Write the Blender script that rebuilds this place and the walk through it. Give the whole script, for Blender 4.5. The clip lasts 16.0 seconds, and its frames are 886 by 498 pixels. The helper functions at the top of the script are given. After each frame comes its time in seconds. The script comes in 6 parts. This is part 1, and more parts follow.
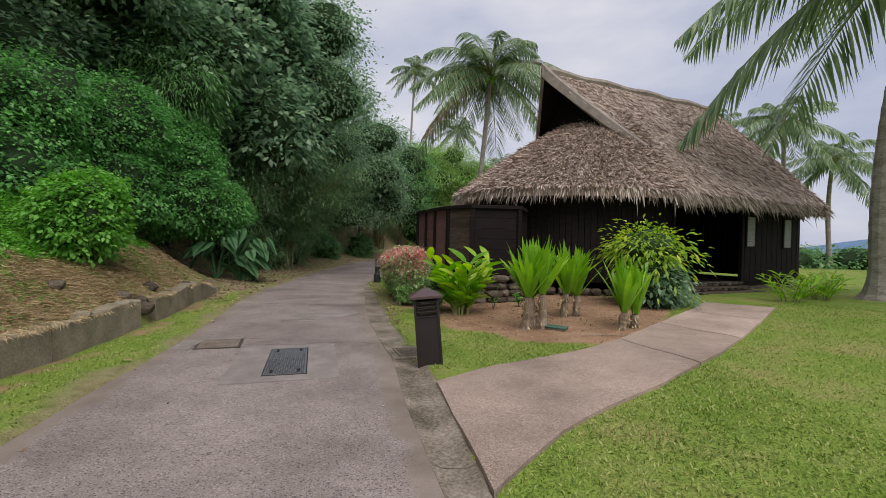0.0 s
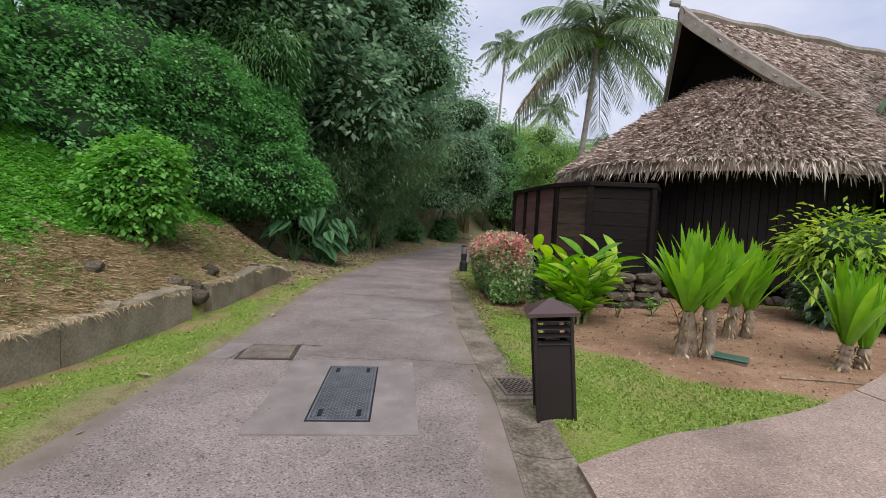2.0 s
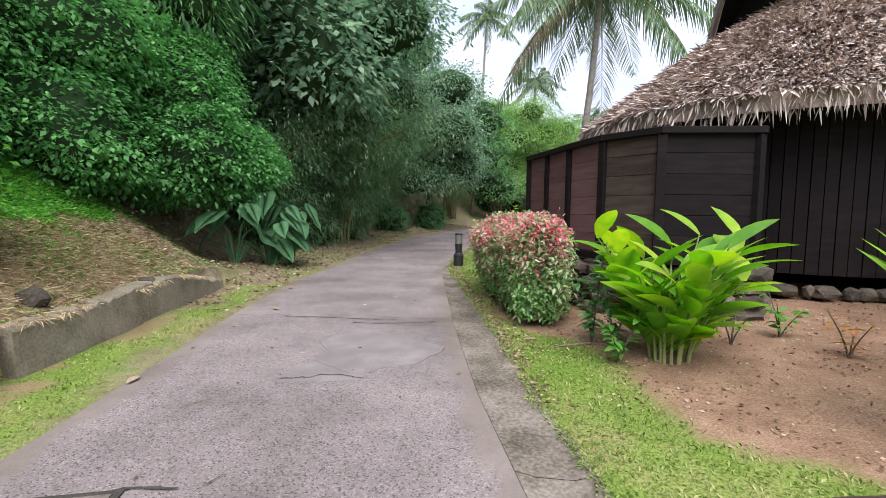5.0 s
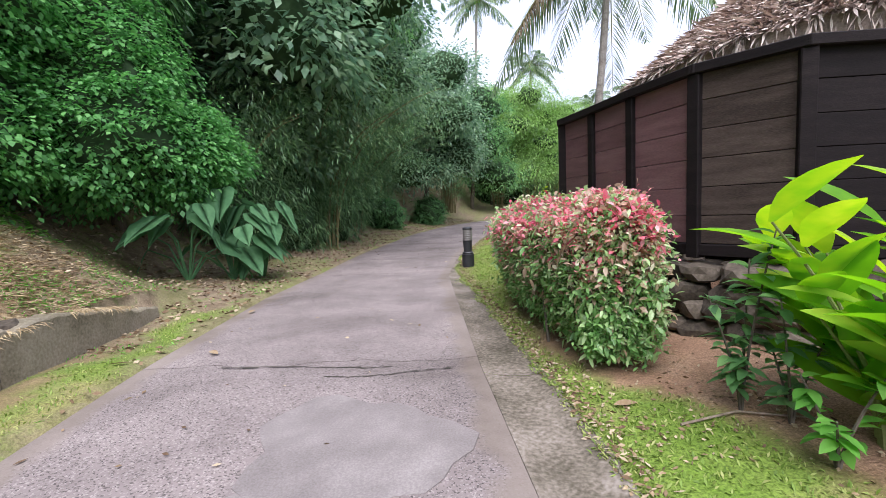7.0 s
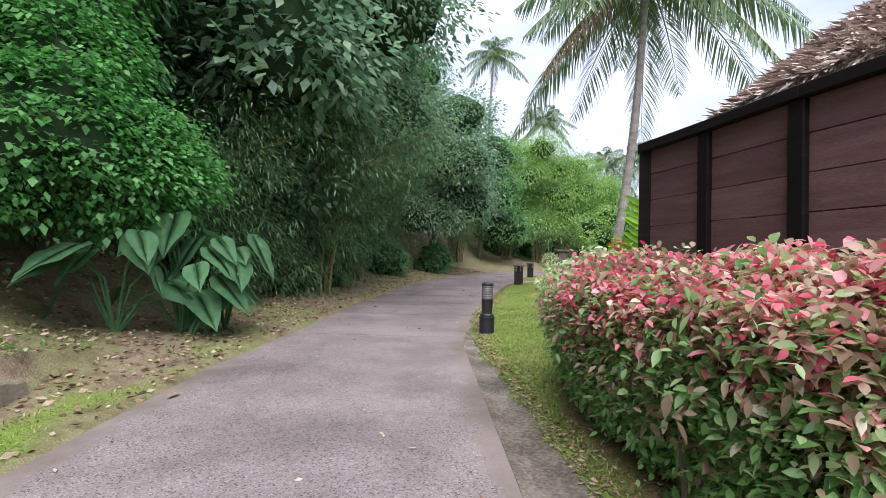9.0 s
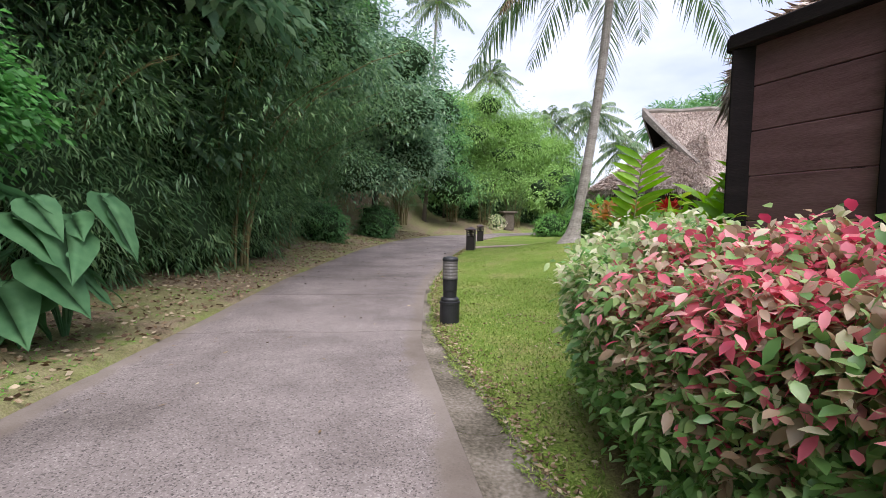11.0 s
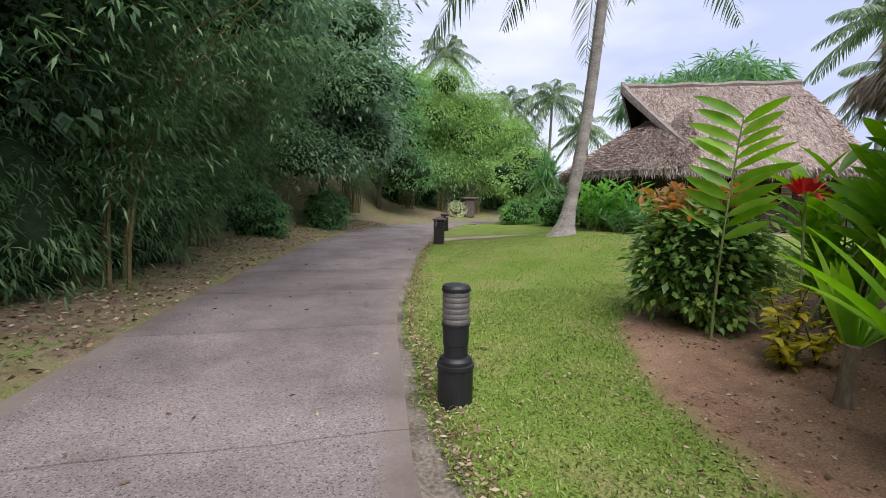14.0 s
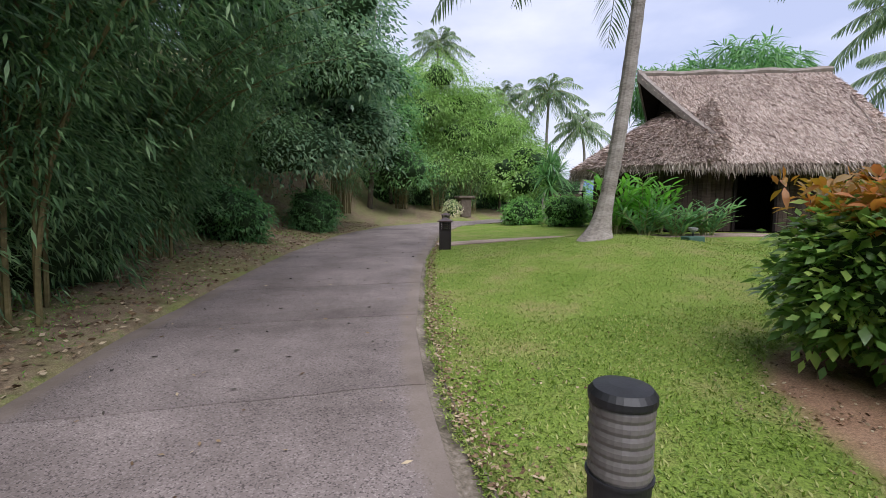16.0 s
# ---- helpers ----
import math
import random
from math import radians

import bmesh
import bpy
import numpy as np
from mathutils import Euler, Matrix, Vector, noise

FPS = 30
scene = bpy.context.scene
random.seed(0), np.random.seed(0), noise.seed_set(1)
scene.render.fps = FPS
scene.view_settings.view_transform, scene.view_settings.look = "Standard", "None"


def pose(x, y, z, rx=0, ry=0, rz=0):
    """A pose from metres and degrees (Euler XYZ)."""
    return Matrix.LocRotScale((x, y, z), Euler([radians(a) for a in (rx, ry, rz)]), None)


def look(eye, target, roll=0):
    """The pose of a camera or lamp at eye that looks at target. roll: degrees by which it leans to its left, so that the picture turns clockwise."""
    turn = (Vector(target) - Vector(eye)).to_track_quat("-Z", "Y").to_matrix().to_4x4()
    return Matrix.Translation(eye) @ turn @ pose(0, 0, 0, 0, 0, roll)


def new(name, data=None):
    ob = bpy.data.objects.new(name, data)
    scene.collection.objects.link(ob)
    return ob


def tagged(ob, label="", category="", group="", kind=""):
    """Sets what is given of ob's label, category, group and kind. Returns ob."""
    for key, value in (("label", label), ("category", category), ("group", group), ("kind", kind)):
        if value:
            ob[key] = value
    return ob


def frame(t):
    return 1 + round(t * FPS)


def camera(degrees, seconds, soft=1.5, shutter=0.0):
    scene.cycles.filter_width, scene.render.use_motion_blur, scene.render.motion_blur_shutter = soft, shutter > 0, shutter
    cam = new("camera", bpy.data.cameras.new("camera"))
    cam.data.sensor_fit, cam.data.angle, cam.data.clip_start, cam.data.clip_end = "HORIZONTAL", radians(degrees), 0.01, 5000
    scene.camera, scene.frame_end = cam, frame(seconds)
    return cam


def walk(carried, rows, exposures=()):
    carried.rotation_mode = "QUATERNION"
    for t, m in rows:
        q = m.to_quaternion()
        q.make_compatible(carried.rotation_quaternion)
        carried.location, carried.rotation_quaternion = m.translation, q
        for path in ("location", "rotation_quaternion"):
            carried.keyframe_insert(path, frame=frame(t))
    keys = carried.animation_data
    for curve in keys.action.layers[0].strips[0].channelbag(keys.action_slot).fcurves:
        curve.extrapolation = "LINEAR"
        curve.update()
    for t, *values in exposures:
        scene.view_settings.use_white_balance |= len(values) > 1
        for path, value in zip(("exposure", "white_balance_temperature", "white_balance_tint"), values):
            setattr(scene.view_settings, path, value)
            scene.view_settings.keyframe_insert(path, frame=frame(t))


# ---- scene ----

cam = camera(89.8, 16.0, 0.4)
PATH = [
    (0, (0.109, -0.054, 1.522), (0.091, 1.945, 1.504), 1.4),
    (0.5, (-0.031, 0.416, 1.514), (-0.142, 2.413, 1.518), 2.3),
    (1, (-0.135, 0.926, 1.503), (-0.316, 2.918, 1.487), 3.6),
    (1.5, (-0.239, 1.371, 1.518), (-0.585, 3.339, 1.438), 3.2),
    (2, (-0.361, 1.864, 1.513), (-0.74, 3.826, 1.413), 3.0),
    (2.5, (-0.466, 2.372, 1.491), (-0.876, 4.326, 1.379), 3.3),
    (3, (-0.593, 2.872, 1.469), (-1.018, 4.819, 1.298), 3.5),
    (3.5, (-0.685, 3.351, 1.456), (-1.039, 5.308, 1.248), 3.5),
    (4, (-0.797, 3.818, 1.458), (-1.117, 5.783, 1.267), 1.1),
    (4.2, (-0.854, 4.014, 1.453), (-1.15, 5.985, 1.292), 1.0),
    (6.3, (-1.332, 6.142, 1.338), (-1.706, 8.101, 1.186), -1.0),
    (6.5, (-1.392, 6.345, 1.319), (-1.772, 8.301, 1.153), -1.3),
    (7, (-1.495, 6.82, 1.346), (-1.803, 8.788, 1.168), -2.4),
    (7.5, (-1.621, 7.26, 1.383), (-1.952, 9.232, 1.411), -2.2),
    (8, (-1.765, 7.743, 1.381), (-2.106, 9.71, 1.5), 0.3),
    (8.5, (-1.869, 8.245, 1.363), (-2.214, 10.213, 1.447), 1.0),
    (9, (-2.014, 8.695, 1.361), (-2.329, 10.67, 1.397), 1.3),
    (9.5, (-2.131, 9.193, 1.386), (-2.337, 11.182, 1.374), 1.2),
    (9.7, (-2.15, 9.39, 1.414), (-2.353, 11.379, 1.38), 1.2),
    (11.8, (-2.555, 11.298, 1.434), (-2.505, 13.29, 1.269), -0.2),
    (12, (-2.58, 11.476, 1.45), (-2.516, 13.467, 1.278), -0.6),
    (12.5, (-2.602, 11.915, 1.472), (-2.509, 13.905, 1.291), -0.5),
    (13, (-2.687, 12.394, 1.457), (-2.587, 14.383, 1.275), 0.7),
    (13.5, (-2.742, 12.853, 1.447), (-2.609, 14.839, 1.256), 1.0),
    (14, (-2.802, 13.258, 1.495), (-2.642, 15.242, 1.303), 0.5),
    (14.5, (-2.907, 13.689, 1.52), (-2.638, 15.663, 1.343), 1.1),
    (15, (-2.935, 14.17, 1.521), (-2.608, 16.136, 1.356), 0.7),
    (15.5, (-3.07, 14.638, 1.497), (-2.731, 16.601, 1.319), 0.7),
    (16, (-3.155, 15.12, 1.495), (-2.945, 17.10, 1.301), 0.2),
]
walk(cam, [(t, look(eye, target, roll)) for t, eye, target, roll in PATH],
     [(0, 0.02, 6600, 11), (1.5, 0.16, 6350, 12), (3.5, 0.66, 6100, 13), (4.2, 0.80, 6050, 13), (6.5, 0.96, 6000, 15), (7.5, 1.10, 5850, 17), (8.5, 0.90, 5900, 17), (9.5, 0.88, 6000, 16), (12.5, 0.68, 6150, 15), (16, 0.45, 6050, 15)])

# ---- world and sun: bright overcast ----
world = bpy.data.worlds.new("sky")
scene.world = world
world.use_nodes = True
wn, wl = world.node_tree.nodes, world.node_tree.links
wn.clear()
w_out = wn.new("ShaderNodeOutputWorld")
w_bg = wn.new("ShaderNodeBackground")
w_sky = wn.new("ShaderNodeTexSky")
w_sky.sky_type = "NISHITA"
w_sky.sun_disc = False
w_sky.sun_elevation, w_sky.sun_rotation = radians(56), radians(164)
w_sky.dust_density, w_sky.air_density = 2.0, 1.0
w_co = wn.new("ShaderNodeTexCoord")
w_map = wn.new("ShaderNodeMapping")
w_map.inputs["Scale"].default_value = (1.0, 1.0, 2.6)
w_noise = wn.new("ShaderNodeTexNoise")
w_noise.inputs["Scale"].default_value = 2.1
w_noise.inputs["Detail"].default_value = 6.0
w_noise.inputs["Roughness"].default_value = 0.52
w_ramp = wn.new("ShaderNodeValToRGB")
w_ramp.color_ramp.elements[0].position, w_ramp.color_ramp.elements[0].color = 0.36, (6.0, 6.6, 8.6, 1)
w_ramp.color_ramp.elements[1].position, w_ramp.color_ramp.elements[1].color = 0.62, (9.7, 9.8, 10.7, 1)
w_mix = wn.new("ShaderNodeMixRGB")
w_mix.inputs[0].default_value = 0.88
wl.new(w_co.outputs["Generated"], w_map.inputs["Vector"])
wl.new(w_map.outputs[0], w_noise.inputs["Vector"])
wl.new(w_noise.outputs[0], w_ramp.inputs[0])
wl.new(w_sky.outputs[0], w_mix.inputs[1])
wl.new(w_ramp.outputs[0], w_mix.inputs[2])
wl.new(w_mix.outputs[0], w_bg.inputs[0])
w_bg.inputs[1].default_value = 0.079
wl.new(w_bg.outputs[0], w_out.inputs[0])

sun = new("sun", bpy.data.lights.new("sun", "SUN"))
sun.data.energy, sun.data.angle, sun.data.color = 2.9, radians(55), (1.0, 0.96, 0.90)
sun.rotation_euler = (radians(34), 0, radians(16))

# ---- mesh helpers ----
rng = np.random.default_rng(7)
OFF = {}


def thing(name, base, label, category, group="", kind=""):
    """An empty at the base of a thing; its parts are given in world coordinates."""
    ob = new(name)
    ob.empty_display_size = 0.1
    ob.location = base
    OFF[ob.name] = np.array(base, float)
    return tagged(ob, label, category, group, kind)


def build(name, V, F, mat, smooth=False):
    me = bpy.data.meshes.new(name)
    V = np.asarray(V, np.float32)
    if isinstance(F, np.ndarray):
        k = F.shape[1]
        me.vertices.add(len(V))
        me.vertices.foreach_set("co", V.ravel())
        me.loops.add(F.size)
        me.loops.foreach_set("vertex_index", F.astype(np.int32).ravel())
        me.polygons.add(len(F))
        me.polygons.foreach_set("loop_start", np.arange(0, F.size, k, dtype=np.int32))
        me.polygons.foreach_set("loop_total", np.full(len(F), k, np.int32))
        me.update(calc_edges=True)
    else:
        me.from_pydata([tuple(map(float, v)) for v in V], [], [tuple(map(int, f)) for f in F])
        me.update()
    if smooth:
        me.polygons.foreach_set("use_smooth", np.ones(len(me.polygons), bool))
    me.materials.append(mat)
    return me


def part(name, geo, mat, parent, label="", smooth=False, kind=""):
    """One mesh object under a thing or under a part, from world coordinates."""
    off = OFF[parent.name]
    ob = new(name, build(name, np.asarray(geo[0]) - off, geo[1], mat, smooth))
    ob.parent = parent
    OFF[ob.name] = off
    return tagged(ob, label, kind=kind)


def solo(name, geo, mat, base, label, category, group="", kind="", smooth=False):
    """A thing that is one mesh."""
    base = np.array(base, float)
    ob = new(name, build(name, np.asarray(geo[0]) - base, geo[1], mat, smooth))
    ob.location = base
    OFF[ob.name] = base
    return tagged(ob, label, category, group, kind)


def cat(geos):
    V, F, n = [], [], 0
    for v, f in geos:
        v = np.asarray(v, float)
        V.append(v)
        F.extend([tuple(int(i) + n for i in q) for q in f])
        n += len(v)
    return np.concatenate(V), F


def rotz(V, a):
    c, s = math.cos(a), math.sin(a)
    V = np.asarray(V, float)
    return np.stack([V[:, 0] * c - V[:, 1] * s, V[:, 0] * s + V[:, 1] * c, V[:, 2]], 1)


def box(c, size, a=0.0, bev=0.0, tilt=None):
    """A box about c, turned by a about z, with bevelled edges."""
    bm = bmesh.new()
    bmesh.ops.create_cube(bm, size=1.0)
    bmesh.ops.scale(bm, vec=size, verts=bm.verts)
    if bev:
        bmesh.ops.bevel(bm, geom=list(bm.edges), offset=bev, segments=1, affect="EDGES")
    bm.verts.index_update()
    V = np.array([v.co[:] for v in bm.verts])
    F = [tuple(v.index for v in f.verts) for f in bm.faces]
    bm.free()
    if tilt is not None:
        V = V @ np.array(Euler(tilt).to_matrix()).T
    return rotz(V, a) + np.array(c), F


def lathe(profile, c, n=20, a0=0.0):
    """profile: (radius, z) from bottom to top."""
    V, F = [], []
    for r, z in profile:
        for k in range(n):
            t = a0 + 2 * math.pi * k / n
            V.append((c[0] + r * math.cos(t), c[1] + r * math.sin(t), c[2] + z))
    m = len(profile)
    for i in range(m - 1):
        for k in range(n):
            F.append((i * n + k, i * n + (k + 1) % n, (i + 1) * n + (k + 1) % n, (i + 1) * n + k))
    F.append(tuple(range(n))[::-1])
    F.append(tuple((m - 1) * n + k for k in range(n)))
    return np.array(V), F


def tube(P, R, n=8):
    """A tube along the points P with the radii R."""
    P = np.asarray(P, float)
    R = np.broadcast_to(np.asarray(R, float), (len(P),))
    T = np.gradient(P, axis=0)
    T /= np.linalg.norm(T, axis=1)[:, None] + 1e-9
    ref = np.where(np.abs(T[:, 2:3]) > 0.9, np.array([[1.0, 0, 0]]), np.array([[0, 0, 1.0]]))
    A = np.cross(T, ref)
    A /= np.linalg.norm(A, axis=1)[:, None] + 1e-9
    B = np.cross(T, A)
    t = np.arange(n) * 2 * math.pi / n
    V = (P[:, None] + R[:, None, None] * (np.cos(t)[None, :, None] * A[:, None] + np.sin(t)[None, :, None] * B[:, None])).reshape(-1, 3)
    F = []
    for i in range(len(P) - 1):
        for k in range(n):
            F.append((i * n + k, i * n + (k + 1) % n, (i + 1) * n + (k + 1) % n, (i + 1) * n + k))
    F.append(tuple(range(n))[::-1])
    F.append(tuple((len(P) - 1) * n + k for k in range(n)))
    return V, F


def unit(v):
    v = np.asarray(v, float)
    return v / (np.linalg.norm(v, axis=-1, keepdims=True) + 1e-9)


def straps(P, D, L, W, droop=0.2, segs=2, roll=0.6, fold=0.0, widest=0.45, neck=0.15, gen=None, turn=0.0):
    """Leaves: one blade for each point P along D, of length L and width W, bent down by droop."""
    gen = gen if gen is not None else rng
    P, D = np.asarray(P, float), unit(D)
    n = len(P)
    L = np.broadcast_to(np.asarray(L, float), (n,))[:, None, None]
    W = np.broadcast_to(np.asarray(W, float), (n,))[:, None, None]
    dr = np.broadcast_to(np.asarray(droop, float), (n,))[:, None, None]
    side = np.cross(D, np.array([0, 0, 1.0]))
    bad = np.linalg.norm(side, axis=1) < 0.05
    side[bad] = (1, 0, 0)
    side = unit(side)
    nor = np.cross(side, D)
    ang = (turn + gen.normal(0, roll, n))[:, None]
    side, nor = side * np.cos(ang) + nor * np.sin(ang), nor * np.cos(ang) - side * np.sin(ang)
    if segs == 1:
        # small leaf: one bent lozenge
        m_ = P[:, None] + D[:, None] * L * widest + np.array([0, 0, -0.45]) * dr * L * widest
        h_ = side[:, None] * W * 0.55
        tip = P[:, None] + D[:, None] * L + np.array([0, 0, -1.0]) * dr * L
        V = np.concatenate([P[:, None], m_ - h_, tip, m_ + h_], 1).reshape(-1, 3)
        return V, np.array([[0, 1, 2, 3]]) + (np.arange(n) * 4)[:, None]
    t = np.linspace(0, 1, segs + 1)[None, :, None]
    C = P[:, None] + D[:, None] * L * t + np.array([0, 0, -1.0]) * dr * L * t ** 2
    prof = np.where(t < widest, neck + (1 - neck) * np.sin(t / widest * math.pi / 2), np.cos((t - widest) / (1 - widest) * math.pi / 2) ** 0.8 * 0.97 + 0.03)
    half = side[:, None] * W * prof * 0.5
    if fold:
        up = nor[:, None] * W * prof * fold
        V = np.stack([C - half + up, C, C + half + up], 2).reshape(-1, 3)
        k = 3
        q = [(s * 3 + j, s * 3 + j + 1, s * 3 + j + 4, s * 3 + j + 3) for s in range(segs) for j in (0, 1)]
    else:
        V = np.stack([C - half, C + half], 2).reshape(-1, 3)
        k = 2
        q = [(s * 2, s * 2 + 1, s * 2 + 3, s * 2 + 2) for s in range(segs)]
    F = (np.array(q)[None] + (np.arange(n) * (segs + 1) * k)[:, None, None]).reshape(-1, 4)
    return V, F


def catn(geos):
    V, F, n = [], [], 0
    for v, f in geos:
        V.append(np.asarray(v, float))
        F.append(np.asarray(f) + n)
        n += len(v)
    return np.concatenate(V), np.concatenate(F)


def sphere_dirs(n, gen, low=-1.0):
    z = gen.uniform(low, 1, n)
    a = gen.uniform(0, 2 * math.pi, n)
    r = np.sqrt(1 - z * z)
    return np.stack([r * np.cos(a), r * np.sin(a), z], 1)


def clump_leaves(centers, normals, per, spread, L, W, gen, droop=0.35, outward=0.32, segs=1, fold=0.0, flat=0.04):
    """Sprays of leaves about the centres, turned outwards."""
    n = len(centers)
    tilt = np.repeat(gen.normal(0, 0.35, (n, 2)), per, 0)
    o = gen.normal(0, 1, (n * per, 3)) * np.array([1.0, 1.0, 0.30])
    o[:, 2] += o[:, 0] * tilt[:, 0] + o[:, 1] * tilt[:, 1] - 0.22 * (o[:, 0] ** 2 + o[:, 1] ** 2) * 0.5
    P = np.repeat(centers, per, 0) + o * spread * np.repeat(gen.uniform(0.7, 1.35, n), per)[:, None]
    D = np.repeat(normals, per, 0) * outward + unit(o) * 0.65 + sphere_dirs(n * per, gen) * 0.40
    D[:, 2] -= flat
    s = gen.uniform(0.65, 1.25, n * per)
    return straps(P, D, L * s, W * s, droop, segs, 0.45, fold, gen=gen)


def lumps(seed, center, radii, count, gen, low=-0.5):
    """Uneven points on an ellipsoid's skin with their outward normals."""
    d = sphere_dirs(count, gen, low)
    k = np.array([noise.noise(Vector(x) * 1.9 + Vector((seed, seed * 0.7, 0))) for x in d])
    k2 = np.array([noise.noise(Vector(x) * 5.5 + Vector((0, seed, seed * 0.3))) for x in d])
    r = 1.0 + 0.38 * k + 0.20 * k2 + gen.uniform(-0.20, 0.05, count)
    C = np.array(center) + d * np.array(radii) * r[:, None]
    return C, unit(d / np.array(radii))


# ---- materials ----
def mat(name, stops, scale=4.0, rough=0.85, bump=0.3, fine=60.0, island=0.0, obj=0.0, metal=0.0, leaf=0.0, stretch=(1, 1, 1), spec=0.3, detail=6.0):
    """A noise-driven surface: colours from stops over two scales, with relief; island and obj vary whole pieces."""
    m = bpy.data.materials.new(name)
    m.use_nodes = True
    N, K = m.node_tree.nodes, m.node_tree.links
    b = N["Principled BSDF"]
    co = N.new("ShaderNodeTexCoord")
    mp = N.new("ShaderNodeMapping")
    mp.inputs["Scale"].default_value = stretch
    K.new(co.outputs["Object"], mp.inputs[0])
    n1, n2 = N.new("ShaderNodeTexNoise"), N.new("ShaderNodeTexNoise")
    n1.inputs["Scale"].default_value, n2.inputs["Scale"].default_value = scale, fine
    n1.inputs["Detail"].default_value = detail
    n2.inputs["Detail"].default_value = 3
    K.new(mp.outputs[0], n1.inputs["Vector"])
    K.new(mp.outputs[0], n2.inputs["Vector"])
    mx = N.new("ShaderNodeMath")
    mx.operation = "MULTIPLY_ADD"
    mx.inputs[1].default_value = 0.45
    K.new(n2.outputs[0], mx.inputs[0])
    half = N.new("ShaderNodeMath")
    half.operation = "MULTIPLY"
    half.inputs[1].default_value = 0.55
    K.new(n1.outputs[0], half.inputs[0])
    K.new(half.outputs[0], mx.inputs[2])
    value = mx.outputs[0]
    if island or obj:
        src = N.new("ShaderNodeNewGeometry").outputs["Random Per Island"] if island else N.new("ShaderNodeObjectInfo").outputs["Random"]
        ad = N.new("ShaderNodeMath")
        ad.operation = "MULTIPLY_ADD"
        ad.inputs[1].default_value = island or obj
        K.new(src, ad.inputs[0])
        sb = N.new("ShaderNodeMath")
        sb.operation = "SUBTRACT"
        sb.inputs[1].default_value = (island or obj) * 0.5
        K.new(value, sb.inputs[0])
        K.new(sb.outputs[0], ad.inputs[2])
        value = ad.outputs[0]
    rp = N.new("ShaderNodeValToRGB")
    el = rp.color_ramp.elements
    while len(el) < len(stops):
        el.new(0.5)
    for e, (p, c) in zip(el, stops):
        e.position, e.color = p, (*c, 1)
    K.new(value, rp.inputs[0])
    K.new(rp.outputs[0], b.inputs["Base Color"])
    b.inputs["Roughness"].default_value, b.inputs["Metallic"].default_value = rough, metal
    b.inputs["Specular IOR Level"].default_value = spec
    if bump:
        bp = N.new("ShaderNodeBump")
        bp.inputs["Strength"].default_value, bp.inputs["Distance"].default_value = bump, 0.01
        K.new(mx.outputs[0], bp.inputs["Height"])
        K.new(bp.outputs[0], b.inputs["Normal"])
    if leaf:
        tr = N.new("ShaderNodeBsdfTranslucent")
        hs = N.new("ShaderNodeHueSaturation")
        hs.inputs["Value"].default_value, hs.inputs["Saturation"].default_value = 1.5, 1.1
        K.new(rp.outputs[0], hs.inputs["Color"])
        K.new(hs.outputs[0], tr.inputs[0])
        ms = N.new("ShaderNodeMixShader")
        ms.inputs[0].default_value = leaf
        K.new(b.outputs[0], ms.inputs[1])
        K.new(tr.outputs[0], ms.inputs[2])
        K.new(ms.outputs[0], N["Material Output"].inputs[0])
    return m


def leafmat(name, dark, mid, light, rough=0.45, leaf=0.42, spec=0.4):
    return mat(name, [(0.2, dark), (0.5, mid), (0.8, light)], 1.1, rough, 0.0, 9.0, island=0.55, leaf=leaf, spec=spec)


def set_ramp(node, stops):
    el = node.color_ramp.elements
    while len(el) < len(stops):
        el.new(0.5)
    for k, (p, c) in enumerate(stops):
        el[k].position = p
    for k, (p, c) in enumerate(stops):
        el[k].color = (*c, 1)


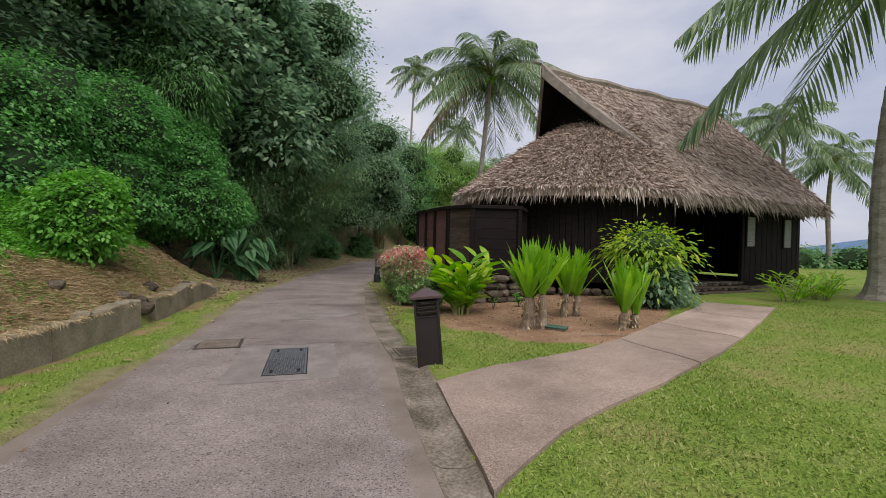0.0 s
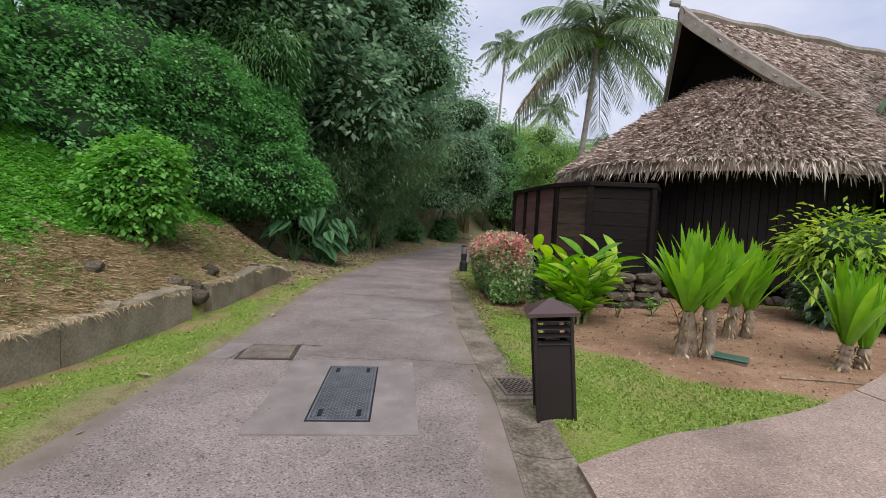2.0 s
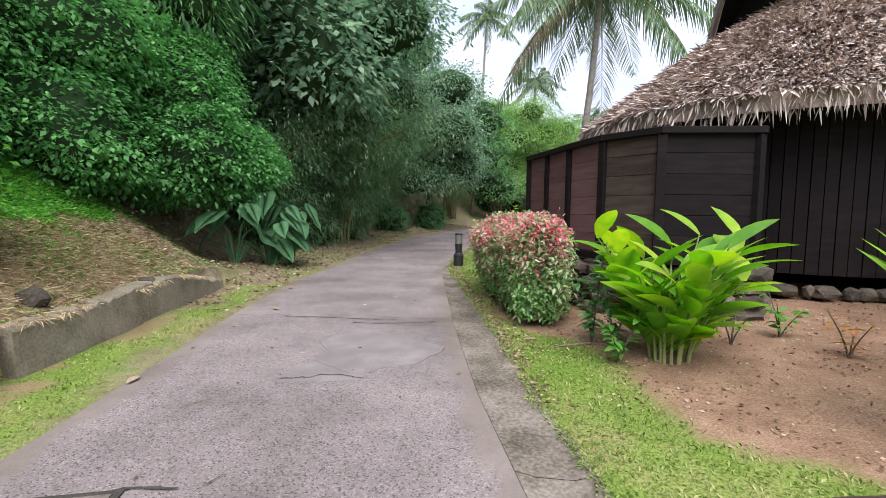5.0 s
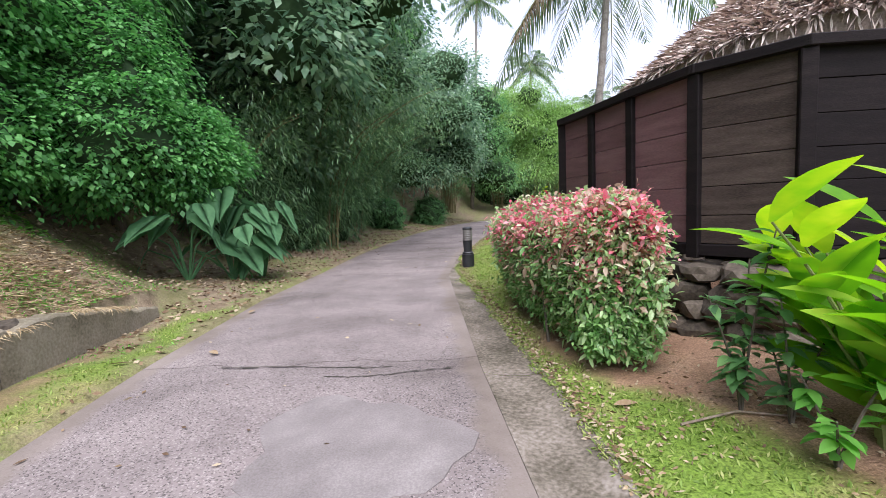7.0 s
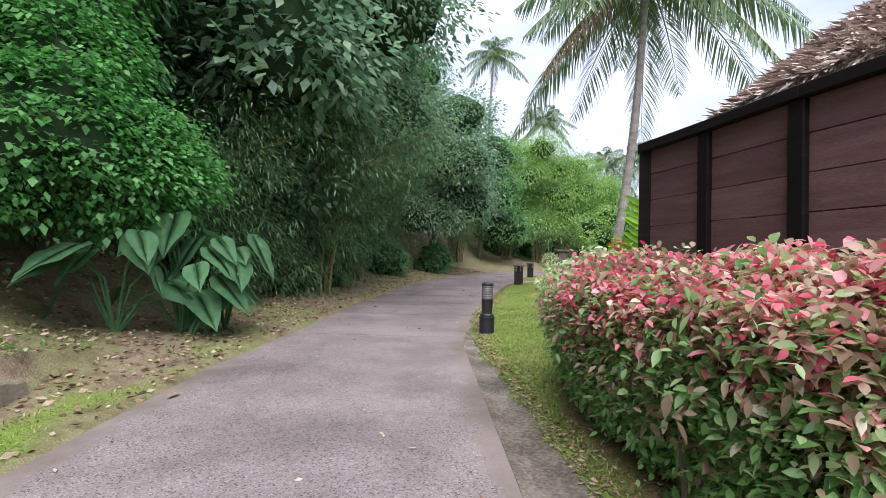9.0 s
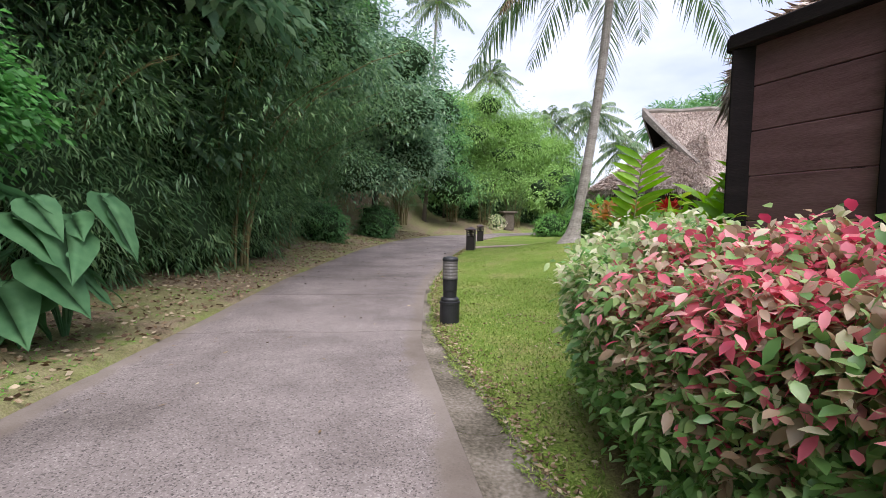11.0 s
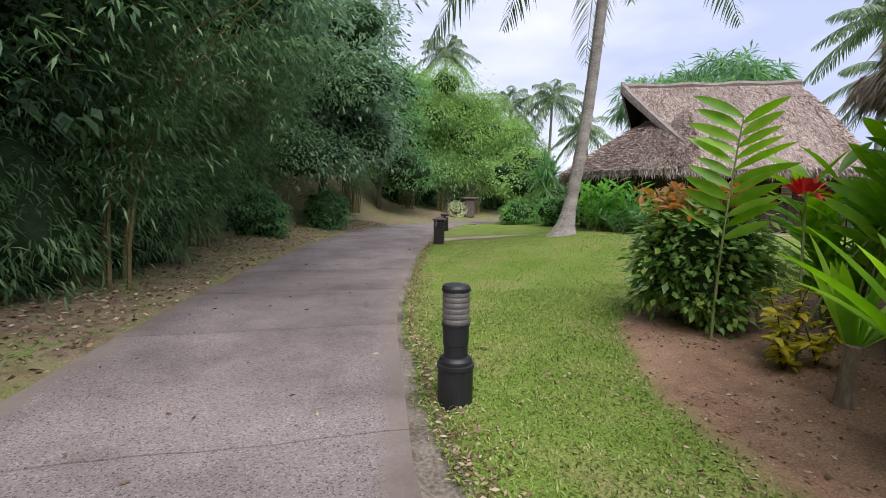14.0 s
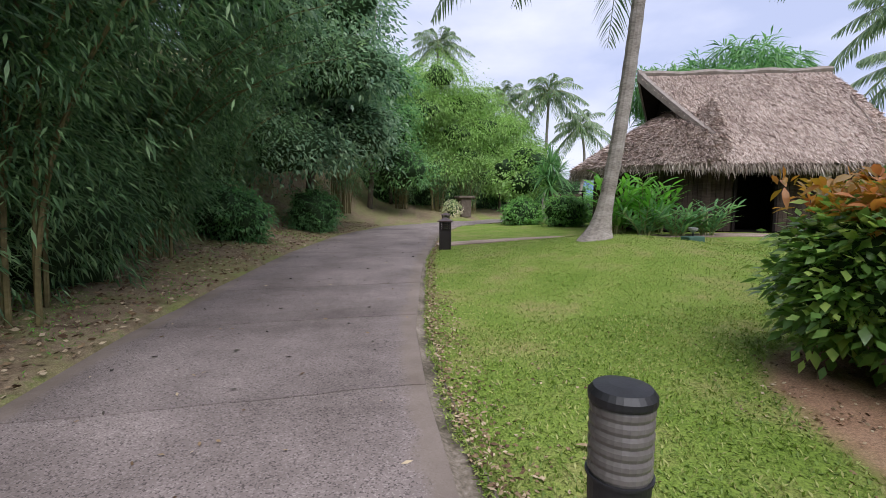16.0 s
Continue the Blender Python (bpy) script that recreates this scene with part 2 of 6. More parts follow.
def aggregate(name, base, pebble, hole, size=75.0, rim=False):
    """Worn concrete: pebbles of uneven tone, dark pits, broad stains."""
    m = bpy.data.materials.new(name)
    m.use_nodes = True
    N, K = m.node_tree.nodes, m.node_tree.links
    b = N["Principled BSDF"]
    b.inputs["Roughness"].default_value, b.inputs["Specular IOR Level"].default_value = 0.85, 0.25
    co = N.new("ShaderNodeTexCoord")
    vo = N.new("ShaderNodeTexVoronoi")
    vo.inputs["Scale"].default_value = size
    K.new(co.outputs["Object"], vo.inputs["Vector"])
    sep = N.new("ShaderNodeSeparateColor")
    K.new(vo.outputs["Color"], sep.inputs[0])
    r1 = N.new("ShaderNodeValToRGB")
    set_ramp(r1, [(0.0, hole), (0.25, base), (0.75, base), (1.0, pebble)])
    K.new(sep.outputs[0], r1.inputs[0])
    big = N.new("ShaderNodeTexNoise")
    big.inputs["Scale"].default_value, big.inputs["Detail"].default_value, big.inputs["Roughness"].default_value = 0.7, 9.0, 0.66
    K.new(co.outputs["Object"], big.inputs["Vector"])
    r2 = N.new("ShaderNodeValToRGB")
    set_ramp(r2, [(0.30, (0.60, 0.58, 0.56)), (0.5, (1.0, 0.98, 0.97)), (0.70, (1.35, 1.33, 1.31))])
    K.new(big.outputs[0], r2.inputs[0])
    mx = N.new("ShaderNodeMixRGB")
    mx.blend_type = "MULTIPLY"
    mx.inputs[0].default_value = 1.0
    info = N.new("ShaderNodeObjectInfo")
    tone = N.new("ShaderNodeMapRange")
    tone.inputs["To Min"].default_value, tone.inputs["To Max"].default_value = 0.84, 1.10
    K.new(info.outputs["Random"], tone.inputs["Value"])
    whole = N.new("ShaderNodeMixRGB")
    whole.blend_type = "MULTIPLY"
    whole.inputs[0].default_value = 1.0
    K.new(r2.outputs[0], whole.inputs[1])
    K.new(tone.outputs[0], whole.inputs[2])
    K.new(r1.outputs[0], mx.inputs[1])
    K.new(whole.outputs[0], mx.inputs[2])
    colour = mx.outputs[0]
    if rim:
        # smooth muddy cement margin along the edges of the slabs
        at = N.new("ShaderNodeAttribute")
        at.attribute_name = "rim"
        ragged = N.new("ShaderNodeTexNoise")
        ragged.inputs["Scale"].default_value, ragged.inputs["Detail"].default_value = 2.6, 7.0
        K.new(co.outputs["Object"], ragged.inputs["Vector"])
        add = N.new("ShaderNodeMath")
        add.operation = "ADD"
        K.new(at.outputs["Fac"], add.inputs[0])
        K.new(ragged.outputs[0], add.inputs[1])
        cut = N.new("ShaderNodeMapRange")
        cut.inputs["From Min"].default_value, cut.inputs["From Max"].default_value = 0.92, 1.18
        cut.inputs["To Max"].default_value = 0.85
        K.new(add.outputs[0], cut.inputs["Value"])
        mud = N.new("ShaderNodeValToRGB")
        set_ramp(mud, [(0.35, (0.15, 0.118, 0.095)), (0.65, (0.26, 0.215, 0.185))])
        K.new(big.outputs[0], mud.inputs[0])
        over = N.new("ShaderNodeMixRGB")
        K.new(cut.outputs[0], over.inputs[0])
        K.new(mx.outputs[0], over.inputs[1])
        K.new(mud.outputs[0], over.inputs[2])
        colour = over.outputs[0]
    K.new(colour, b.inputs["Base Color"])
    bp = N.new("ShaderNodeBump")
    bp.inputs["Strength"].default_value, bp.inputs["Distance"].default_value = 0.45, 0.005
    K.new(sep.outputs[1], bp.inputs["Height"])
    K.new(bp.outputs[0], b.inputs["Normal"])
    return m


M_ROAD = aggregate("exposed_aggregate_concrete", (0.215, 0.181, 0.172), (0.315, 0.275, 0.262), (0.075, 0.064, 0.060), 105.0, True)
M_SMOOTH = mat("smooth_patch_concrete", [(0.3, (0.145, 0.124, 0.116)), (0.52, (0.215, 0.186, 0.175)), (0.7, (0.29, 0.255, 0.24))], 3.5, 0.8, 0.3, 90.0)
M_BED = mat("dark_joint_dirt", [(0.3, (0.03, 0.026, 0.022)), (0.7, (0.08, 0.07, 0.055))], 6.0, 0.95, 0.4)
M_KERB = mat("stained_gutter_concrete", [(0.34, (0.060, 0.052, 0.034)), (0.46, (0.135, 0.112, 0.084)), (0.55, (0.21, 0.175, 0.14)), (0.68, (0.32, 0.275, 0.235))], 2.2, 0.9, 0.8, 38.0)
M_PATH = aggregate("pink_path_concrete", (0.34, 0.262, 0.220), (0.50, 0.41, 0.36), (0.20, 0.145, 0.12), 110.0)
M_WALLC = mat("weathered_retaining_concrete", [(0.3, (0.10, 0.085, 0.05)), (0.5, (0.21, 0.178, 0.125)), (0.75, (0.34, 0.295, 0.22))], 3.0, 0.92, 0.6, 40.0)
# dark stain, deepened further so the colour carries the shade under the eaves
M_TIMBER = mat("stained_timber_darkened_for_shade", [(0.3, (0.005, 0.0035, 0.0035)), (0.55, (0.011, 0.0075, 0.0075)), (0.8, (0.024, 0.017, 0.016))], 3.0, 0.75, 0.3, 40.0, obj=0.12, stretch=(1, 1, 6), spec=0.15)
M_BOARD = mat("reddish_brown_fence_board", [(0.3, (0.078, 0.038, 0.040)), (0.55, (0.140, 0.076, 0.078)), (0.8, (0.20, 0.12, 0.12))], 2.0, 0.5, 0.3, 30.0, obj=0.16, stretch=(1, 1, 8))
M_BARGE = mat("grey_weathered_board", [(0.3, (0.16, 0.13, 0.11)), (0.6, (0.30, 0.26, 0.235)), (0.8, (0.40, 0.36, 0.33))], 5.0, 0.85, 0.3, 50.0)
M_THATCH = mat("pandanus_thatch", [(0.15, (0.21, 0.15, 0.125)), (0.40, (0.41, 0.315, 0.265)), (0.60, (0.54, 0.435, 0.375)), (0.85, (0.70, 0.60, 0.53))], 1.2, 0.9, 0.5, 45.0, island=0.80)
M_FRINGE = mat("dry_thatch_fringe", [(0.2, (0.16, 0.12, 0.10)), (0.5, (0.36, 0.29, 0.245)), (0.8, (0.60, 0.52, 0.46))], 1.2, 0.9, 0.3, 40.0, island=0.6)
M_STONE = mat("grey_plinth_stone", [(0.3, (0.035, 0.028, 0.021)), (0.55, (0.10, 0.080, 0.060)), (0.8, (0.20, 0.165, 0.13))], 5.0, 0.9, 0.7, 35.0, obj=0.3)
M_LAMP = mat("brown_powder_coated_metal", [(0.3, (0.011, 0.0075, 0.0075)), (0.7, (0.022, 0.015, 0.015))], 4.0, 0.42, 0.08, 150.0, spec=0.5)
M_LAMPDK = mat("black_weathered_metal", [(0.3, (0.008, 0.008, 0.009)), (0.66, (0.020, 0.020, 0.023)), (0.9, (0.08, 0.08, 0.085))], 9.0, 0.5, 0.12, 90.0, spec=0.5)
M_LENS = mat("ribbed_grey_lens", [(0.3, (0.09, 0.08, 0.075)), (0.7, (0.17, 0.155, 0.145))], 8.0, 0.35, 0.0, 60.0, spec=0.5)
M_STEEL = mat("grey_tread_steel", [(0.3, (0.075, 0.080, 0.088)), (0.55, (0.125, 0.133, 0.146)), (0.8, (0.20, 0.208, 0.218))], 6.0, 0.72, 0.5, 70.0, metal=0.1, spec=0.4)
M_TREAD = mat("worn_dark_tread", [(0.3, (0.035, 0.037, 0.042)), (0.7, (0.075, 0.078, 0.086))], 6.0, 0.65, 0.2, 70.0, spec=0.4)
M_RUST = mat("rusty_iron", [(0.3, (0.085, 0.065, 0.052)), (0.55, (0.18, 0.145, 0.122)), (0.8, (0.28, 0.24, 0.21))], 7.0, 0.9, 0.6, 60.0)
M_BLACK = mat("dark_hole", [(0.3, (0.008, 0.008, 0.008)), (0.7, (0.02, 0.02, 0.018))], 4.0, 0.9, 0.0)
M_GREENBOX = mat("green_plastic", [(0.3, (0.035, 0.085, 0.060)), (0.7, (0.075, 0.15, 0.11))], 5.0, 0.6, 0.2)
M_WHITE = mat("white_louvre_paint", [(0.3, (0.26, 0.25, 0.26)), (0.7, (0.40, 0.39, 0.40))], 6.0, 0.6, 0.05)
M_BARK = mat("brown_grey_bark", [(0.3, (0.05, 0.04, 0.03)), (0.55, (0.14, 0.115, 0.09)), (0.8, (0.25, 0.215, 0.175))], 4.0, 0.92, 0.9, 25.0, stretch=(3, 3, 1))
M_PALMBARK = mat("ringed_palm_bark", [(0.3, (0.14, 0.12, 0.10)), (0.5, (0.30, 0.265, 0.235)), (0.75, (0.46, 0.42, 0.38))], 3.0, 0.92, 0.8, 16.0, stretch=(1, 1, 2.2))
M_CULM = mat("yellow_green_bamboo_culm", [(0.3, (0.09, 0.075, 0.03)), (0.6, (0.20, 0.165, 0.07)), (0.8, (0.30, 0.25, 0.13))], 3.0, 0.6, 0.1, 20.0, island=0.3)
# core tone kept dark so gaps between leaves read as shade
M_CORE = mat("shade_dark_core_foliage", [(0.3, (0.025, 0.042, 0.022)), (0.6, (0.045, 0.075, 0.036)), (0.8, (0.075, 0.12, 0.055))], 3.0, 0.95, 0.6, 14.0, spec=0.0)
M_STRAWST = mat("dry_grass_stalk", [(0.2, (0.20, 0.13, 0.07)), (0.5, (0.38, 0.28, 0.15)), (0.8, (0.55, 0.44, 0.27))], 3.0, 0.95, 0.0, island=0.5)
M_LITTER = mat("fallen_dry_leaf", [(0.2, (0.10, 0.06, 0.035)), (0.5, (0.25, 0.17, 0.095)), (0.8, (0.46, 0.37, 0.25))], 3.0, 0.9, 0.0, island=0.7)
M_GRASS = leafmat("lawn_grass_blade", (0.10, 0.16, 0.025), (0.19, 0.28, 0.045), (0.40, 0.40, 0.15), 0.6, 0.25)
M_WEED = leafmat("bright_groundcover_leaf", (0.085, 0.23, 0.035), (0.14, 0.36, 0.055), (0.23, 0.48, 0.095), 0.6)
M_VINE = leafmat("creeper_leaf", (0.068, 0.185, 0.058), (0.118, 0.31, 0.088), (0.21, 0.46, 0.14), 0.55)
M_DKLEAF = leafmat("dark_broad_leaf", (0.085, 0.16, 0.10), (0.17, 0.285, 0.165), (0.35, 0.47, 0.30), 0.36)
M_MIDLEAF = leafmat("mid_green_tree_leaf", (0.07, 0.16, 0.06), (0.13, 0.28, 0.10), (0.23, 0.40, 0.15), 0.45)
M_BAMBOO = leafmat("bamboo_leaf", (0.060, 0.125, 0.055), (0.115, 0.215, 0.090), (0.25, 0.37, 0.17), 0.45)
M_BRIGHT = leafmat("light_green_bamboo_leaf", (0.12, 0.22, 0.055), (0.23, 0.39, 0.10), (0.37, 0.54, 0.18), 0.5, 0.38)
M_CLIP = leafmat("bright_clipped_shrub_leaf", (0.09, 0.22, 0.06), (0.17, 0.36, 0.09), (0.28, 0.48, 0.14), 0.4)
M_PALM = leafmat("coconut_frond_leaflet", (0.08, 0.14, 0.065), (0.165, 0.245, 0.12), (0.31, 0.38, 0.22), 0.40, 0.35)
M_RIB = mat("pale_green_frond_rib", [(0.3, (0.16, 0.19, 0.06)), (0.7, (0.30, 0.32, 0.13))], 4.0, 0.6, 0.0)
M_DRYFROND = leafmat("dry_brown_frond", (0.10, 0.07, 0.04), (0.2, 0.15, 0.09), (0.32, 0.25, 0.16), 0.8, 0.1)
M_LILY = leafmat("light_green_lily_leaf", (0.13, 0.29, 0.015), (0.21, 0.42, 0.03), (0.34, 0.55, 0.07), 0.38, 0.48)
M_GINGER = leafmat("yellow_green_ginger_leaf", (0.12, 0.30, 0.02), (0.21, 0.44, 0.03), (0.46, 0.57, 0.06), 0.36, 0.45)
M_TARO = leafmat("grey_green_taro_leaf", (0.045, 0.12, 0.055), (0.075, 0.175, 0.075), (0.13, 0.26, 0.115), 0.6, 0.25, 0.18)
M_HEDGEG = leafmat("glossy_green_hedge_leaf", (0.10, 0.215, 0.065), (0.215, 0.385, 0.125), (0.47, 0.59, 0.31), 0.28)
M_HEDGER = leafmat("pink_red_hedge_leaf", (0.46, 0.07, 0.12), (0.74, 0.20, 0.26), (0.90, 0.50, 0.50), 0.35)
M_HEDGEB = leafmat("bronze_hedge_leaf", (0.17, 0.13, 0.08), (0.34, 0.24, 0.16), (0.50, 0.38, 0.28), 0.4)
M_HEDGEW = leafmat("cream_variegated_hedge_leaf", (0.28, 0.42, 0.14), (0.56, 0.58, 0.36), (0.82, 0.72, 0.60), 0.4)
M_YELLOW = leafmat("yellow_green_shrub_leaf", (0.13, 0.27, 0.03), (0.28, 0.44, 0.05), (0.50, 0.56, 0.08), 0.4)
M_ORANGE = leafmat("orange_new_leaf", (0.22, 0.16, 0.03), (0.38, 0.20, 0.05), (0.50, 0.20, 0.09), 0.4)
M_SHRUB = leafmat("clipped_shrub_leaf", (0.05, 0.13, 0.05), (0.10, 0.23, 0.08), (0.18, 0.35, 0.13), 0.4)
M_GLOSSY = leafmat("glossy_dark_shrub_leaf", (0.09, 0.17, 0.045), (0.17, 0.31, 0.075), (0.36, 0.46, 0.12), 0.3, 0.35)
M_RED = mat("red_flower_bract", [(0.3, (0.5, 0.02, 0.02)), (0.7, (0.75, 0.06, 0.05))], 6.0, 0.5, 0.1)
M_STUMP = mat("pale_fibrous_stump", [(0.3, (0.12, 0.09, 0.06)), (0.55, (0.28, 0.22, 0.165)), (0.8, (0.46, 0.39, 0.31))], 7.0, 0.95, 0.9, 40.0, stretch=(1, 1, 0.4))
M_CAP = mat("satin_brown_lamp_cap", [(0.3, (0.050, 0.029, 0.028)), (0.7, (0.085, 0.052, 0.050))], 4.0, 0.40, 0.06, 150.0, spec=0.5)
M_CROTON = leafmat("yellow_croton_leaf", (0.26, 0.30, 0.03), (0.50, 0.46, 0.04), (0.72, 0.52, 0.05), 0.4)
# wall planks of the second hut; also the shaded tone of one fence panel
M_PLANK = mat("weathered_brown_plank_and_fence_shade", [(0.3, (0.030, 0.021, 0.017)), (0.55, (0.065, 0.047, 0.038)), (0.8, (0.11, 0.083, 0.068))], 3.0, 0.8, 0.3, 40.0, obj=0.25, stretch=(1, 1, 6), spec=0.15)

# ---- plan of the ground ----
R_Y = np.array([-12, 2.6, 4.1, 5.7, 6.8, 8.2, 10.3, 13.3, 15.5, 18.4, 20.1, 22.7, 25.5, 27.5, 33, 40, 46, 70])
R_X = np.array([3.6, 0.14, -0.23, -0.55, -0.88, -1.28, -1.76, -2.34, -2.76, -2.92, -2.93, -2.75, -2.5, -2.2, -1.5, 0.4, 4.5, 26.0])
L_X = np.array([0.8, -2.93, -3.3, -3.62, -3.86, -4.2, -4.75, -5.4, -5.65, -5.92, -6.05, -6.1, -6.0, -5.9, -5.4, -3.7, 0.0, 20.0])
Z_Y = np.array([-12, 6, 10, 16, 22, 27, 35, 60])
Z_Z = np.array([0, 0, 0.06, 0.04, 0.12, 0.26, 0.35, 0.40])
G_Y = np.array([-12, 2.6, 4, 6.8, 8, 10, 14, 16.5, 18, 22, 26, 70])
G_W = np.array([0.30, 0.28, 0.40, 0.44, 0.46, 0.48, 0.36, 0.20, 0.16, 0.16, 0.14, 0.12])
W_Y = np.array([-12, 4.8, 5.1, 8.37, 11.67, 13.5])
W_X = np.array([-2.2, -4.48, -4.55, -5.1, -6.02, -6.4])


BED_Y = np.array([6.4, 6.55, 6.8, 7.4, 7.65, 8.85, 9.2, 9.75, 10.0, 11.0, 12.0, 13.0, 14.0, 14.7, 16.2, 16.9, 18.1, 18.55, 18.9, 19.0])
BED_X = np.array([2.4, 1.6, 1.1, 0.7, 0.1, -0.05, -0.2, -0.5, -0.9, -1.3, -1.5, -1.6, -1.25, -0.96, -0.95, -0.78, -0.45, 0.0, 0.8, 3.0])


def road_r(y):
    return np.interp(y, R_Y, R_X)


def road_l(y):
    return np.interp(y, R_Y, L_X)


def road_z(y):
    return np.interp(y, Z_Y, Z_Z)


def smooth(a, b, x):
    t = np.clip((np.asarray(x, float) - a) / (b - a), 0, 1)
    return t * t * (3 - 2 * t)


def wob(x, y, s=1.0):
    return np.sin(x * 1.7 * s + 1.3 * np.sin(y * 1.1 * s)) * np.cos(y * 1.9 * s + 0.7 * np.sin(x * 2.3 * s))


def height(x, y):
    """The ground beside the road."""
    x, y = np.asarray(x, float), np.asarray(y, float)
    z0 = road_z(y)
    d = np.clip((x - road_r(y) - np.interp(y, G_Y, G_W)), 0, None)
    right = z0 + 0.02 + 0.035 * np.minimum(d, 9) - 0.012 * np.clip(d - 14, 0, 60)
    right = right + 0.50 * np.exp(-(((x - 1.6) / 2.6) ** 2 + ((y - 24.2) / 3.0) ** 2)) * smooth(0.2, 2.0, d)
    right = right + 0.012 * wob(x, y, 2.0)
    # bank behind the low wall, then the hillside
    s = np.interp(y, W_Y, W_X) - x
    bank = z0 + 0.42 + 0.60 * np.clip(s - 0.25, 0, 1.7) + 0.85 * np.clip(s - 1.95, 0, 4) + 0.55 * np.clip(s - 5.95, 0, 30)
    verge = z0 + 0.02 + 0.02 * wob(x, y, 1.5)
    near = np.where(s > 0.17, bank + 0.05 * wob(x, y, 2.2), verge)
    e = np.clip(road_l(y) - x, 0, None)
    far = z0 + 0.02 + 0.13 * np.minimum(e, 2.2) + (0.75 * np.clip(e - 2.2, 0, 5) + 0.5 * np.clip(e - 7.2, 0, 30)) * (1 - 0.85 * smooth(36, 46, y) * smooth(-9.0, -4.0, x)) + 0.03 * wob(x, y, 1.8)
    k = smooth(11.2, 13.6, y)
    left = near * (1 - k) + far * k
    z = np.where(x > road_r(y), right, left)
    z = np.minimum(z, 14 + 0 * z)
    on_road = (x > road_l(y) - 0.02) & (x < road_r(y) + np.interp(y, G_Y, G_W) - 0.02)
    return np.where(on_road & (y < 62), z0 - 0.10, z)


def hz(x, y):
    return float(height(x, y))


def grow(a, b, step, far, rate=1.25):
    """Grid lines, fine between a and b and ever wider outwards."""
    mid = list(np.arange(a, b + 1e-6, step))
    s, out, p = step, [], b
    while p < far:
        s *= rate
        p += s
        out.append(p)
    s, inn, p = step, [], a
    while p > -far:
        s *= rate
        p -= s
        inn.append(p)
    return np.array(inn[::-1] + mid + out)


def region(x, y):
    """Masks of bare soil, straw, leaf litter and bright groundcover on the ground."""
    wn_ = 0.22 * wob(x, y, 1.4) + 0.10 * wob(x, y, 4.1)
    # soil beds: from the lilies, under the hedge, to the shrub bed past it
    edge = np.interp(y, BED_Y, BED_X) + 0.35 * wn_
    inner = np.where(y < 11.5, np.minimum(5.4, 0.62 * (y - 6.6) + 3.2), 4.2)
    d1 = np.minimum(np.minimum(x - edge, inner - x), np.minimum(y - 6.4, 19.0 - y))
    soil = smooth(-0.10, 0.14, d1)
    s = np.interp(y, W_Y, W_X) - x
    k = 1 - smooth(10.5, 13.0, y)
    straw = smooth(0.05, 0.2, s) * (1 - smooth(1.35, 1.85, s + wn_)) * k
    e = road_l(y) - x
    strip_ = 0.75 * smooth(-0.3, 0.0, e) * (1 - smooth(0.08, 0.30, e + 0.8 * wn_)) * (y < 14)
    soil = np.maximum(soil, 0.7 * smooth(-0.35, -0.12, -s) * (s < 0.1) * (s > -0.3) * k * (wn_ > 0))
    litter = smooth(-0.25, 0.15, e + (1.5 - 1.1 * smooth(12.0, 14.0, y)) * wn_ - 0.55 * (1 - smooth(11.0, 14.0, y))) * smooth(8.6, 12.0, y) * (0.85 + 0.15 * np.sign(wob(x, y, 0.9)))
    litter = np.maximum(litter, strip_ * (e > -0.3))
    weed = smooth(1.35, 1.85, s + wn_) * k
    return soil, straw, litter, weed


gx, gy = grow(-11.0, 9.0, 0.14, 900), grow(-3.0, 33.0, 0.16, 1400)
GX, GY = np.meshgrid(gx, gy)
GZ = height(GX, GY)
far_cut = np.clip(np.hypot(GX, GY - 20) - 70, 0, None)
GZ = np.where(far_cut > 0, GZ * np.exp(-far_cut / 60), GZ)
V = np.stack([GX.ravel(), GY.ravel(), GZ.ravel()], 1)
nx_, ny_ = len(gx), len(gy)
ii = (np.arange(ny_ - 1)[:, None] * nx_ + np.arange(nx_ - 1)[None]).ravel()
F = np.stack([ii, ii + 1, ii + 1 + nx_, ii + nx_], 1)


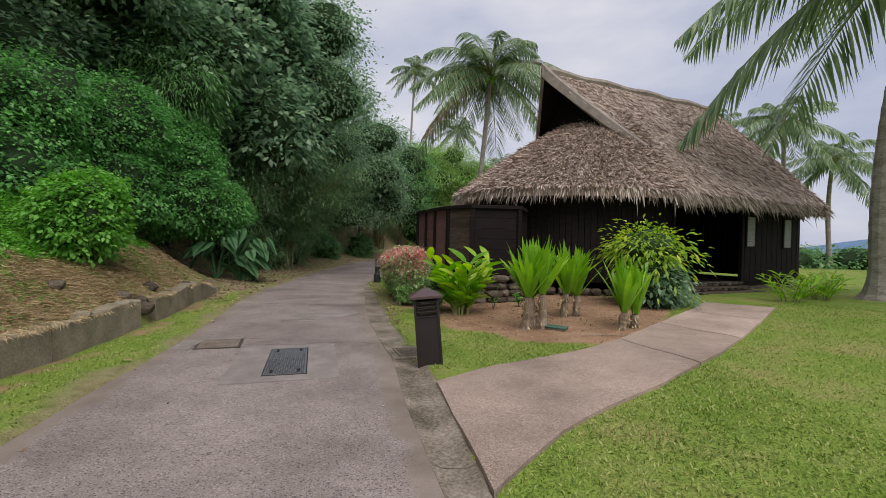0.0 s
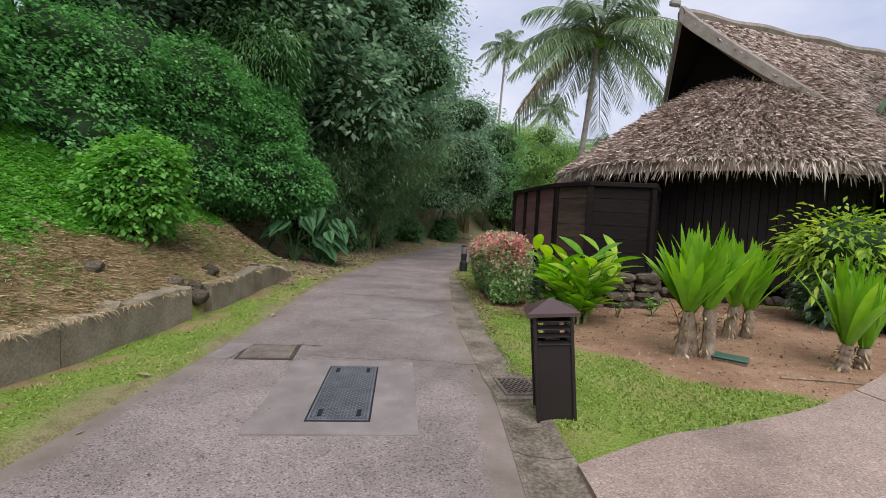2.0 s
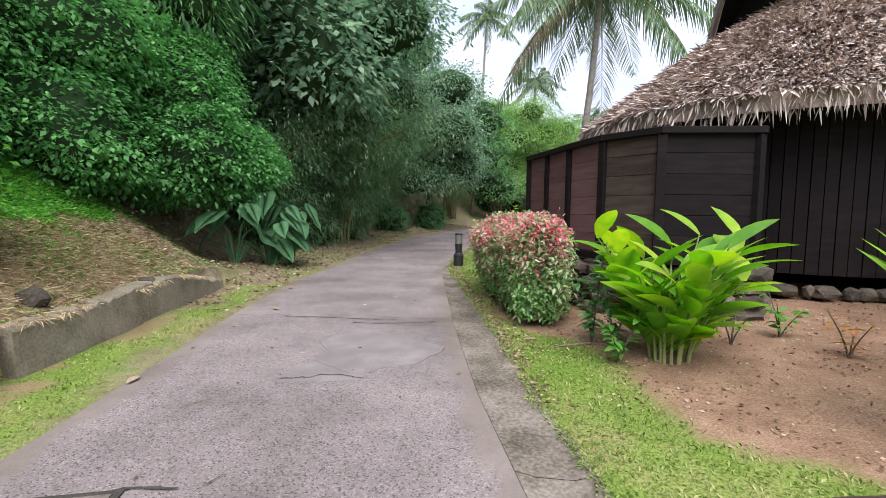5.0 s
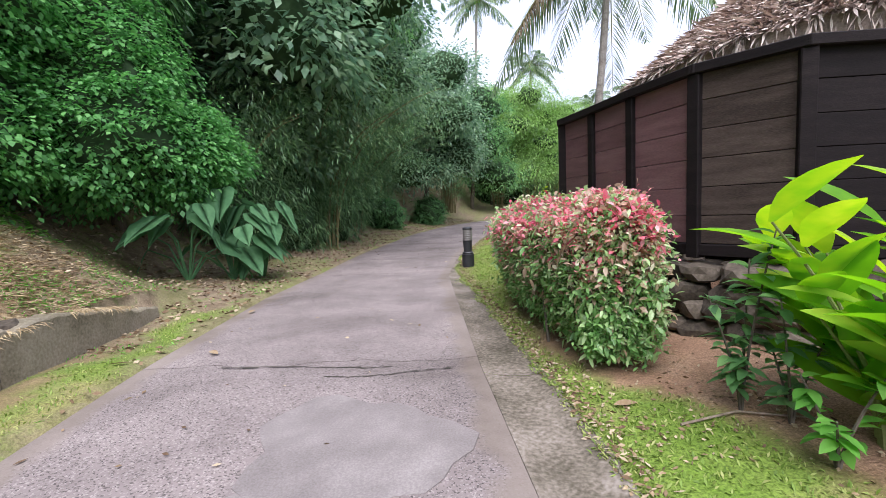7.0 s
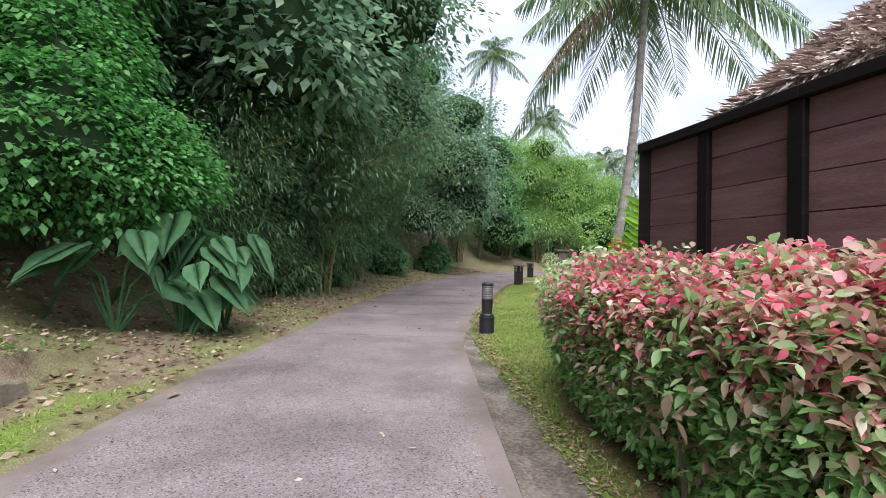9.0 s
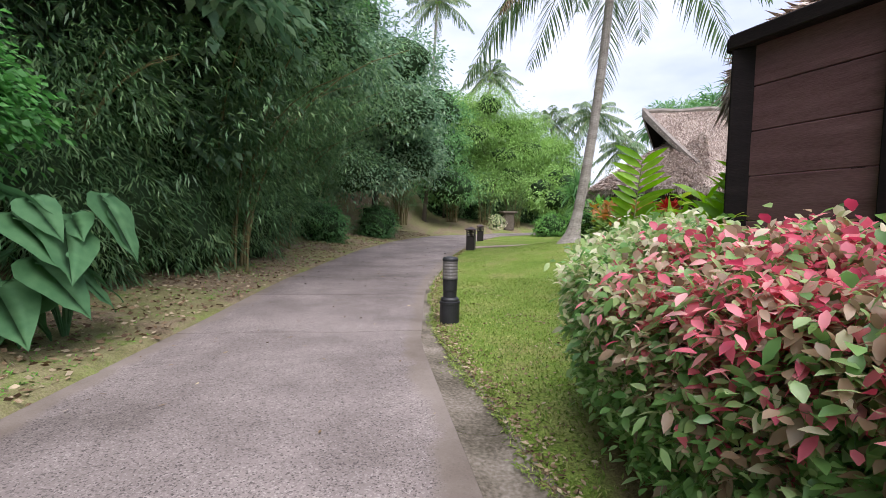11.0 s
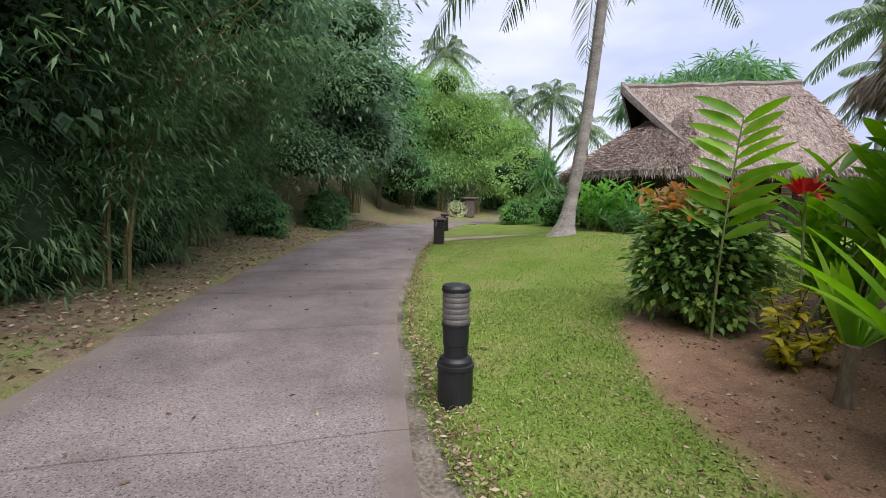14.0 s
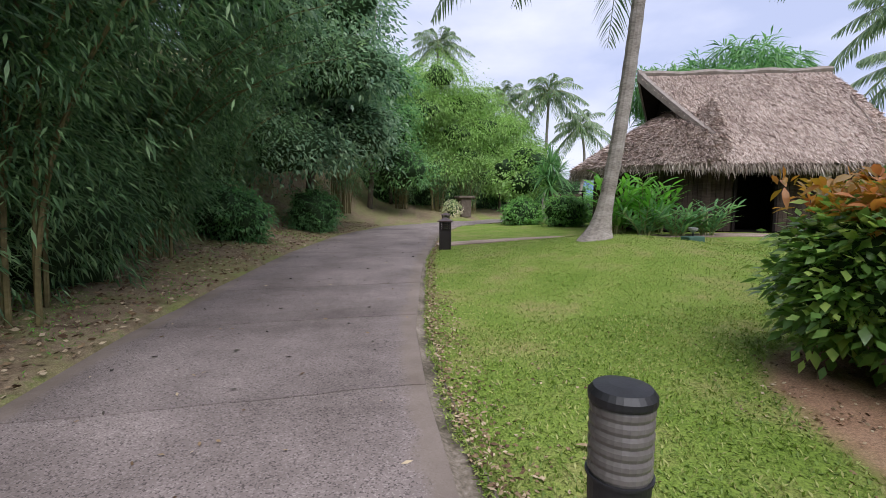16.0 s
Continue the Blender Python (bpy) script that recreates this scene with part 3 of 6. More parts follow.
def ground_material():
    m = bpy.data.materials.new("lawn_soil_and_litter")
    m.use_nodes = True
    N, K = m.node_tree.nodes, m.node_tree.links
    b = N["Principled BSDF"]
    b.inputs["Roughness"].default_value = 0.95
    b.inputs["Specular IOR Level"].default_value = 0.15
    co = N.new("ShaderNodeTexCoord")

    def tex(scale, stops, detail=6):
        n = N.new("ShaderNodeTexNoise")
        n.inputs["Scale"].default_value, n.inputs["Detail"].default_value = scale, detail
        n.inputs["Roughness"].default_value = 0.68
        K.new(co.outputs["Object"], n.inputs["Vector"])
        r = N.new("ShaderNodeValToRGB")
        while len(r.color_ramp.elements) < len(stops):
            r.color_ramp.elements.new(0.5)
        for e, (p, c) in zip(r.color_ramp.elements, stops):
            e.position, e.color = p, (*c, 1)
        K.new(n.outputs[0], r.inputs[0])
        return r.outputs[0], n.outputs[0]

    def blend(a, c, f, kind="MIX"):
        x = N.new("ShaderNodeMixRGB")
        x.blend_type = kind
        K.new(a, x.inputs[1])
        K.new(c, x.inputs[2])
        if isinstance(f, float):
            x.inputs[0].default_value = f
        else:
            K.new(f, x.inputs[0])
        return x.outputs[0]

    def mask(name):
        a = N.new("ShaderNodeAttribute")
        a.attribute_name = name
        return a.outputs["Fac"]

    g1, _ = tex(0.9, [(0.34, (0.14, 0.22, 0.032)), (0.50, (0.19, 0.265, 0.050)), (0.66, (0.28, 0.265, 0.10))])
    g2, gh = tex(55.0, [(0.3, (0.35, 0.36, 0.30)), (0.55, (1, 1, 1)), (0.75, (1.35, 1.3, 1.1))], 3)
    lawn = blend(g1, g2, 1.0, "MULTIPLY")
    s1, _ = tex(2.2, [(0.3, (0.21, 0.123, 0.078)), (0.55, (0.33, 0.205, 0.133)), (0.75, (0.40, 0.272, 0.185))])
    s2, _ = tex(70.0, [(0.35, (0.6, 0.58, 0.55)), (0.55, (1, 1, 1)), (0.72, (1.5, 1.45, 1.35))], 4)
    soil = blend(s1, s2, 1.0, "MULTIPLY")
    t1, _ = tex(3.0, [(0.3, (0.10, 0.13, 0.035)), (0.45, (0.22, 0.165, 0.08)), (0.55, (0.29, 0.21, 0.115)), (0.7, (0.36, 0.28, 0.16))])
    straw = blend(t1, s2, 1.0, "MULTIPLY")
    l1, _ = tex(4.0, [(0.3, (0.13, 0.095, 0.06)), (0.46, (0.22, 0.165, 0.11)), (0.55, (0.28, 0.22, 0.145)), (0.66, (0.15, 0.20, 0.055))])
    lit = blend(l1, s2, 1.0, "MULTIPLY")
    w1, _ = tex(6.0, [(0.3, (0.03, 0.085, 0.015)), (0.7, (0.09, 0.22, 0.03))])
    c = blend(lawn, soil, mask("soil"))
    c = blend(c, straw, mask("straw"))
    c = blend(c, lit, mask("litter"))
    c = blend(c, w1, mask("weed"))
    K.new(c, b.inputs["Base Color"])
    bp = N.new("ShaderNodeBump")
    bp.inputs["Strength"].default_value, bp.inputs["Distance"].default_value = 0.7, 0.02
    K.new(gh, bp.inputs["Height"])
    K.new(bp.outputs[0], b.inputs["Normal"])
    return m


ground = solo("ground", (V, F), ground_material(), (0, 0, 0), "lawn, bare soil beds, straw bank and leaf-littered hillside", "ground", kind="structure", smooth=True)
for nm, val in zip(("soil", "straw", "litter", "weed"), region(V[:, 0], V[:, 1])):
    at = ground.data.attributes.new(nm, "FLOAT", "POINT")
    at.data.foreach_set("value", np.asarray(val, np.float32))

# ---- road of concrete slabs ----
road = thing("road", (0, 0, 0), "worn exposed-aggregate concrete lane with cracked slab joints", "road", kind="structure")
JOINTS = [-12, -3.5, 1.2, 6.74, 10.56, 16.04, 18.56, 20.77, 22.9, 27.0, 31.5, 36.5, 42.0, 48.0, 55.0, 66.0]


def skew(y):
    return 0.20 if y < 9 else 0.14 if y < 25 else 0.0


def joint_y(k, x):
    j = JOINTS[k]
    base = j - skew(j) * (road_r(j) - x)
    return base + (0.035 * np.sin(x * 5.1 + k) + 0.022 * np.sin(x * 13.7 + 2 * k)) * (1.0 if j in (10.56, 6.74) else 0.3)


def road_slab(k):
    """One slab, thick, between two joints."""
    n, m_ = 18, 14
    top = []
    for j in range(m_ + 1):
        for i in range(n + 1):
            u = i / n
            y = JOINTS[k] + (JOINTS[k + 1] - JOINTS[k]) * j / m_
            for _ in range(2):
                x = road_l(y) + (road_r(y) - road_l(y)) * u
                y = (joint_y(k, x) + 0.009) * (1 - j / m_) + (joint_y(k + 1, x) - 0.009) * j / m_
            x = road_l(y) + (road_r(y) - road_l(y)) * u
            top.append((x, y, road_z(y) + 0.004 * math.sin(3 * x + y)))
    top = np.array(top)
    w = n + 1
    F = [(j * w + i, j * w + i + 1, (j + 1) * w + i + 1, (j + 1) * w + i) for j in range(m_) for i in range(n)]
    rim = [i for i in range(n)] + [j * w + n for j in range(m_)] + [m_ * w + i for i in range(n, 0, -1)] + [j * w for j in range(m_, 0, -1)]
    low = top[rim] - (0, 0, 0.09)
    N0 = len(top)
    for a in range(len(rim)):
        b_ = (a + 1) % len(rim)
        F.append((rim[a], N0 + a, N0 + b_, rim[b_]))
    return np.concatenate([top, low]), F


for k in range(len(JOINTS) - 1):
    slab = part("road_slab", road_slab(k), M_ROAD, road)
    across = np.tile(np.linspace(0, 1, 19), 15)
    rim_ = np.maximum(1 - np.minimum(across, 1 - across) / 0.13, 0)
    at = slab.data.attributes.new("rim", "FLOAT", "POINT")
    at.data.foreach_set("value", np.r_[rim_, np.zeros(len(slab.data.vertices) - len(rim_))].astype(np.float32))
ys = np.linspace(-12, 66, 160)
V = np.concatenate([np.stack([road_l(ys), ys, road_z(ys) - 0.03], 1), np.stack([road_r(ys), ys, road_z(ys) - 0.03], 1)])
part("road_bed", (V, [(i, i + 160, i + 161, i + 1) for i in range(159)]), M_BED, road)

# gutter strip along the lane
gutter = thing("kerb", (0, 0, 0), "stained mossy concrete gutter strip beside the lane", "kerb", kind="structure")
GJ = [-12, -2, 3.0, 4.9, 7.2, 10.2, 13.4, 16.6, 21.0, 27.5, 36.0, 50.0]
for a, b_ in zip(GJ[:-1], GJ[1:]):
    ys = np.linspace(a + 0.003, b_ - 0.003, 16)
    w_ = np.interp(ys, G_Y, G_W) + 0.012 * np.sin(ys * 7)
    rows_ = []
    for u, dz in ((0.0, -0.09), (0.0, 0.0), (0.25, -0.022), (0.7, -0.020), (0.93, 0.012), (1.0, 0.010), (1.0, -0.09)):
        rows_.append(np.stack([road_r(ys) - 0.004 + (w_ + 0.004) * u, ys, road_z(ys) + 0.003 + dz], 1))
    V = np.concatenate(rows_)
    part("kerb_stone", (V, [(r * 16 + i, (r + 1) * 16 + i, (r + 1) * 16 + i + 1, r * 16 + i + 1) for r in range(6) for i in range(15)]), M_KERB, gutter)


def ribbon(left, right, cuts, gap=0.012, thick=0.07, lift=0.035):
    """Paving slabs between two edge lines given as functions of 0..1."""
    out = []
    for a, b_ in zip(cuts[:-1], cuts[1:]):
        ts = np.linspace(a + gap / 8, b_ - gap / 8, 12)
        top = []
        for t in ts:
            p, q = np.array(left(t)), np.array(right(t))
            for u in np.linspace(0, 1, 8):
                x, y = p + (q - p) * u
                top.append((x, y, max(hz(x, y), road_z(y)) + lift))
        top = np.array(top)
        F = [(j * 8 + i, j * 8 + i + 1, (j + 1) * 8 + i + 1, (j + 1) * 8 + i) for j in range(11) for i in range(7)]
        rim = list(range(7)) + [j * 8 + 7 for j in range(11)] + [88 + i for i in range(7, 0, -1)] + [j * 8 for j in range(11, 0, -1)]
        for i in range(len(rim)):
            k = (i + 1) % len(rim)
            F.append((rim[i], 96 + i, 96 + k, rim[k]))
        out.append((np.concatenate([top, top[rim] - (0, 0, thick)]), F))
    return out


def polyline(pts):
    P = np.array(pts, float)
    s = np.r_[0, np.cumsum(np.linalg.norm(np.diff(P, axis=0), axis=1))]
    s /= s[-1]
    return lambda t: (float(np.interp(t, s, P[:, 0])), float(np.interp(t, s, P[:, 1])))


path = thing("pavement", (0, 0, 0), "pale pinkish concrete garden path curving to the hut steps", "path", kind="structure")
p_left = polyline([(0.02, 4.75), (0.68, 5.3), (1.45, 5.7), (2.25, 6.25), (3.2, 7.1), (4.25, 8.2), (5.2, 9.2), (6.0, 10.1)])
p_right = polyline([(0.42, 2.6), (1.08, 3.5), (1.75, 4.1), (2.45, 4.65), (3.7, 5.8), (4.95, 7.05), (6.2, 8.4), (7.0, 9.3)])
for g in ribbon(p_left, p_right, [0, 0.42, 0.62, 0.82, 1.0]):
    part("path_slab", g, M_PATH, path)
strip = thing("pavement", (0, 0, 0), "pale narrow concrete footpath across the lawn", "path", kind="structure")
for g in ribbon(polyline([(-1.9, 28.1), (2, 28.3), (6, 27.6), (10, 26.8)]), polyline([(-1.9, 29.2), (2, 29.4), (6, 28.7), (10, 27.9)]), [0, 0.3, 0.6, 1.0], lift=0.03):
    part("path_slab", g, M_PATH, strip)


# ---- covers and patches on the lane ----
def plate(corners, z, thick):
    """A plate from corners in order, its top z over the lane."""
    P = [(x, y, road_z(y) + z) for x, y in corners]
    n = len(P)
    return np.array(P + [(x, y, w_ - thick) for x, y, w_ in P]), [tuple(range(n))] + [(i, n + i, n + (i + 1) % n, (i + 1) % n) for i in range(n)]


def rect(c, w_, l, a):
    ca, sa = math.cos(a), math.sin(a)
    return [(c[0] + x * ca - y * sa, c[1] + x * sa + y * ca) for x, y in ((-w_ / 2, -l / 2), (w_ / 2, -l / 2), (w_ / 2, l / 2), (-w_ / 2, l / 2))]


A_RD = radians(16.5)
slab_c = (-1.895, 5.545)
solo("concrete_surround", plate(rect(slab_c, 1.25, 1.69, A_RD), 0.010, 0.03), M_SMOOTH, (*slab_c, 0), "smooth grey concrete slab framing the steel cover", "slab", kind="structure")
cover = thing("access_cover", (-1.878, 5.555, 0), "grey tread-plate steel access cover with lifting slots, set in concrete", "access cover")
c0 = (-1.878, 5.555)
part("frame", plate(rect(c0, 0.49, 1.30, A_RD), 0.014, 0.02), M_LAMPDK, cover)
for k in (-1, 1):
    cc = (c0[0] - math.sin(A_RD) * 0.318 * k, c0[1] + math.cos(A_RD) * 0.318 * k)
    leafp = part("cover_plate", plate(rect(cc, 0.46, 0.625, A_RD), 0.019, 0.02), M_STEEL, cover)
    tread = []
    for i in range(17):
        for j in range(23):
            u, w_ = -0.205 + 0.41 * i / 16, -0.29 + 0.58 * j / 22
            q = (cc[0] + u * math.cos(A_RD) - w_ * math.sin(A_RD), cc[1] + u * math.sin(A_RD) + w_ * math.cos(A_RD))
            tread.append(plate(rect(q, 0.009, 0.024, A_RD + (0.7 if (i + j) % 2 else -0.7)), 0.0215, 0.004))
    part("tread", cat(tread), M_TREAD, leafp)
    for u in (-0.15, 0.15):
        w_ = 0.19 * k
        q = (cc[0] + u * math.cos(A_RD) - w_ * math.sin(A_RD), cc[1] + u * math.sin(A_RD) + w_ * math.cos(A_RD))
        part("lifting_slot", plate(rect(q, 0.035, 0.12, A_RD), 0.0235, 0.004), M_BLACK, leafp)
old = thing("iron_cover", (-3.1, 6.35, 0), "rusty old iron drain cover in a broken concrete surround", "drain cover")
part("cover_plate", plate(rect((-3.15, 6.34), 0.52, 0.46, A_RD + 0.05), 0.014, 0.02), M_RUST, old)
part("rim", plate(rect((-3.15, 6.34), 0.60, 0.54, A_RD + 0.05), 0.009, 0.02), M_BED, old)
ribs = []
for i in range(9):
    for j in range(8):
        u, w_ = -0.22 + 0.055 * i, -0.19 + 0.055 * j
        ribs.append(plate(rect((-3.15 + u * math.cos(A_RD) - w_ * math.sin(A_RD), 6.34 + u * math.sin(A_RD) + w_ * math.cos(A_RD)), 0.034, 0.034, A_RD), 0.017, 0.004))
part("tread", cat(ribs), M_RUST, old)
part("surround", plate([(-3.64, 5.92), (-3.40, 5.98), (-3.47, 6.55), (-3.74, 6.46)], 0.012, 0.03), M_SMOOTH, old)
blob = []
for k in range(26):
    t = 2 * math.pi * k / 26
    r = 1 + 0.13 * math.sin(3 * t + 1) + 0.08 * math.sin(7 * t)
    blob.append((-2.42 + 0.62 * r * math.cos(t) - 0.08 * math.sin(t), 9.10 + 0.60 * r * math.sin(t)))
solo("concrete_patch", plate(blob, 0.007, 0.02), M_SMOOTH, (-2.4, 9.0, 0), "smooth grey concrete repair patch on the lane", "patch", kind="structure")
solo("concrete_patch", plate([(-2.95, 8.12), (-2.3, 8.28), (-2.2, 8.75), (-2.6, 8.9), (-2.95, 8.5)], 0.004, 0.02), M_SMOOTH, (-2.6, 8.4, 0), "thin smooth concrete repair beside a crack", "patch", kind="structure")


def crack(pts, w_=0.010):
    P = np.array(pts, float)
    n = 40
    t = np.linspace(0, 1, n)
    s = np.linspace(0, 1, len(P))
    X, Y = np.interp(t, s, P[:, 0]), np.interp(t, s, P[:, 1])
    g = np.random.default_rng(int(abs(P[0, 0]) * 1000))
    Y = Y + np.cumsum(g.normal(0, 0.012, n)) * np.sin(t * math.pi)
    ww = w_ * (0.3 + g.uniform(0, 1, n))
    Z = road_z(Y) + 0.0075
    V = np.concatenate([np.stack([X, Y - ww, Z], 1), np.stack([X, Y + ww, Z], 1)])
    return V, [(i, i + 1, n + i + 1, n + i) for i in range(n - 1)]


for c_ in ([(-4.0, 10.2), (-3.0, 10.28), (-2.5, 10.3)], [(-3.0, 10.05), (-2.6, 10.1), (-2.0, 10.3)], [(-2.95, 8.2), (-2.25, 8.32)], [(-3.4, 6.0), (-3.2, 6.6), (-2.7, 6.75)], [(-2.8, 6.0), (-2.55, 6.9)]):
    solo("crack", crack(c_), M_BED, (c_[0][0], c_[0][1], 0), "dark jagged crack across the concrete lane", "crack", kind="structure")

# drain grate
grate = thing("drain_grate", (-0.30, 6.19, 0), "rusty expanded-metal drain grate in the gutter", "drain grate")
gc, ga = (-0.30, 6.19), radians(20)
part("pit", plate(rect(gc, 0.54, 0.43, ga), 0.014, 0.06), M_BLACK, grate)
bars = []
for k in range(-9, 10):
    for sgn in (-1, 1):
        pts = []
        for s in np.linspace(-0.45, 0.45, 31):
            u, w_ = k * 0.05 + s * 0.62, s * sgn
            if abs(u) < 0.255 and abs(w_) < 0.20:
                pts.append((gc[0] + u * math.cos(ga) - w_ * math.sin(ga), gc[1] + u * math.sin(ga) + w_ * math.cos(ga), 0.022 + 0.003 * sgn))
        if len(pts) > 2:
            bars.append(tube([pts[0], pts[len(pts) // 2], pts[-1]], 0.0055, 4))
part("mesh", cat(bars), M_RUST, grate)
part("collar", plate(rect((gc[0] - 0.03, gc[1] - 0.02), 0.68, 0.58, ga), 0.008, 0.06), M_KERB, grate, "stained concrete collar")
edges = []
for u, w_, a, b_ in ((0, 0.21, 0.56, 0.03), (0, -0.21, 0.56, 0.03), (0.265, 0, 0.03, 0.39), (-0.265, 0, 0.03, 0.39), (0.06, 0, 0.025, 0.39)):
    edges.append(box((gc[0] + u * math.cos(ga) - w_ * math.sin(ga), gc[1] + u * math.sin(ga) + w_ * math.cos(ga), 0.018), (a, b_, 0.024), ga, 0.003))
part("frame", cat(edges), M_RUST, grate)

# ---- low retaining wall ----
rw = thing("wall_retaining", (-5, 8, 0), "low weathered concrete retaining wall at the foot of the bank", "wall", kind="structure")
cuts = [-12, -4, 0.5, 5.2, 7.25, 7.75, 9.6, 11.9]
for k, (a, b_) in enumerate(zip(cuts[:-1], cuts[1:])):
    if k == 4:
        continue
    ys = np.linspace(a + 0.004, b_ - 0.004, 26)
    g = np.random.default_rng(k)
    topz = 0.44 + 0.025 * np.sin(ys * 2.1) + g.normal(0, 0.016, 26) - 0.22 * smooth(10.3, 11.9, ys) + (0.02 if k % 2 else 0)
    xw = np.interp(ys, W_Y, W_X)
    rows_ = []
    for dx, zz in ((0.02, -0.15), (0.0, 0.0), (-0.02, topz - 0.02), (-0.04, topz), (-0.25, topz), (-0.27, -0.15)):
        rows_.append(np.stack([xw + dx, ys, road_z(ys) + zz], 1))
    V = np.concatenate(rows_)
    F = [(r * 26 + i, r * 26 + i + 1, (r + 1) * 26 + i + 1, (r + 1) * 26 + i) for r in range(5) for i in range(25)]
    F += [tuple(r * 26 for r in range(6)), tuple(r * 26 + 25 for r in range(5, -1, -1))]
    part("wall_segment", (V, F), M_WALLC, rw)


def rock(c, size, seed, n=1):
    bm = bmesh.new()
    bmesh.ops.create_icosphere(bm, subdivisions=2 if max(size) > 0.1 else 1, radius=1.0)
    V = np.array([v.co[:] for v in bm.verts])
    F = [tuple(v.index for v in f.verts) for f in bm.faces]
    bm.free()
    k = np.array([noise.noise(Vector(v) * 1.3 + Vector((seed * 3.1, seed, 0))) for v in V])
    V = np.sign(V) * np.abs(V) ** 0.8
    return V * (1 + 0.35 * k[:, None]) * np.array(size) + np.array(c), F


for i, (x, y, s) in enumerate([(-5.05, 7.5, 0.16), (-5.3, 7.35, 0.13), (-5.15, 7.85, 0.10), (-5.5, 8.3, 0.14), (-5.6, 6.4, 0.12), (-5.75, 9.9, 0.12), (-5.2, 7.62, 0.12)]):
    z = max(hz(x, y), 0.3 if i in (0, 1, 6) else 0) + 0.02
    solo("rock", rock((x, y, z), (s, s * 0.8, s * 0.7), i + 2), M_STONE, (x, y, z - s * 0.5), "grey-brown field stone lying on the straw bank", "rock", "stones on the bank")


# ---- thatched huts ----
def hut(base, origin, ang, length, eave, ridge, half, seed, door_u, windows, label, plinth, wmat):
    """A thatched hut: ridge from origin along ang; rounded ends with prow gables."""
    g = np.random.default_rng(seed)
    u_, v_ = np.array([math.cos(ang), math.sin(ang), 0]), np.array([-math.sin(ang), math.cos(ang), 0])
    o = np.array([origin[0], origin[1], 0.0])

    def W(u, v, z):
        return o + np.asarray(u, float)[..., None] * u_ + np.asarray(v, float)[..., None] * v_ + np.asarray(z, float)[..., None] * np.array([0, 0, 1.0])

    H = thing("hut", (base[0], base[1], base[2]), label, "house")
    rise = ridge - eave
    lead = 0.62

    def verge(z, end):
        return lead * np.minimum(ridge - z, 2.75) if end == 0 else length + 0 * np.asarray(z, float)

    def tuck(a, end):
        """The prow end is less full behind than in front."""
        return np.where((np.sin(a) > 0) & (end == 0), 1 - 0.09 * np.sin(a), 1.0)

    geos, strips = [], []
    # main slopes, with thickness
    nz, nu = 12, 24
    slope_fn = {}
    for sgn in (-1, 1):
        zz = np.linspace(ridge, eave, nz + 1)
        grid = []
        for z in zz:
            a, b_ = verge(z, 0), verge(z, 1)
            us = np.linspace(a, b_, nu + 1)
            sag = 0.10 * np.sin((ridge - z) / rise * math.pi)
            grid.append(W(us, np.full(nu + 1, sgn * half * (ridge - z) / rise), np.full(nu + 1, z - sag + 0.0)))
        G = np.array(grid).reshape(-1, 3)
        Fq = [(i * (nu + 1) + j, i * (nu + 1) + j + 1, (i + 1) * (nu + 1) + j + 1, (i + 1) * (nu + 1) + j) for i in range(nz) for j in range(nu)]
        low = G - np.array([0, 0, 0.24])
        n0 = len(G)
        Fl = [tuple(n0 + k for k in q[::-1]) for q in Fq]
        rim = [j for j in range(nu)] + [i * (nu + 1) + nu for i in range(nz)] + [nz * (nu + 1) + j for j in range(nu, 0, -1)] + [i * (nu + 1) for i in range(nz, 0, -1)]
        Fr = [(rim[k], rim[(k + 1) % len(rim)], n0 + rim[(k + 1) % len(rim)], n0 + rim[k]) for k in range(len(rim))]
        geos.append((np.concatenate([G, low]), Fq + Fl + Fr))
        # near-black sheet added under the thatch to paint the shade of its underside
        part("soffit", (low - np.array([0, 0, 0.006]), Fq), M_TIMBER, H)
        # loose thatch leaves lying down the slope
        n = int(6200 * length)
        z = ridge - rise * g.uniform(0.0, 1.0, n)
        uu = verge(z, 0) + (verge(z, 1) - verge(z, 0)) * g.uniform(0, 1, n)
        P = W(uu, sgn * half * (ridge - z) / rise, z - 0.10 * np.sin((ridge - z) / rise * math.pi) + 0.02)
        D = v_ * sgn * half - np.array([0, 0, rise])
        D = unit(D) + u_ * g.normal(0, 0.26, n)[:, None] + np.array([0, 0, 1]) * g.uniform(0.0, 0.24, n)[:, None]
        strips.append(straps(P, D, g.uniform(0.12, 0.30, n), g.uniform(0.016, 0.045, n), -0.05, 1, 0.5, gen=g))
    # rounded ends: half cones tucked under the prow gables
    ring = []
    for end in (0, 1):
        topz = ridge - 0.95 if end == 0 else ridge - 0.02
        c0 = lead * 2.75 + 0.25 if end == 0 else length - 0.05
        sg = -1 if end == 0 else 1
        na, nr = 26, 9
        grid = []
        reach = half * 0.93 + 1.02 if end == 0 else half * 0.56
        for i in range(nr + 1):
            t = i / nr
            z = topz + (eave - topz) * t
            rr = 0.04 + 0.96 * t ** 0.94
            a = np.linspace(-math.pi / 2, math.pi / 2, na + 1)
            grid.append(W(c0 + sg * (np.cos(a) * reach * rr) - sg * 0.5 * (1 - t) * (end == 0), np.sin(a) * (half * (ridge - z) / rise - 0.10) * tuck(a, end), np.full(na + 1, z + 0.12 * math.sin(t * math.pi))))
        G = np.array(grid).reshape(-1, 3)
        Fq = [(i * (na + 1) + j, i * (na + 1) + j + 1, (i + 1) * (na + 1) + j + 1, (i + 1) * (na + 1) + j) for i in range(nr) for j in range(na)]
        low = G - np.array([0, 0, 0.24])
        n0 = len(G)
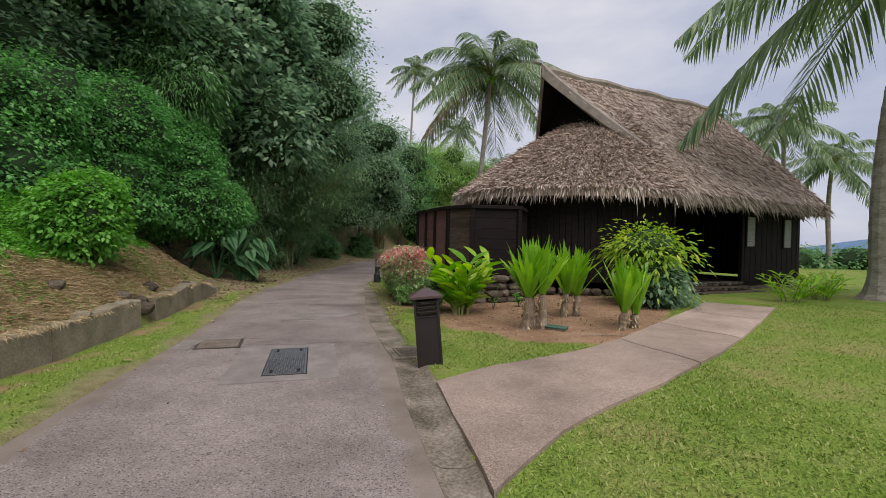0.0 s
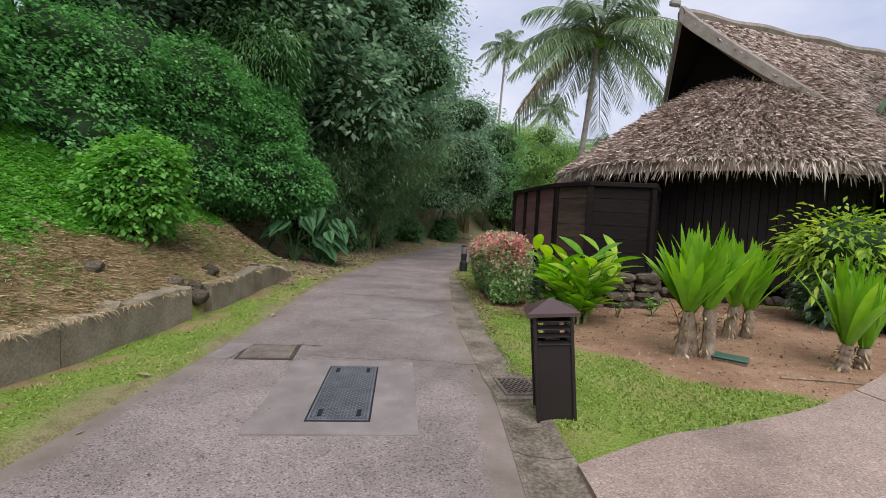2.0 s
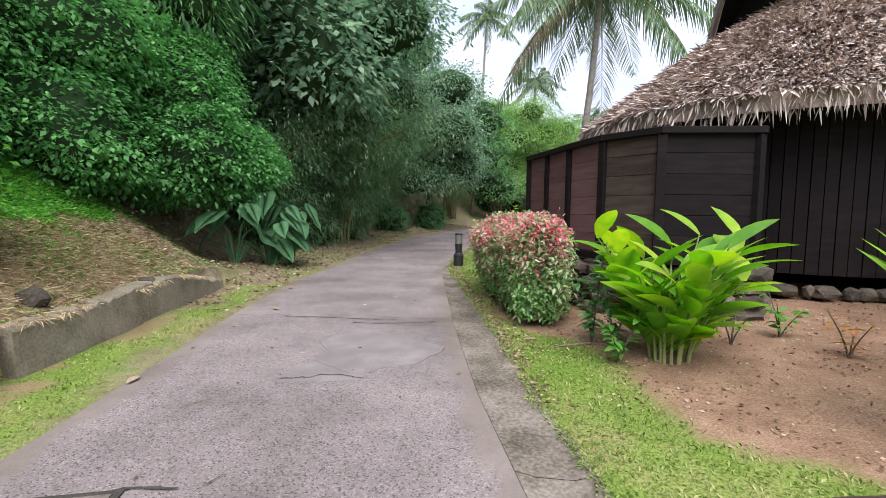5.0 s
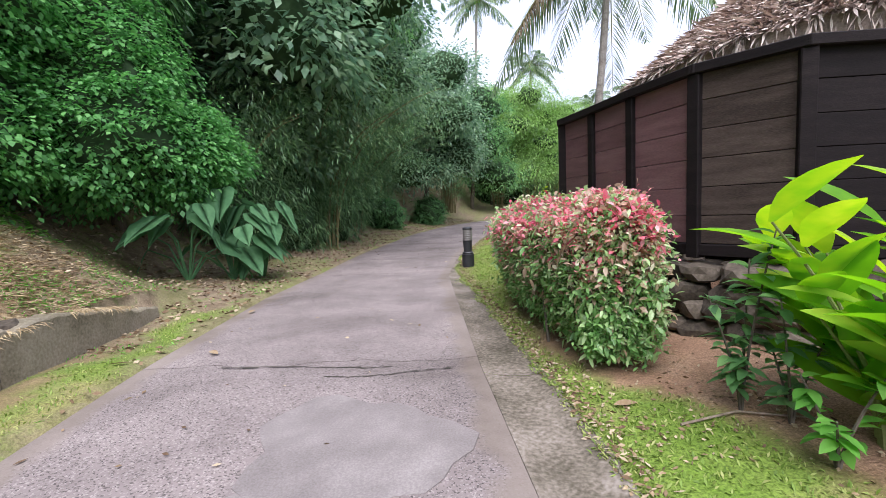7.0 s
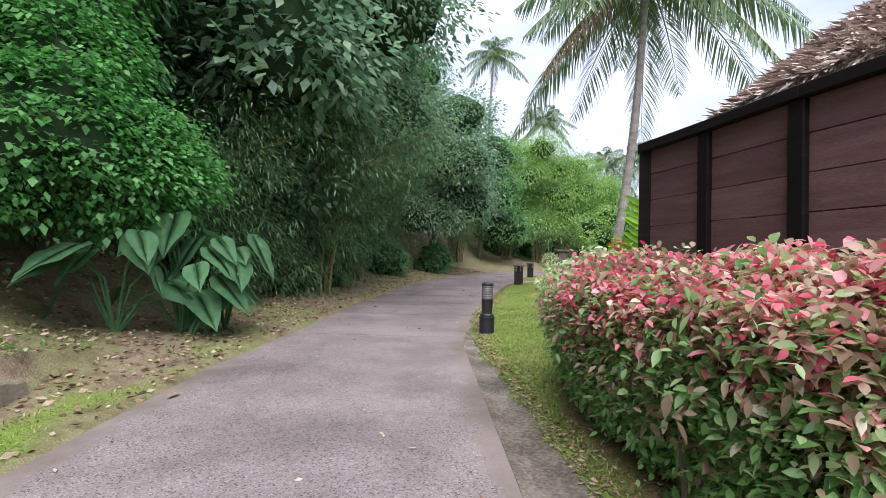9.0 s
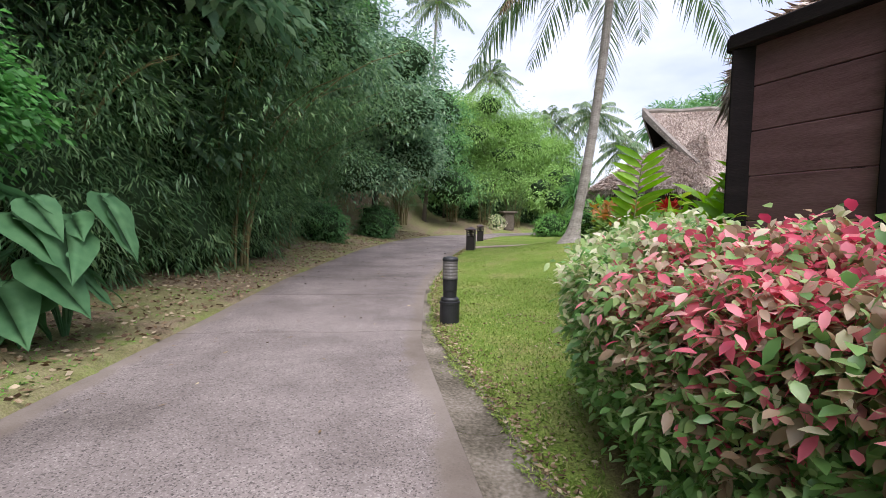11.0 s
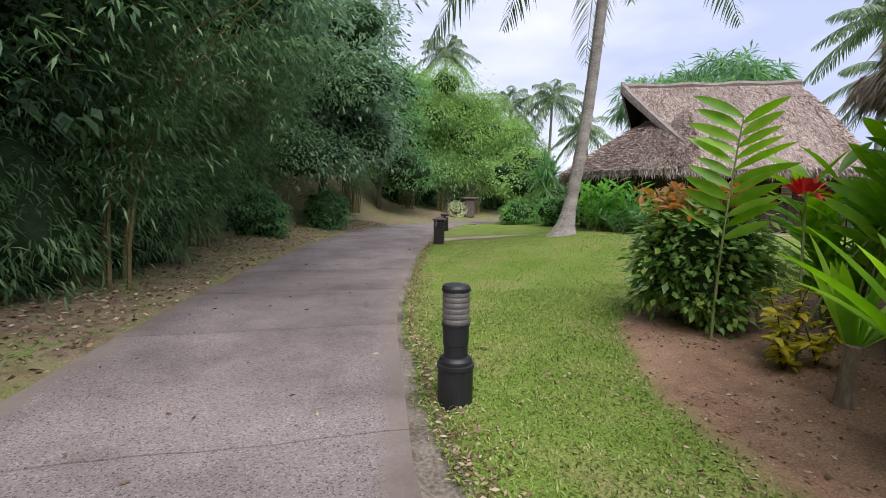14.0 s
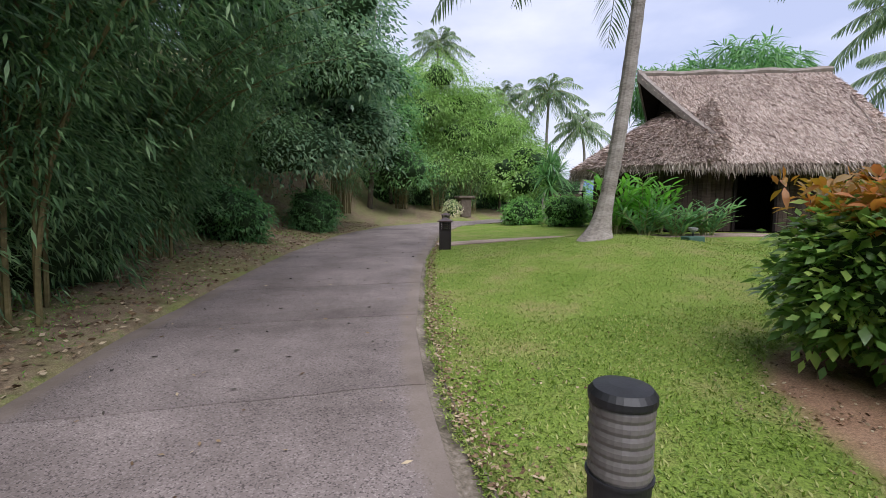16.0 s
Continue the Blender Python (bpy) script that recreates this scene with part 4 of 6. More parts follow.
        rim = [j for j in range(na)] + [i * (na + 1) + na for i in range(nr)] + [nr * (na + 1) + j for j in range(na, 0, -1)] + [i * (na + 1) for i in range(nr, 0, -1)]
        Fr = [(rim[k], rim[(k + 1) % len(rim)], n0 + rim[(k + 1) % len(rim)], n0 + rim[k]) for k in range(len(rim))]
        geos.append((np.concatenate([G, low]), Fq + [tuple(n0 + k for k in q[::-1]) for q in Fq] + Fr))
        n = 42000 if end == 0 else 14000
        t = np.sqrt(g.uniform(0.01, 1, n))
        a = g.uniform(-math.pi / 2, math.pi / 2, n)
        rr = 0.04 + 0.96 * t ** 0.94
        P = W(c0 + sg * np.cos(a) * reach * rr - sg * 0.5 * (1 - t) * (end == 0), np.sin(a) * (half * (ridge - (topz + (eave - topz) * t)) / rise - 0.10) * tuck(a, end), topz + (eave - topz) * t + 0.12 * np.sin(t * math.pi) + 0.02)
        D = u_ * (sg * np.cos(a) * reach)[:, None] + v_ * (np.sin(a) * half)[:, None] + np.array([0, 0, 1]) * (eave - topz)
        D = unit(D) + g.normal(0, 0.24, (n, 3)) + np.array([0, 0, 0.12])
        strips.append(straps(P, D, g.uniform(0.12, 0.28, n), g.uniform(0.016, 0.045, n), -0.05, 1, 0.5, gen=g))
        # eave ring of hanging leaves
        m = 1700 if end == 0 else 800
        a = g.uniform(-math.pi / 2, math.pi / 2, m)
        ring.append((W(c0 + sg * np.cos(a) * reach * g.uniform(0.94, 1.02, m), np.sin(a) * half * tuck(a, end) * g.uniform(0.94, 1.02, m), np.full(m, eave - 0.02) + g.uniform(-0.16, 0.04, m)), u_ * (sg * np.cos(a))[:, None] + v_ * np.sin(a)[:, None]))
    for sgn in (-1, 1):
        m = int(430 * length)
        uu = g.uniform(lead * 2.75 - 0.4, length + 0.1, m)
        ring.append((W(uu, sgn * half * g.uniform(0.94, 1.02, m), np.full(m, eave - 0.02) + g.uniform(-0.16, 0.04, m)), np.repeat((v_ * sgn)[None], m, 0)))
    part("roof", cat(geos), M_THATCH, H, "brown layered pandanus thatch")
    part("thatch_leaf", catn(strips), M_THATCH, H, kind="stuff")
    P = np.concatenate([r[0] for r in ring])
    D = np.concatenate([r[1] for r in ring]) * 0.45 + np.array([0, 0, -0.85]) + g.normal(0, 0.22, (len(P), 3))
    part("eave_fringe", straps(P, D, g.uniform(0.12, 0.34, len(P)) * (1 + 0.6 * (g.uniform(0, 1, len(P)) > 0.93)), g.uniform(0.014, 0.036, len(P)), 0.12, 2, 0.9, gen=g), M_FRINGE, H, "ragged dry thatch fringe along the eaves", kind="stuff")
    # ridge cap and barge boards
    us = np.linspace(-0.05, length + 0.05, 40)
    part("ridge_cap", tube(W(us, us * 0, ridge + 0.03 + 0.03 * np.sin(us * 3)), 0.13, 7), M_BARGE, H)
    for end in (0,):
        for sgn in (-1, 1):
            zz = np.linspace(ridge + 0.06, ridge - 2.75, 9)
            ue = verge(np.minimum(zz, ridge), end) + (-0.10 if end == 0 else 0.10)
            vv = sgn * half * (ridge - np.minimum(zz, ridge)) / rise
            c_ = W(ue, vv, zz - 0.10 * np.sin((ridge - zz) / rise * math.pi) + 0.10)
            wdt = np.linspace(0.26, 0.14, 9)[:, None]
            du = u_ * (0.16 if end == 0 else -0.16)
            V = np.concatenate([c_ + (0, 0, 0.06), c_ + (0, 0, 0.06) - np.array([0, 0, 1]) * wdt * 1.5, c_ + du + (0, 0, 0.06) - np.array([0, 0, 1]) * wdt * 1.5, c_ + du + (0, 0, 0.06)])
            Fb = [(r * 9 + i, ((r + 1) % 4) * 9 + i, ((r + 1) % 4) * 9 + i + 1, r * 9 + i + 1) for r in range(4) for i in range(8)]
            part("barge_board", (V, Fb + [(0, 9, 18, 27), (8, 35, 26, 17)]), M_BARGE, H, "weathered grey barge board")
        # dark gable infill set back under the prow
        ub = 1.05 if end == 0 else length - 1.05
        tri_ = [W(np.array(ub), np.array(0.0), np.array(ridge - 0.35)), W(np.array(ub), np.array(-1.55), np.array(ridge - 2.0)), W(np.array(ub), np.array(1.55), np.array(ridge - 2.0))]
        du = u_ * 0.05
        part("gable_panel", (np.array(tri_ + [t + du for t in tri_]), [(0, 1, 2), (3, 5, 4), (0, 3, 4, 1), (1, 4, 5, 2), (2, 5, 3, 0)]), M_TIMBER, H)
    # plank walls, following the rounded ends
    wr = half - 0.80
    cl, cr = lead * 2.75 - 0.35, length + 0.05
    outline = [(cl + (cr - cl) * t, -wr) for t in np.linspace(0, 1, int((cr - cl) / 0.14))]
    outline += [(cr + math.cos(a) * (half * 0.56 - 0.7), math.sin(a) * wr) for a in np.linspace(-math.pi / 2, math.pi / 2, 62)[1:]]
    outline += [(cr + (cl - cr) * t, wr) for t in np.linspace(0, 1, int((cr - cl) / 0.3))[1:]]
    outline += [(cl - math.cos(a) * (wr + 0.1), math.sin(a) * wr) for a in np.linspace(math.pi / 2, -math.pi / 2, 62)[1:]]
    z0, z1 = plinth, eave + 0.55
    for k, (p, q) in enumerate(zip(outline, outline[1:] + outline[:1])):
        mu, mv = (p[0] + q[0]) / 2, (p[1] + q[1]) / 2
        L = math.hypot(q[0] - p[0], q[1] - p[1])
        if L < 0.02:
            continue
        lo = z0
        if mv < -wr + 0.02 and door_u[0] < mu < door_u[1]:
            lo = z0 + 2.1
        c_ = W(np.array(mu), np.array(mv), np.array((lo + z1) / 2 - 0.12 * (mv != -wr)))
        a = math.atan2(q[1] - p[1], q[0] - p[0]) + ang
        pk = box(c_, (L - 0.012, 0.045 + 0.012 * (k % 2), z1 - lo - 0.24 * (mv != -wr)), a)
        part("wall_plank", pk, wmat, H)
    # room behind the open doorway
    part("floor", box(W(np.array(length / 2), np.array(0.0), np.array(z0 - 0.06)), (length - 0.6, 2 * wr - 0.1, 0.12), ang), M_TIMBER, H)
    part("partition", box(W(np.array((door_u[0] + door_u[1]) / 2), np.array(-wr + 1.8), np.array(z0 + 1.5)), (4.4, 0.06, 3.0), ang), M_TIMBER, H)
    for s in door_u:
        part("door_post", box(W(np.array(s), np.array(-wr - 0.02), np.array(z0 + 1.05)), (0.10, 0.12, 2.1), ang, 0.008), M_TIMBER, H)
    for wu in windows:
        win = part("window", box(W(np.array(wu), np.array(-wr - 0.035), np.array(z0 + 1.55)), (0.46, 0.05, 1.0), ang, 0.006), M_TIMBER, H)
        for j in range(12):
            part("louvre_slat", box(W(np.array(wu), np.array(-wr - 0.075), np.array(z0 + 1.13 + 0.076 * j)), (0.36, 0.012, 0.07), ang, 0, (radians(24), 0, 0)), M_WHITE, win)
    # stone plinth
    per = np.array(outline)
    seglen = np.r_[0, np.cumsum(np.linalg.norm(np.diff(per, axis=0), axis=1))]
    count = 0
    rest = []
    gz = base[2]
    for row in range(max(1, int((plinth - gz) / 0.17))):
        s = 0.0
        while s < seglen[-1]:
            w_ = g.uniform(0.16, 0.32)
            pu, pv = np.interp(s, seglen, per[:, 0]), np.interp(s, seglen, per[:, 1])
            p_ = W(np.array(pu), np.array(pv), np.array(gz + 0.07 + row * 0.165))
            st = rock(p_, (w_ * 0.55, w_ * 0.5, 0.10), g.integers(1, 900))
            if pv < 0.3 and count < 150 and pu < 6.0:
                part("stone", st, M_STONE, H)
                count += 1
            else:
                rest.append(st)
            s += w_
    part("plinth", cat(rest), M_STONE, H, "dry-laid grey stone plinth", kind="stuff")
    return H, W, wr


A1 = radians(26)
# wall planks of this hut have the eave shade in their timber colour
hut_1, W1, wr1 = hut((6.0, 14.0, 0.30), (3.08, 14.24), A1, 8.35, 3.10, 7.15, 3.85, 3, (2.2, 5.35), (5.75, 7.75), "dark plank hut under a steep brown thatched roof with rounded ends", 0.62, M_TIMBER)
# stone steps to the doorway
for k in range(3):
    w_ = 2.8 - 0.12 * k
    c_ = W1(np.array(3.7), np.array(-wr1 - 0.75 + 0.27 * k), np.array(0.30 + 0.055 + 0.11 * k))
    st = thing("step", (c_[0], c_[1], c_[2] - 0.05), "low grey stone step before the doorway", "step", "stone steps", "structure")
    g = np.random.default_rng(40 + k)
    for j in range(9):
        part("stone", rock(c_ + (W1(np.array(1.0), np.array(0.0), np.array(0.0)) - W1(np.array(0.0), np.array(0.0), np.array(0.0))) * ((j - 4) * w_ / 9), (0.165, 0.16, 0.065), int(g.integers(1, 99))), M_STONE, st)
    part("tread_slab", box(c_ + (0, 0, 0.045), (w_, 0.30, 0.04), A1, 0.01), M_STONE, st)
# floodlight on the gable tip
fl = thing("floodlight", tuple(W1(np.array(-0.1), np.array(0.0), np.array(7.2))), "small white floodlight on the roof gable tip", "lamp")
tip = W1(np.array(-0.12), np.array(0.0), np.array(7.30))
part("bracket", tube([tip, tip + (0, 0, 0.18)], 0.025, 8), M_WHITE, fl)
part("lamp_head", box(tip + (-0.12, -0.05, 0.10), (0.26, 0.16, 0.14), 0.4, 0.03), M_WHITE, fl)

hut_2, W2, wr2 = hut((10.0, 30.5, 0.42), (6.55, 32.5), radians(-12), 7.0, 2.95, 6.68, 3.6, 9, (2.4, 3.7), (5.2,), "dark plank hut with a pale brown thatched roof across the lawn", 0.66, M_PLANK)

# ---- curved screen fence on a dry-stone base ----
fence = thing("fence", (0.2, 11.6, 0.1), "curved dark reddish-brown board screen fence on dry-stone footing", "fence")
FP = [(2.15, 11.75), (1.82, 10.70), (0.71, 10.61), (0.14, 11.12), (-0.20, 11.86), (-0.47, 12.58), (-0.75, 13.25), (0.45, 13.9), (1.3, 14.3)]
FT, FB = 2.46, 0.86
g = np.random.default_rng(12)
for k, (x, y) in enumerate(FP):
    a = math.atan2(FP[min(k + 1, len(FP) - 1)][1] - FP[max(k - 1, 0)][1], FP[min(k + 1, len(FP) - 1)][0] - FP[max(k - 1, 0)][0])
    part("post", box((x, y, (FT + FB) / 2 - 0.04), (0.11, 0.12, FT - FB), a, 0.008), M_TIMBER, fence)
for (xa, ya), (xb, yb) in zip(FP[:-1], FP[1:]):
    a, L = math.atan2(yb - ya, xb - xa), math.hypot(xb - xa, yb - ya)
    mx_, my_ = (xa + xb) / 2, (ya + yb) / 2
    part("top_rail", box((mx_, my_, FT), (L + 0.09, 0.17, 0.085), a, 0.008), M_TIMBER, fence)
    part("bottom_rail", box((mx_, my_, FB + 0.03), (L + 0.02, 0.10, 0.10), a, 0.006), M_TIMBER, fence)
    for j in range(6):
        # panels nearest the hut take darker boards, so their shade is in the colour
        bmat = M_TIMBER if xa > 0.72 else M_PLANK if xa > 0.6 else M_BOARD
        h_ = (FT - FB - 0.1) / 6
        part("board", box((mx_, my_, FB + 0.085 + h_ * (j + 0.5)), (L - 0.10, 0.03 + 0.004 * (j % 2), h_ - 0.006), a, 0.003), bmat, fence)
foot = thing("wall_stone", (0.2, 11.6, 0.1), "dry-laid grey stone footing under the screen fence", "stone wall", kind="structure")
for (xa, ya), (xb, yb) in zip(FP[:-1], FP[1:]):
    L = math.hypot(xb - xa, yb - ya)
    for row in range(4):
        s = g.uniform(0, 0.1)
        while s < L:
            w_ = g.uniform(0.22, 0.46)
            t = min(s / L, 1)
            x, y = xa + (xb - xa) * t, ya + (yb - ya) * t
            part("stone", rock((x + g.normal(0, 0.02), y + g.normal(0, 0.02), hz(x, y) + 0.06 + row * 0.165), (w_ * 0.56, 0.19, 0.10), int(g.integers(1, 999))), M_STONE, foot)
            s += w_ * 0.95


# ---- lamps beside the lane ----
def square_bollard(x, y, z, a, h=0.97, label="brown metal square bollard lamp with a pyramid cap and louvres"):
    T = thing("bollard_lamp", (x, y, z), label, "bollard lamp", "bollard lamps")
    w_ = 0.31
    part("body", box((x, y, z + (h - 0.34) / 2), (w_ - 0.03, w_ - 0.03, h - 0.34), a, 0.006), M_LAMP, T)
    part("core", box((x, y, z + h - 0.23), (0.12, 0.12, 0.26), a), M_LENS, T, "pale inner lamp glass")
    for sx in (-1, 1):
        for sy in (-1, 1):
            c_ = rotz(np.array([[sx * (w_ / 2 - 0.012), sy * (w_ / 2 - 0.012), 0.0]]), a)[0]
            part("corner_post", box((x + c_[0], y + c_[1], z + (h - 0.10) / 2), (0.028, 0.028, h - 0.10), a, 0.004), M_LAMP, T)
    for f in range(4):
        af = a + f * math.pi / 2
        for j in range(4):
            c_ = rotz(np.array([[0, -(w_ / 2 - 0.022), 0.0]]), af)[0]
            part("louvre", box((x + c_[0], y + c_[1], z + h - 0.325 + 0.062 * j), (w_ - 0.05, 0.055, 0.010), af, 0.002, (radians(28), 0, 0)), M_LAMP, T)
    b_ = 0.205
    zc = z + h - 0.105
    V = [(-b_, -b_, 0), (b_, -b_, 0), (b_, b_, 0), (-b_, b_, 0), (-b_, -b_, 0.028), (b_, -b_, 0.028), (b_, b_, 0.028), (-b_, b_, 0.028), (0, 0, 0.125)]
    V = rotz(np.array(V), a) + (x, y, zc)
    part("cap", (V, [(3, 2, 1, 0), (0, 1, 5, 4), (1, 2, 6, 5), (2, 3, 7, 6), (3, 0, 4, 7), (4, 5, 8), (5, 6, 8), (6, 7, 8), (7, 4, 8)]), M_CAP, T)
    return T


square_bollard(-0.07, 5.62, -0.01, radians(5)).rotation_euler = (0, radians(-5.5), 0)
square_bollard(-1.80, 27.3, 0.26, radians(-10), 0.90, "dark brown square bollard lamp with a pale worn pyramid cap")
square_bollard(-1.10, 33.5, 0.34, radians(-5), 0.86, "dark brown square bollard lamp beside the lane bend")

rb = (-2.45, 16.40, 0.01)
RK, ZK = 1.06, 1.19


def grow(pr):
    return [(r * RK, z * ZK) for r, z in pr]


T = thing("bollard_lamp", rb, "black round bollard lamp with a ribbed grey lens", "bollard lamp", "bollard lamps")
part("base", lathe(grow([(0.122, -0.03), (0.122, 0.262), (0.129, 0.266), (0.129, 0.290), (0.114, 0.294), (0.114, 0.316), (0.098, 0.334), (0.085, 0.338)]), rb, 28), M_LAMPDK, T, smooth=False)
part("collar", lathe(grow([(0.083, 0.325), (0.083, 0.408), (0.088, 0.411), (0.093, 0.532), (0.100, 0.534), (0.100, 0.541)]), rb, 28), M_LAMPDK, T)
prof = []
for j in range(6):
    z = 0.54 + j * 0.0335
    prof += [(0.090, z), (0.094, z + 0.010), (0.094, z + 0.022), (0.090, z + 0.0325)]
part("lens", lathe(grow(prof), rb, 28), M_LENS, T, "ribbed frosted grey lens")
part("cap", lathe(grow([(0.097, 0.738), (0.099, 0.745), (0.099, 0.760), (0.085, 0.776), (0.04, 0.785), (0.01, 0.786)]), rb, 28), M_LAMPDK, T, "matte blue-grey cap")

sp = (4.3, 25.6, hz(4.3, 25.6))
T = thing("garden_spotlight", sp, "small garden spotlight on a dark green box in the lawn", "spotlight")
part("box", box((sp[0], sp[1], sp[2] + 0.07), (0.50, 0.30, 0.16), 0.2, 0.02), M_GREENBOX, T, "dark green box")
part("stem", tube([(sp[0], sp[1], sp[2] + 0.14), (sp[0], sp[1], sp[2] + 0.26)], 0.02, 8), M_LAMPDK, T)
part("lamp_head", lathe([(0.03, 0.24), (0.10, 0.30), (0.115, 0.36), (0.10, 0.365)], sp, 16), M_WHITE, T)
vb = (2.0, 7.5, hz(2.0, 7.5))
T = thing("valve_box", vb, "green plastic valve box half buried in bare soil", "valve box")
part("box", box((vb[0], vb[1], vb[2] - 0.01), (0.34, 0.23, 0.08), -0.5, 0.015), M_STONE, T)
part("lid", box((vb[0], vb[1], vb[2] + 0.042), (0.36, 0.25, 0.022), -0.5, 0.010), M_GREENBOX, T)


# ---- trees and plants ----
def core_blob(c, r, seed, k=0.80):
    """A rough inner mass that closes a crown; its dark colour carries the shade."""
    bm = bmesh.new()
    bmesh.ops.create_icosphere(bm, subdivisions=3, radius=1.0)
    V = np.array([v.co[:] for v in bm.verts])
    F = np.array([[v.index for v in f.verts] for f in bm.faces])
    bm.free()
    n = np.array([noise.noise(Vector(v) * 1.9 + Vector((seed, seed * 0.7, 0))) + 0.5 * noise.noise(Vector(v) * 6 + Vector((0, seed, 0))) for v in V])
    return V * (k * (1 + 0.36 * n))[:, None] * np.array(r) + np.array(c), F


def limb_tree(name, x, y, h, r, seed, leaf, lmat, label, lean=(0, 0), blobs=6, clumps=260, per=26, trunk_r=0.16, low=0.35, core=True, droop=0.25, spread=0.30):
    """A tree: tapered trunk, limbs, and a crown of several uneven masses of leaves."""
    g = np.random.default_rng(seed)
    z = hz(x, y)
    T = thing(name, (x, y, z), label, "tree")
    top = np.array([x + lean[0], y + lean[1], z + h * 0.72])
    pts = [np.array([x, y, z - 0.2]) + (top - np.array([x, y, z - 0.2])) * t + np.array([math.sin(t * 4 + seed), math.cos(t * 3 + seed), 0]) * 0.18 * t for t in np.linspace(0, 1, 7)]
    part("trunk", tube(pts, np.linspace(trunk_r * 1.25, trunk_r * 0.5, 7), 9), M_BARK, T, smooth=True)
    leaves, cores = [], []
    for b_ in range(blobs):
        a = 2.4 * b_ + seed
        zz = z + h * (low + (0.86 - low) * (b_ + 0.5) / blobs)
        wide = r * (0.62 if b_ < blobs - 1 else 0.25) * (1.0 - 0.25 * abs((b_ + 0.5) / blobs - 0.45))
        t = (zz - z) / h
        c_ = np.array([x + lean[0] * t + math.cos(a) * wide, y + lean[1] * t + math.sin(a) * wide, zz])
        rad = np.array([r * g.uniform(0.52, 0.7), r * g.uniform(0.52, 0.7), h * (0.9 - low) / blobs * g.uniform(0.95, 1.3) + 0.35])
        st = pts[min(6, 2 + b_ * 5 // blobs)]
        part("limb", tube([st, (st + c_) / 2 + (0, 0, 0.2), c_], [trunk_r * 0.5, trunk_r * 0.35, trunk_r * 0.12], 6), M_BARK, T)
        C, Nn = lumps(seed + b_, c_, rad, clumps, g, -0.75)
        leaves.append(clump_leaves(C, Nn, per, spread, leaf[0], leaf[1], g, droop))
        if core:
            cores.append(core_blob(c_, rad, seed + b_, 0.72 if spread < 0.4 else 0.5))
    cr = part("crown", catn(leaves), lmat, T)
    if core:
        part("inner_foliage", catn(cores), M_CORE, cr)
    return T


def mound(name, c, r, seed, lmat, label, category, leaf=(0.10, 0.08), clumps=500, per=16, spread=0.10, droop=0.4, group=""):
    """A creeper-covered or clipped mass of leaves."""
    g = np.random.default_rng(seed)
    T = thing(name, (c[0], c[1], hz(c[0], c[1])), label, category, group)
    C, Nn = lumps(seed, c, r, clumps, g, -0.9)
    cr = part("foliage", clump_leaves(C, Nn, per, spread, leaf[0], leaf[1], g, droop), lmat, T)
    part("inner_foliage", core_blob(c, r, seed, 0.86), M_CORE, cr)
    return T


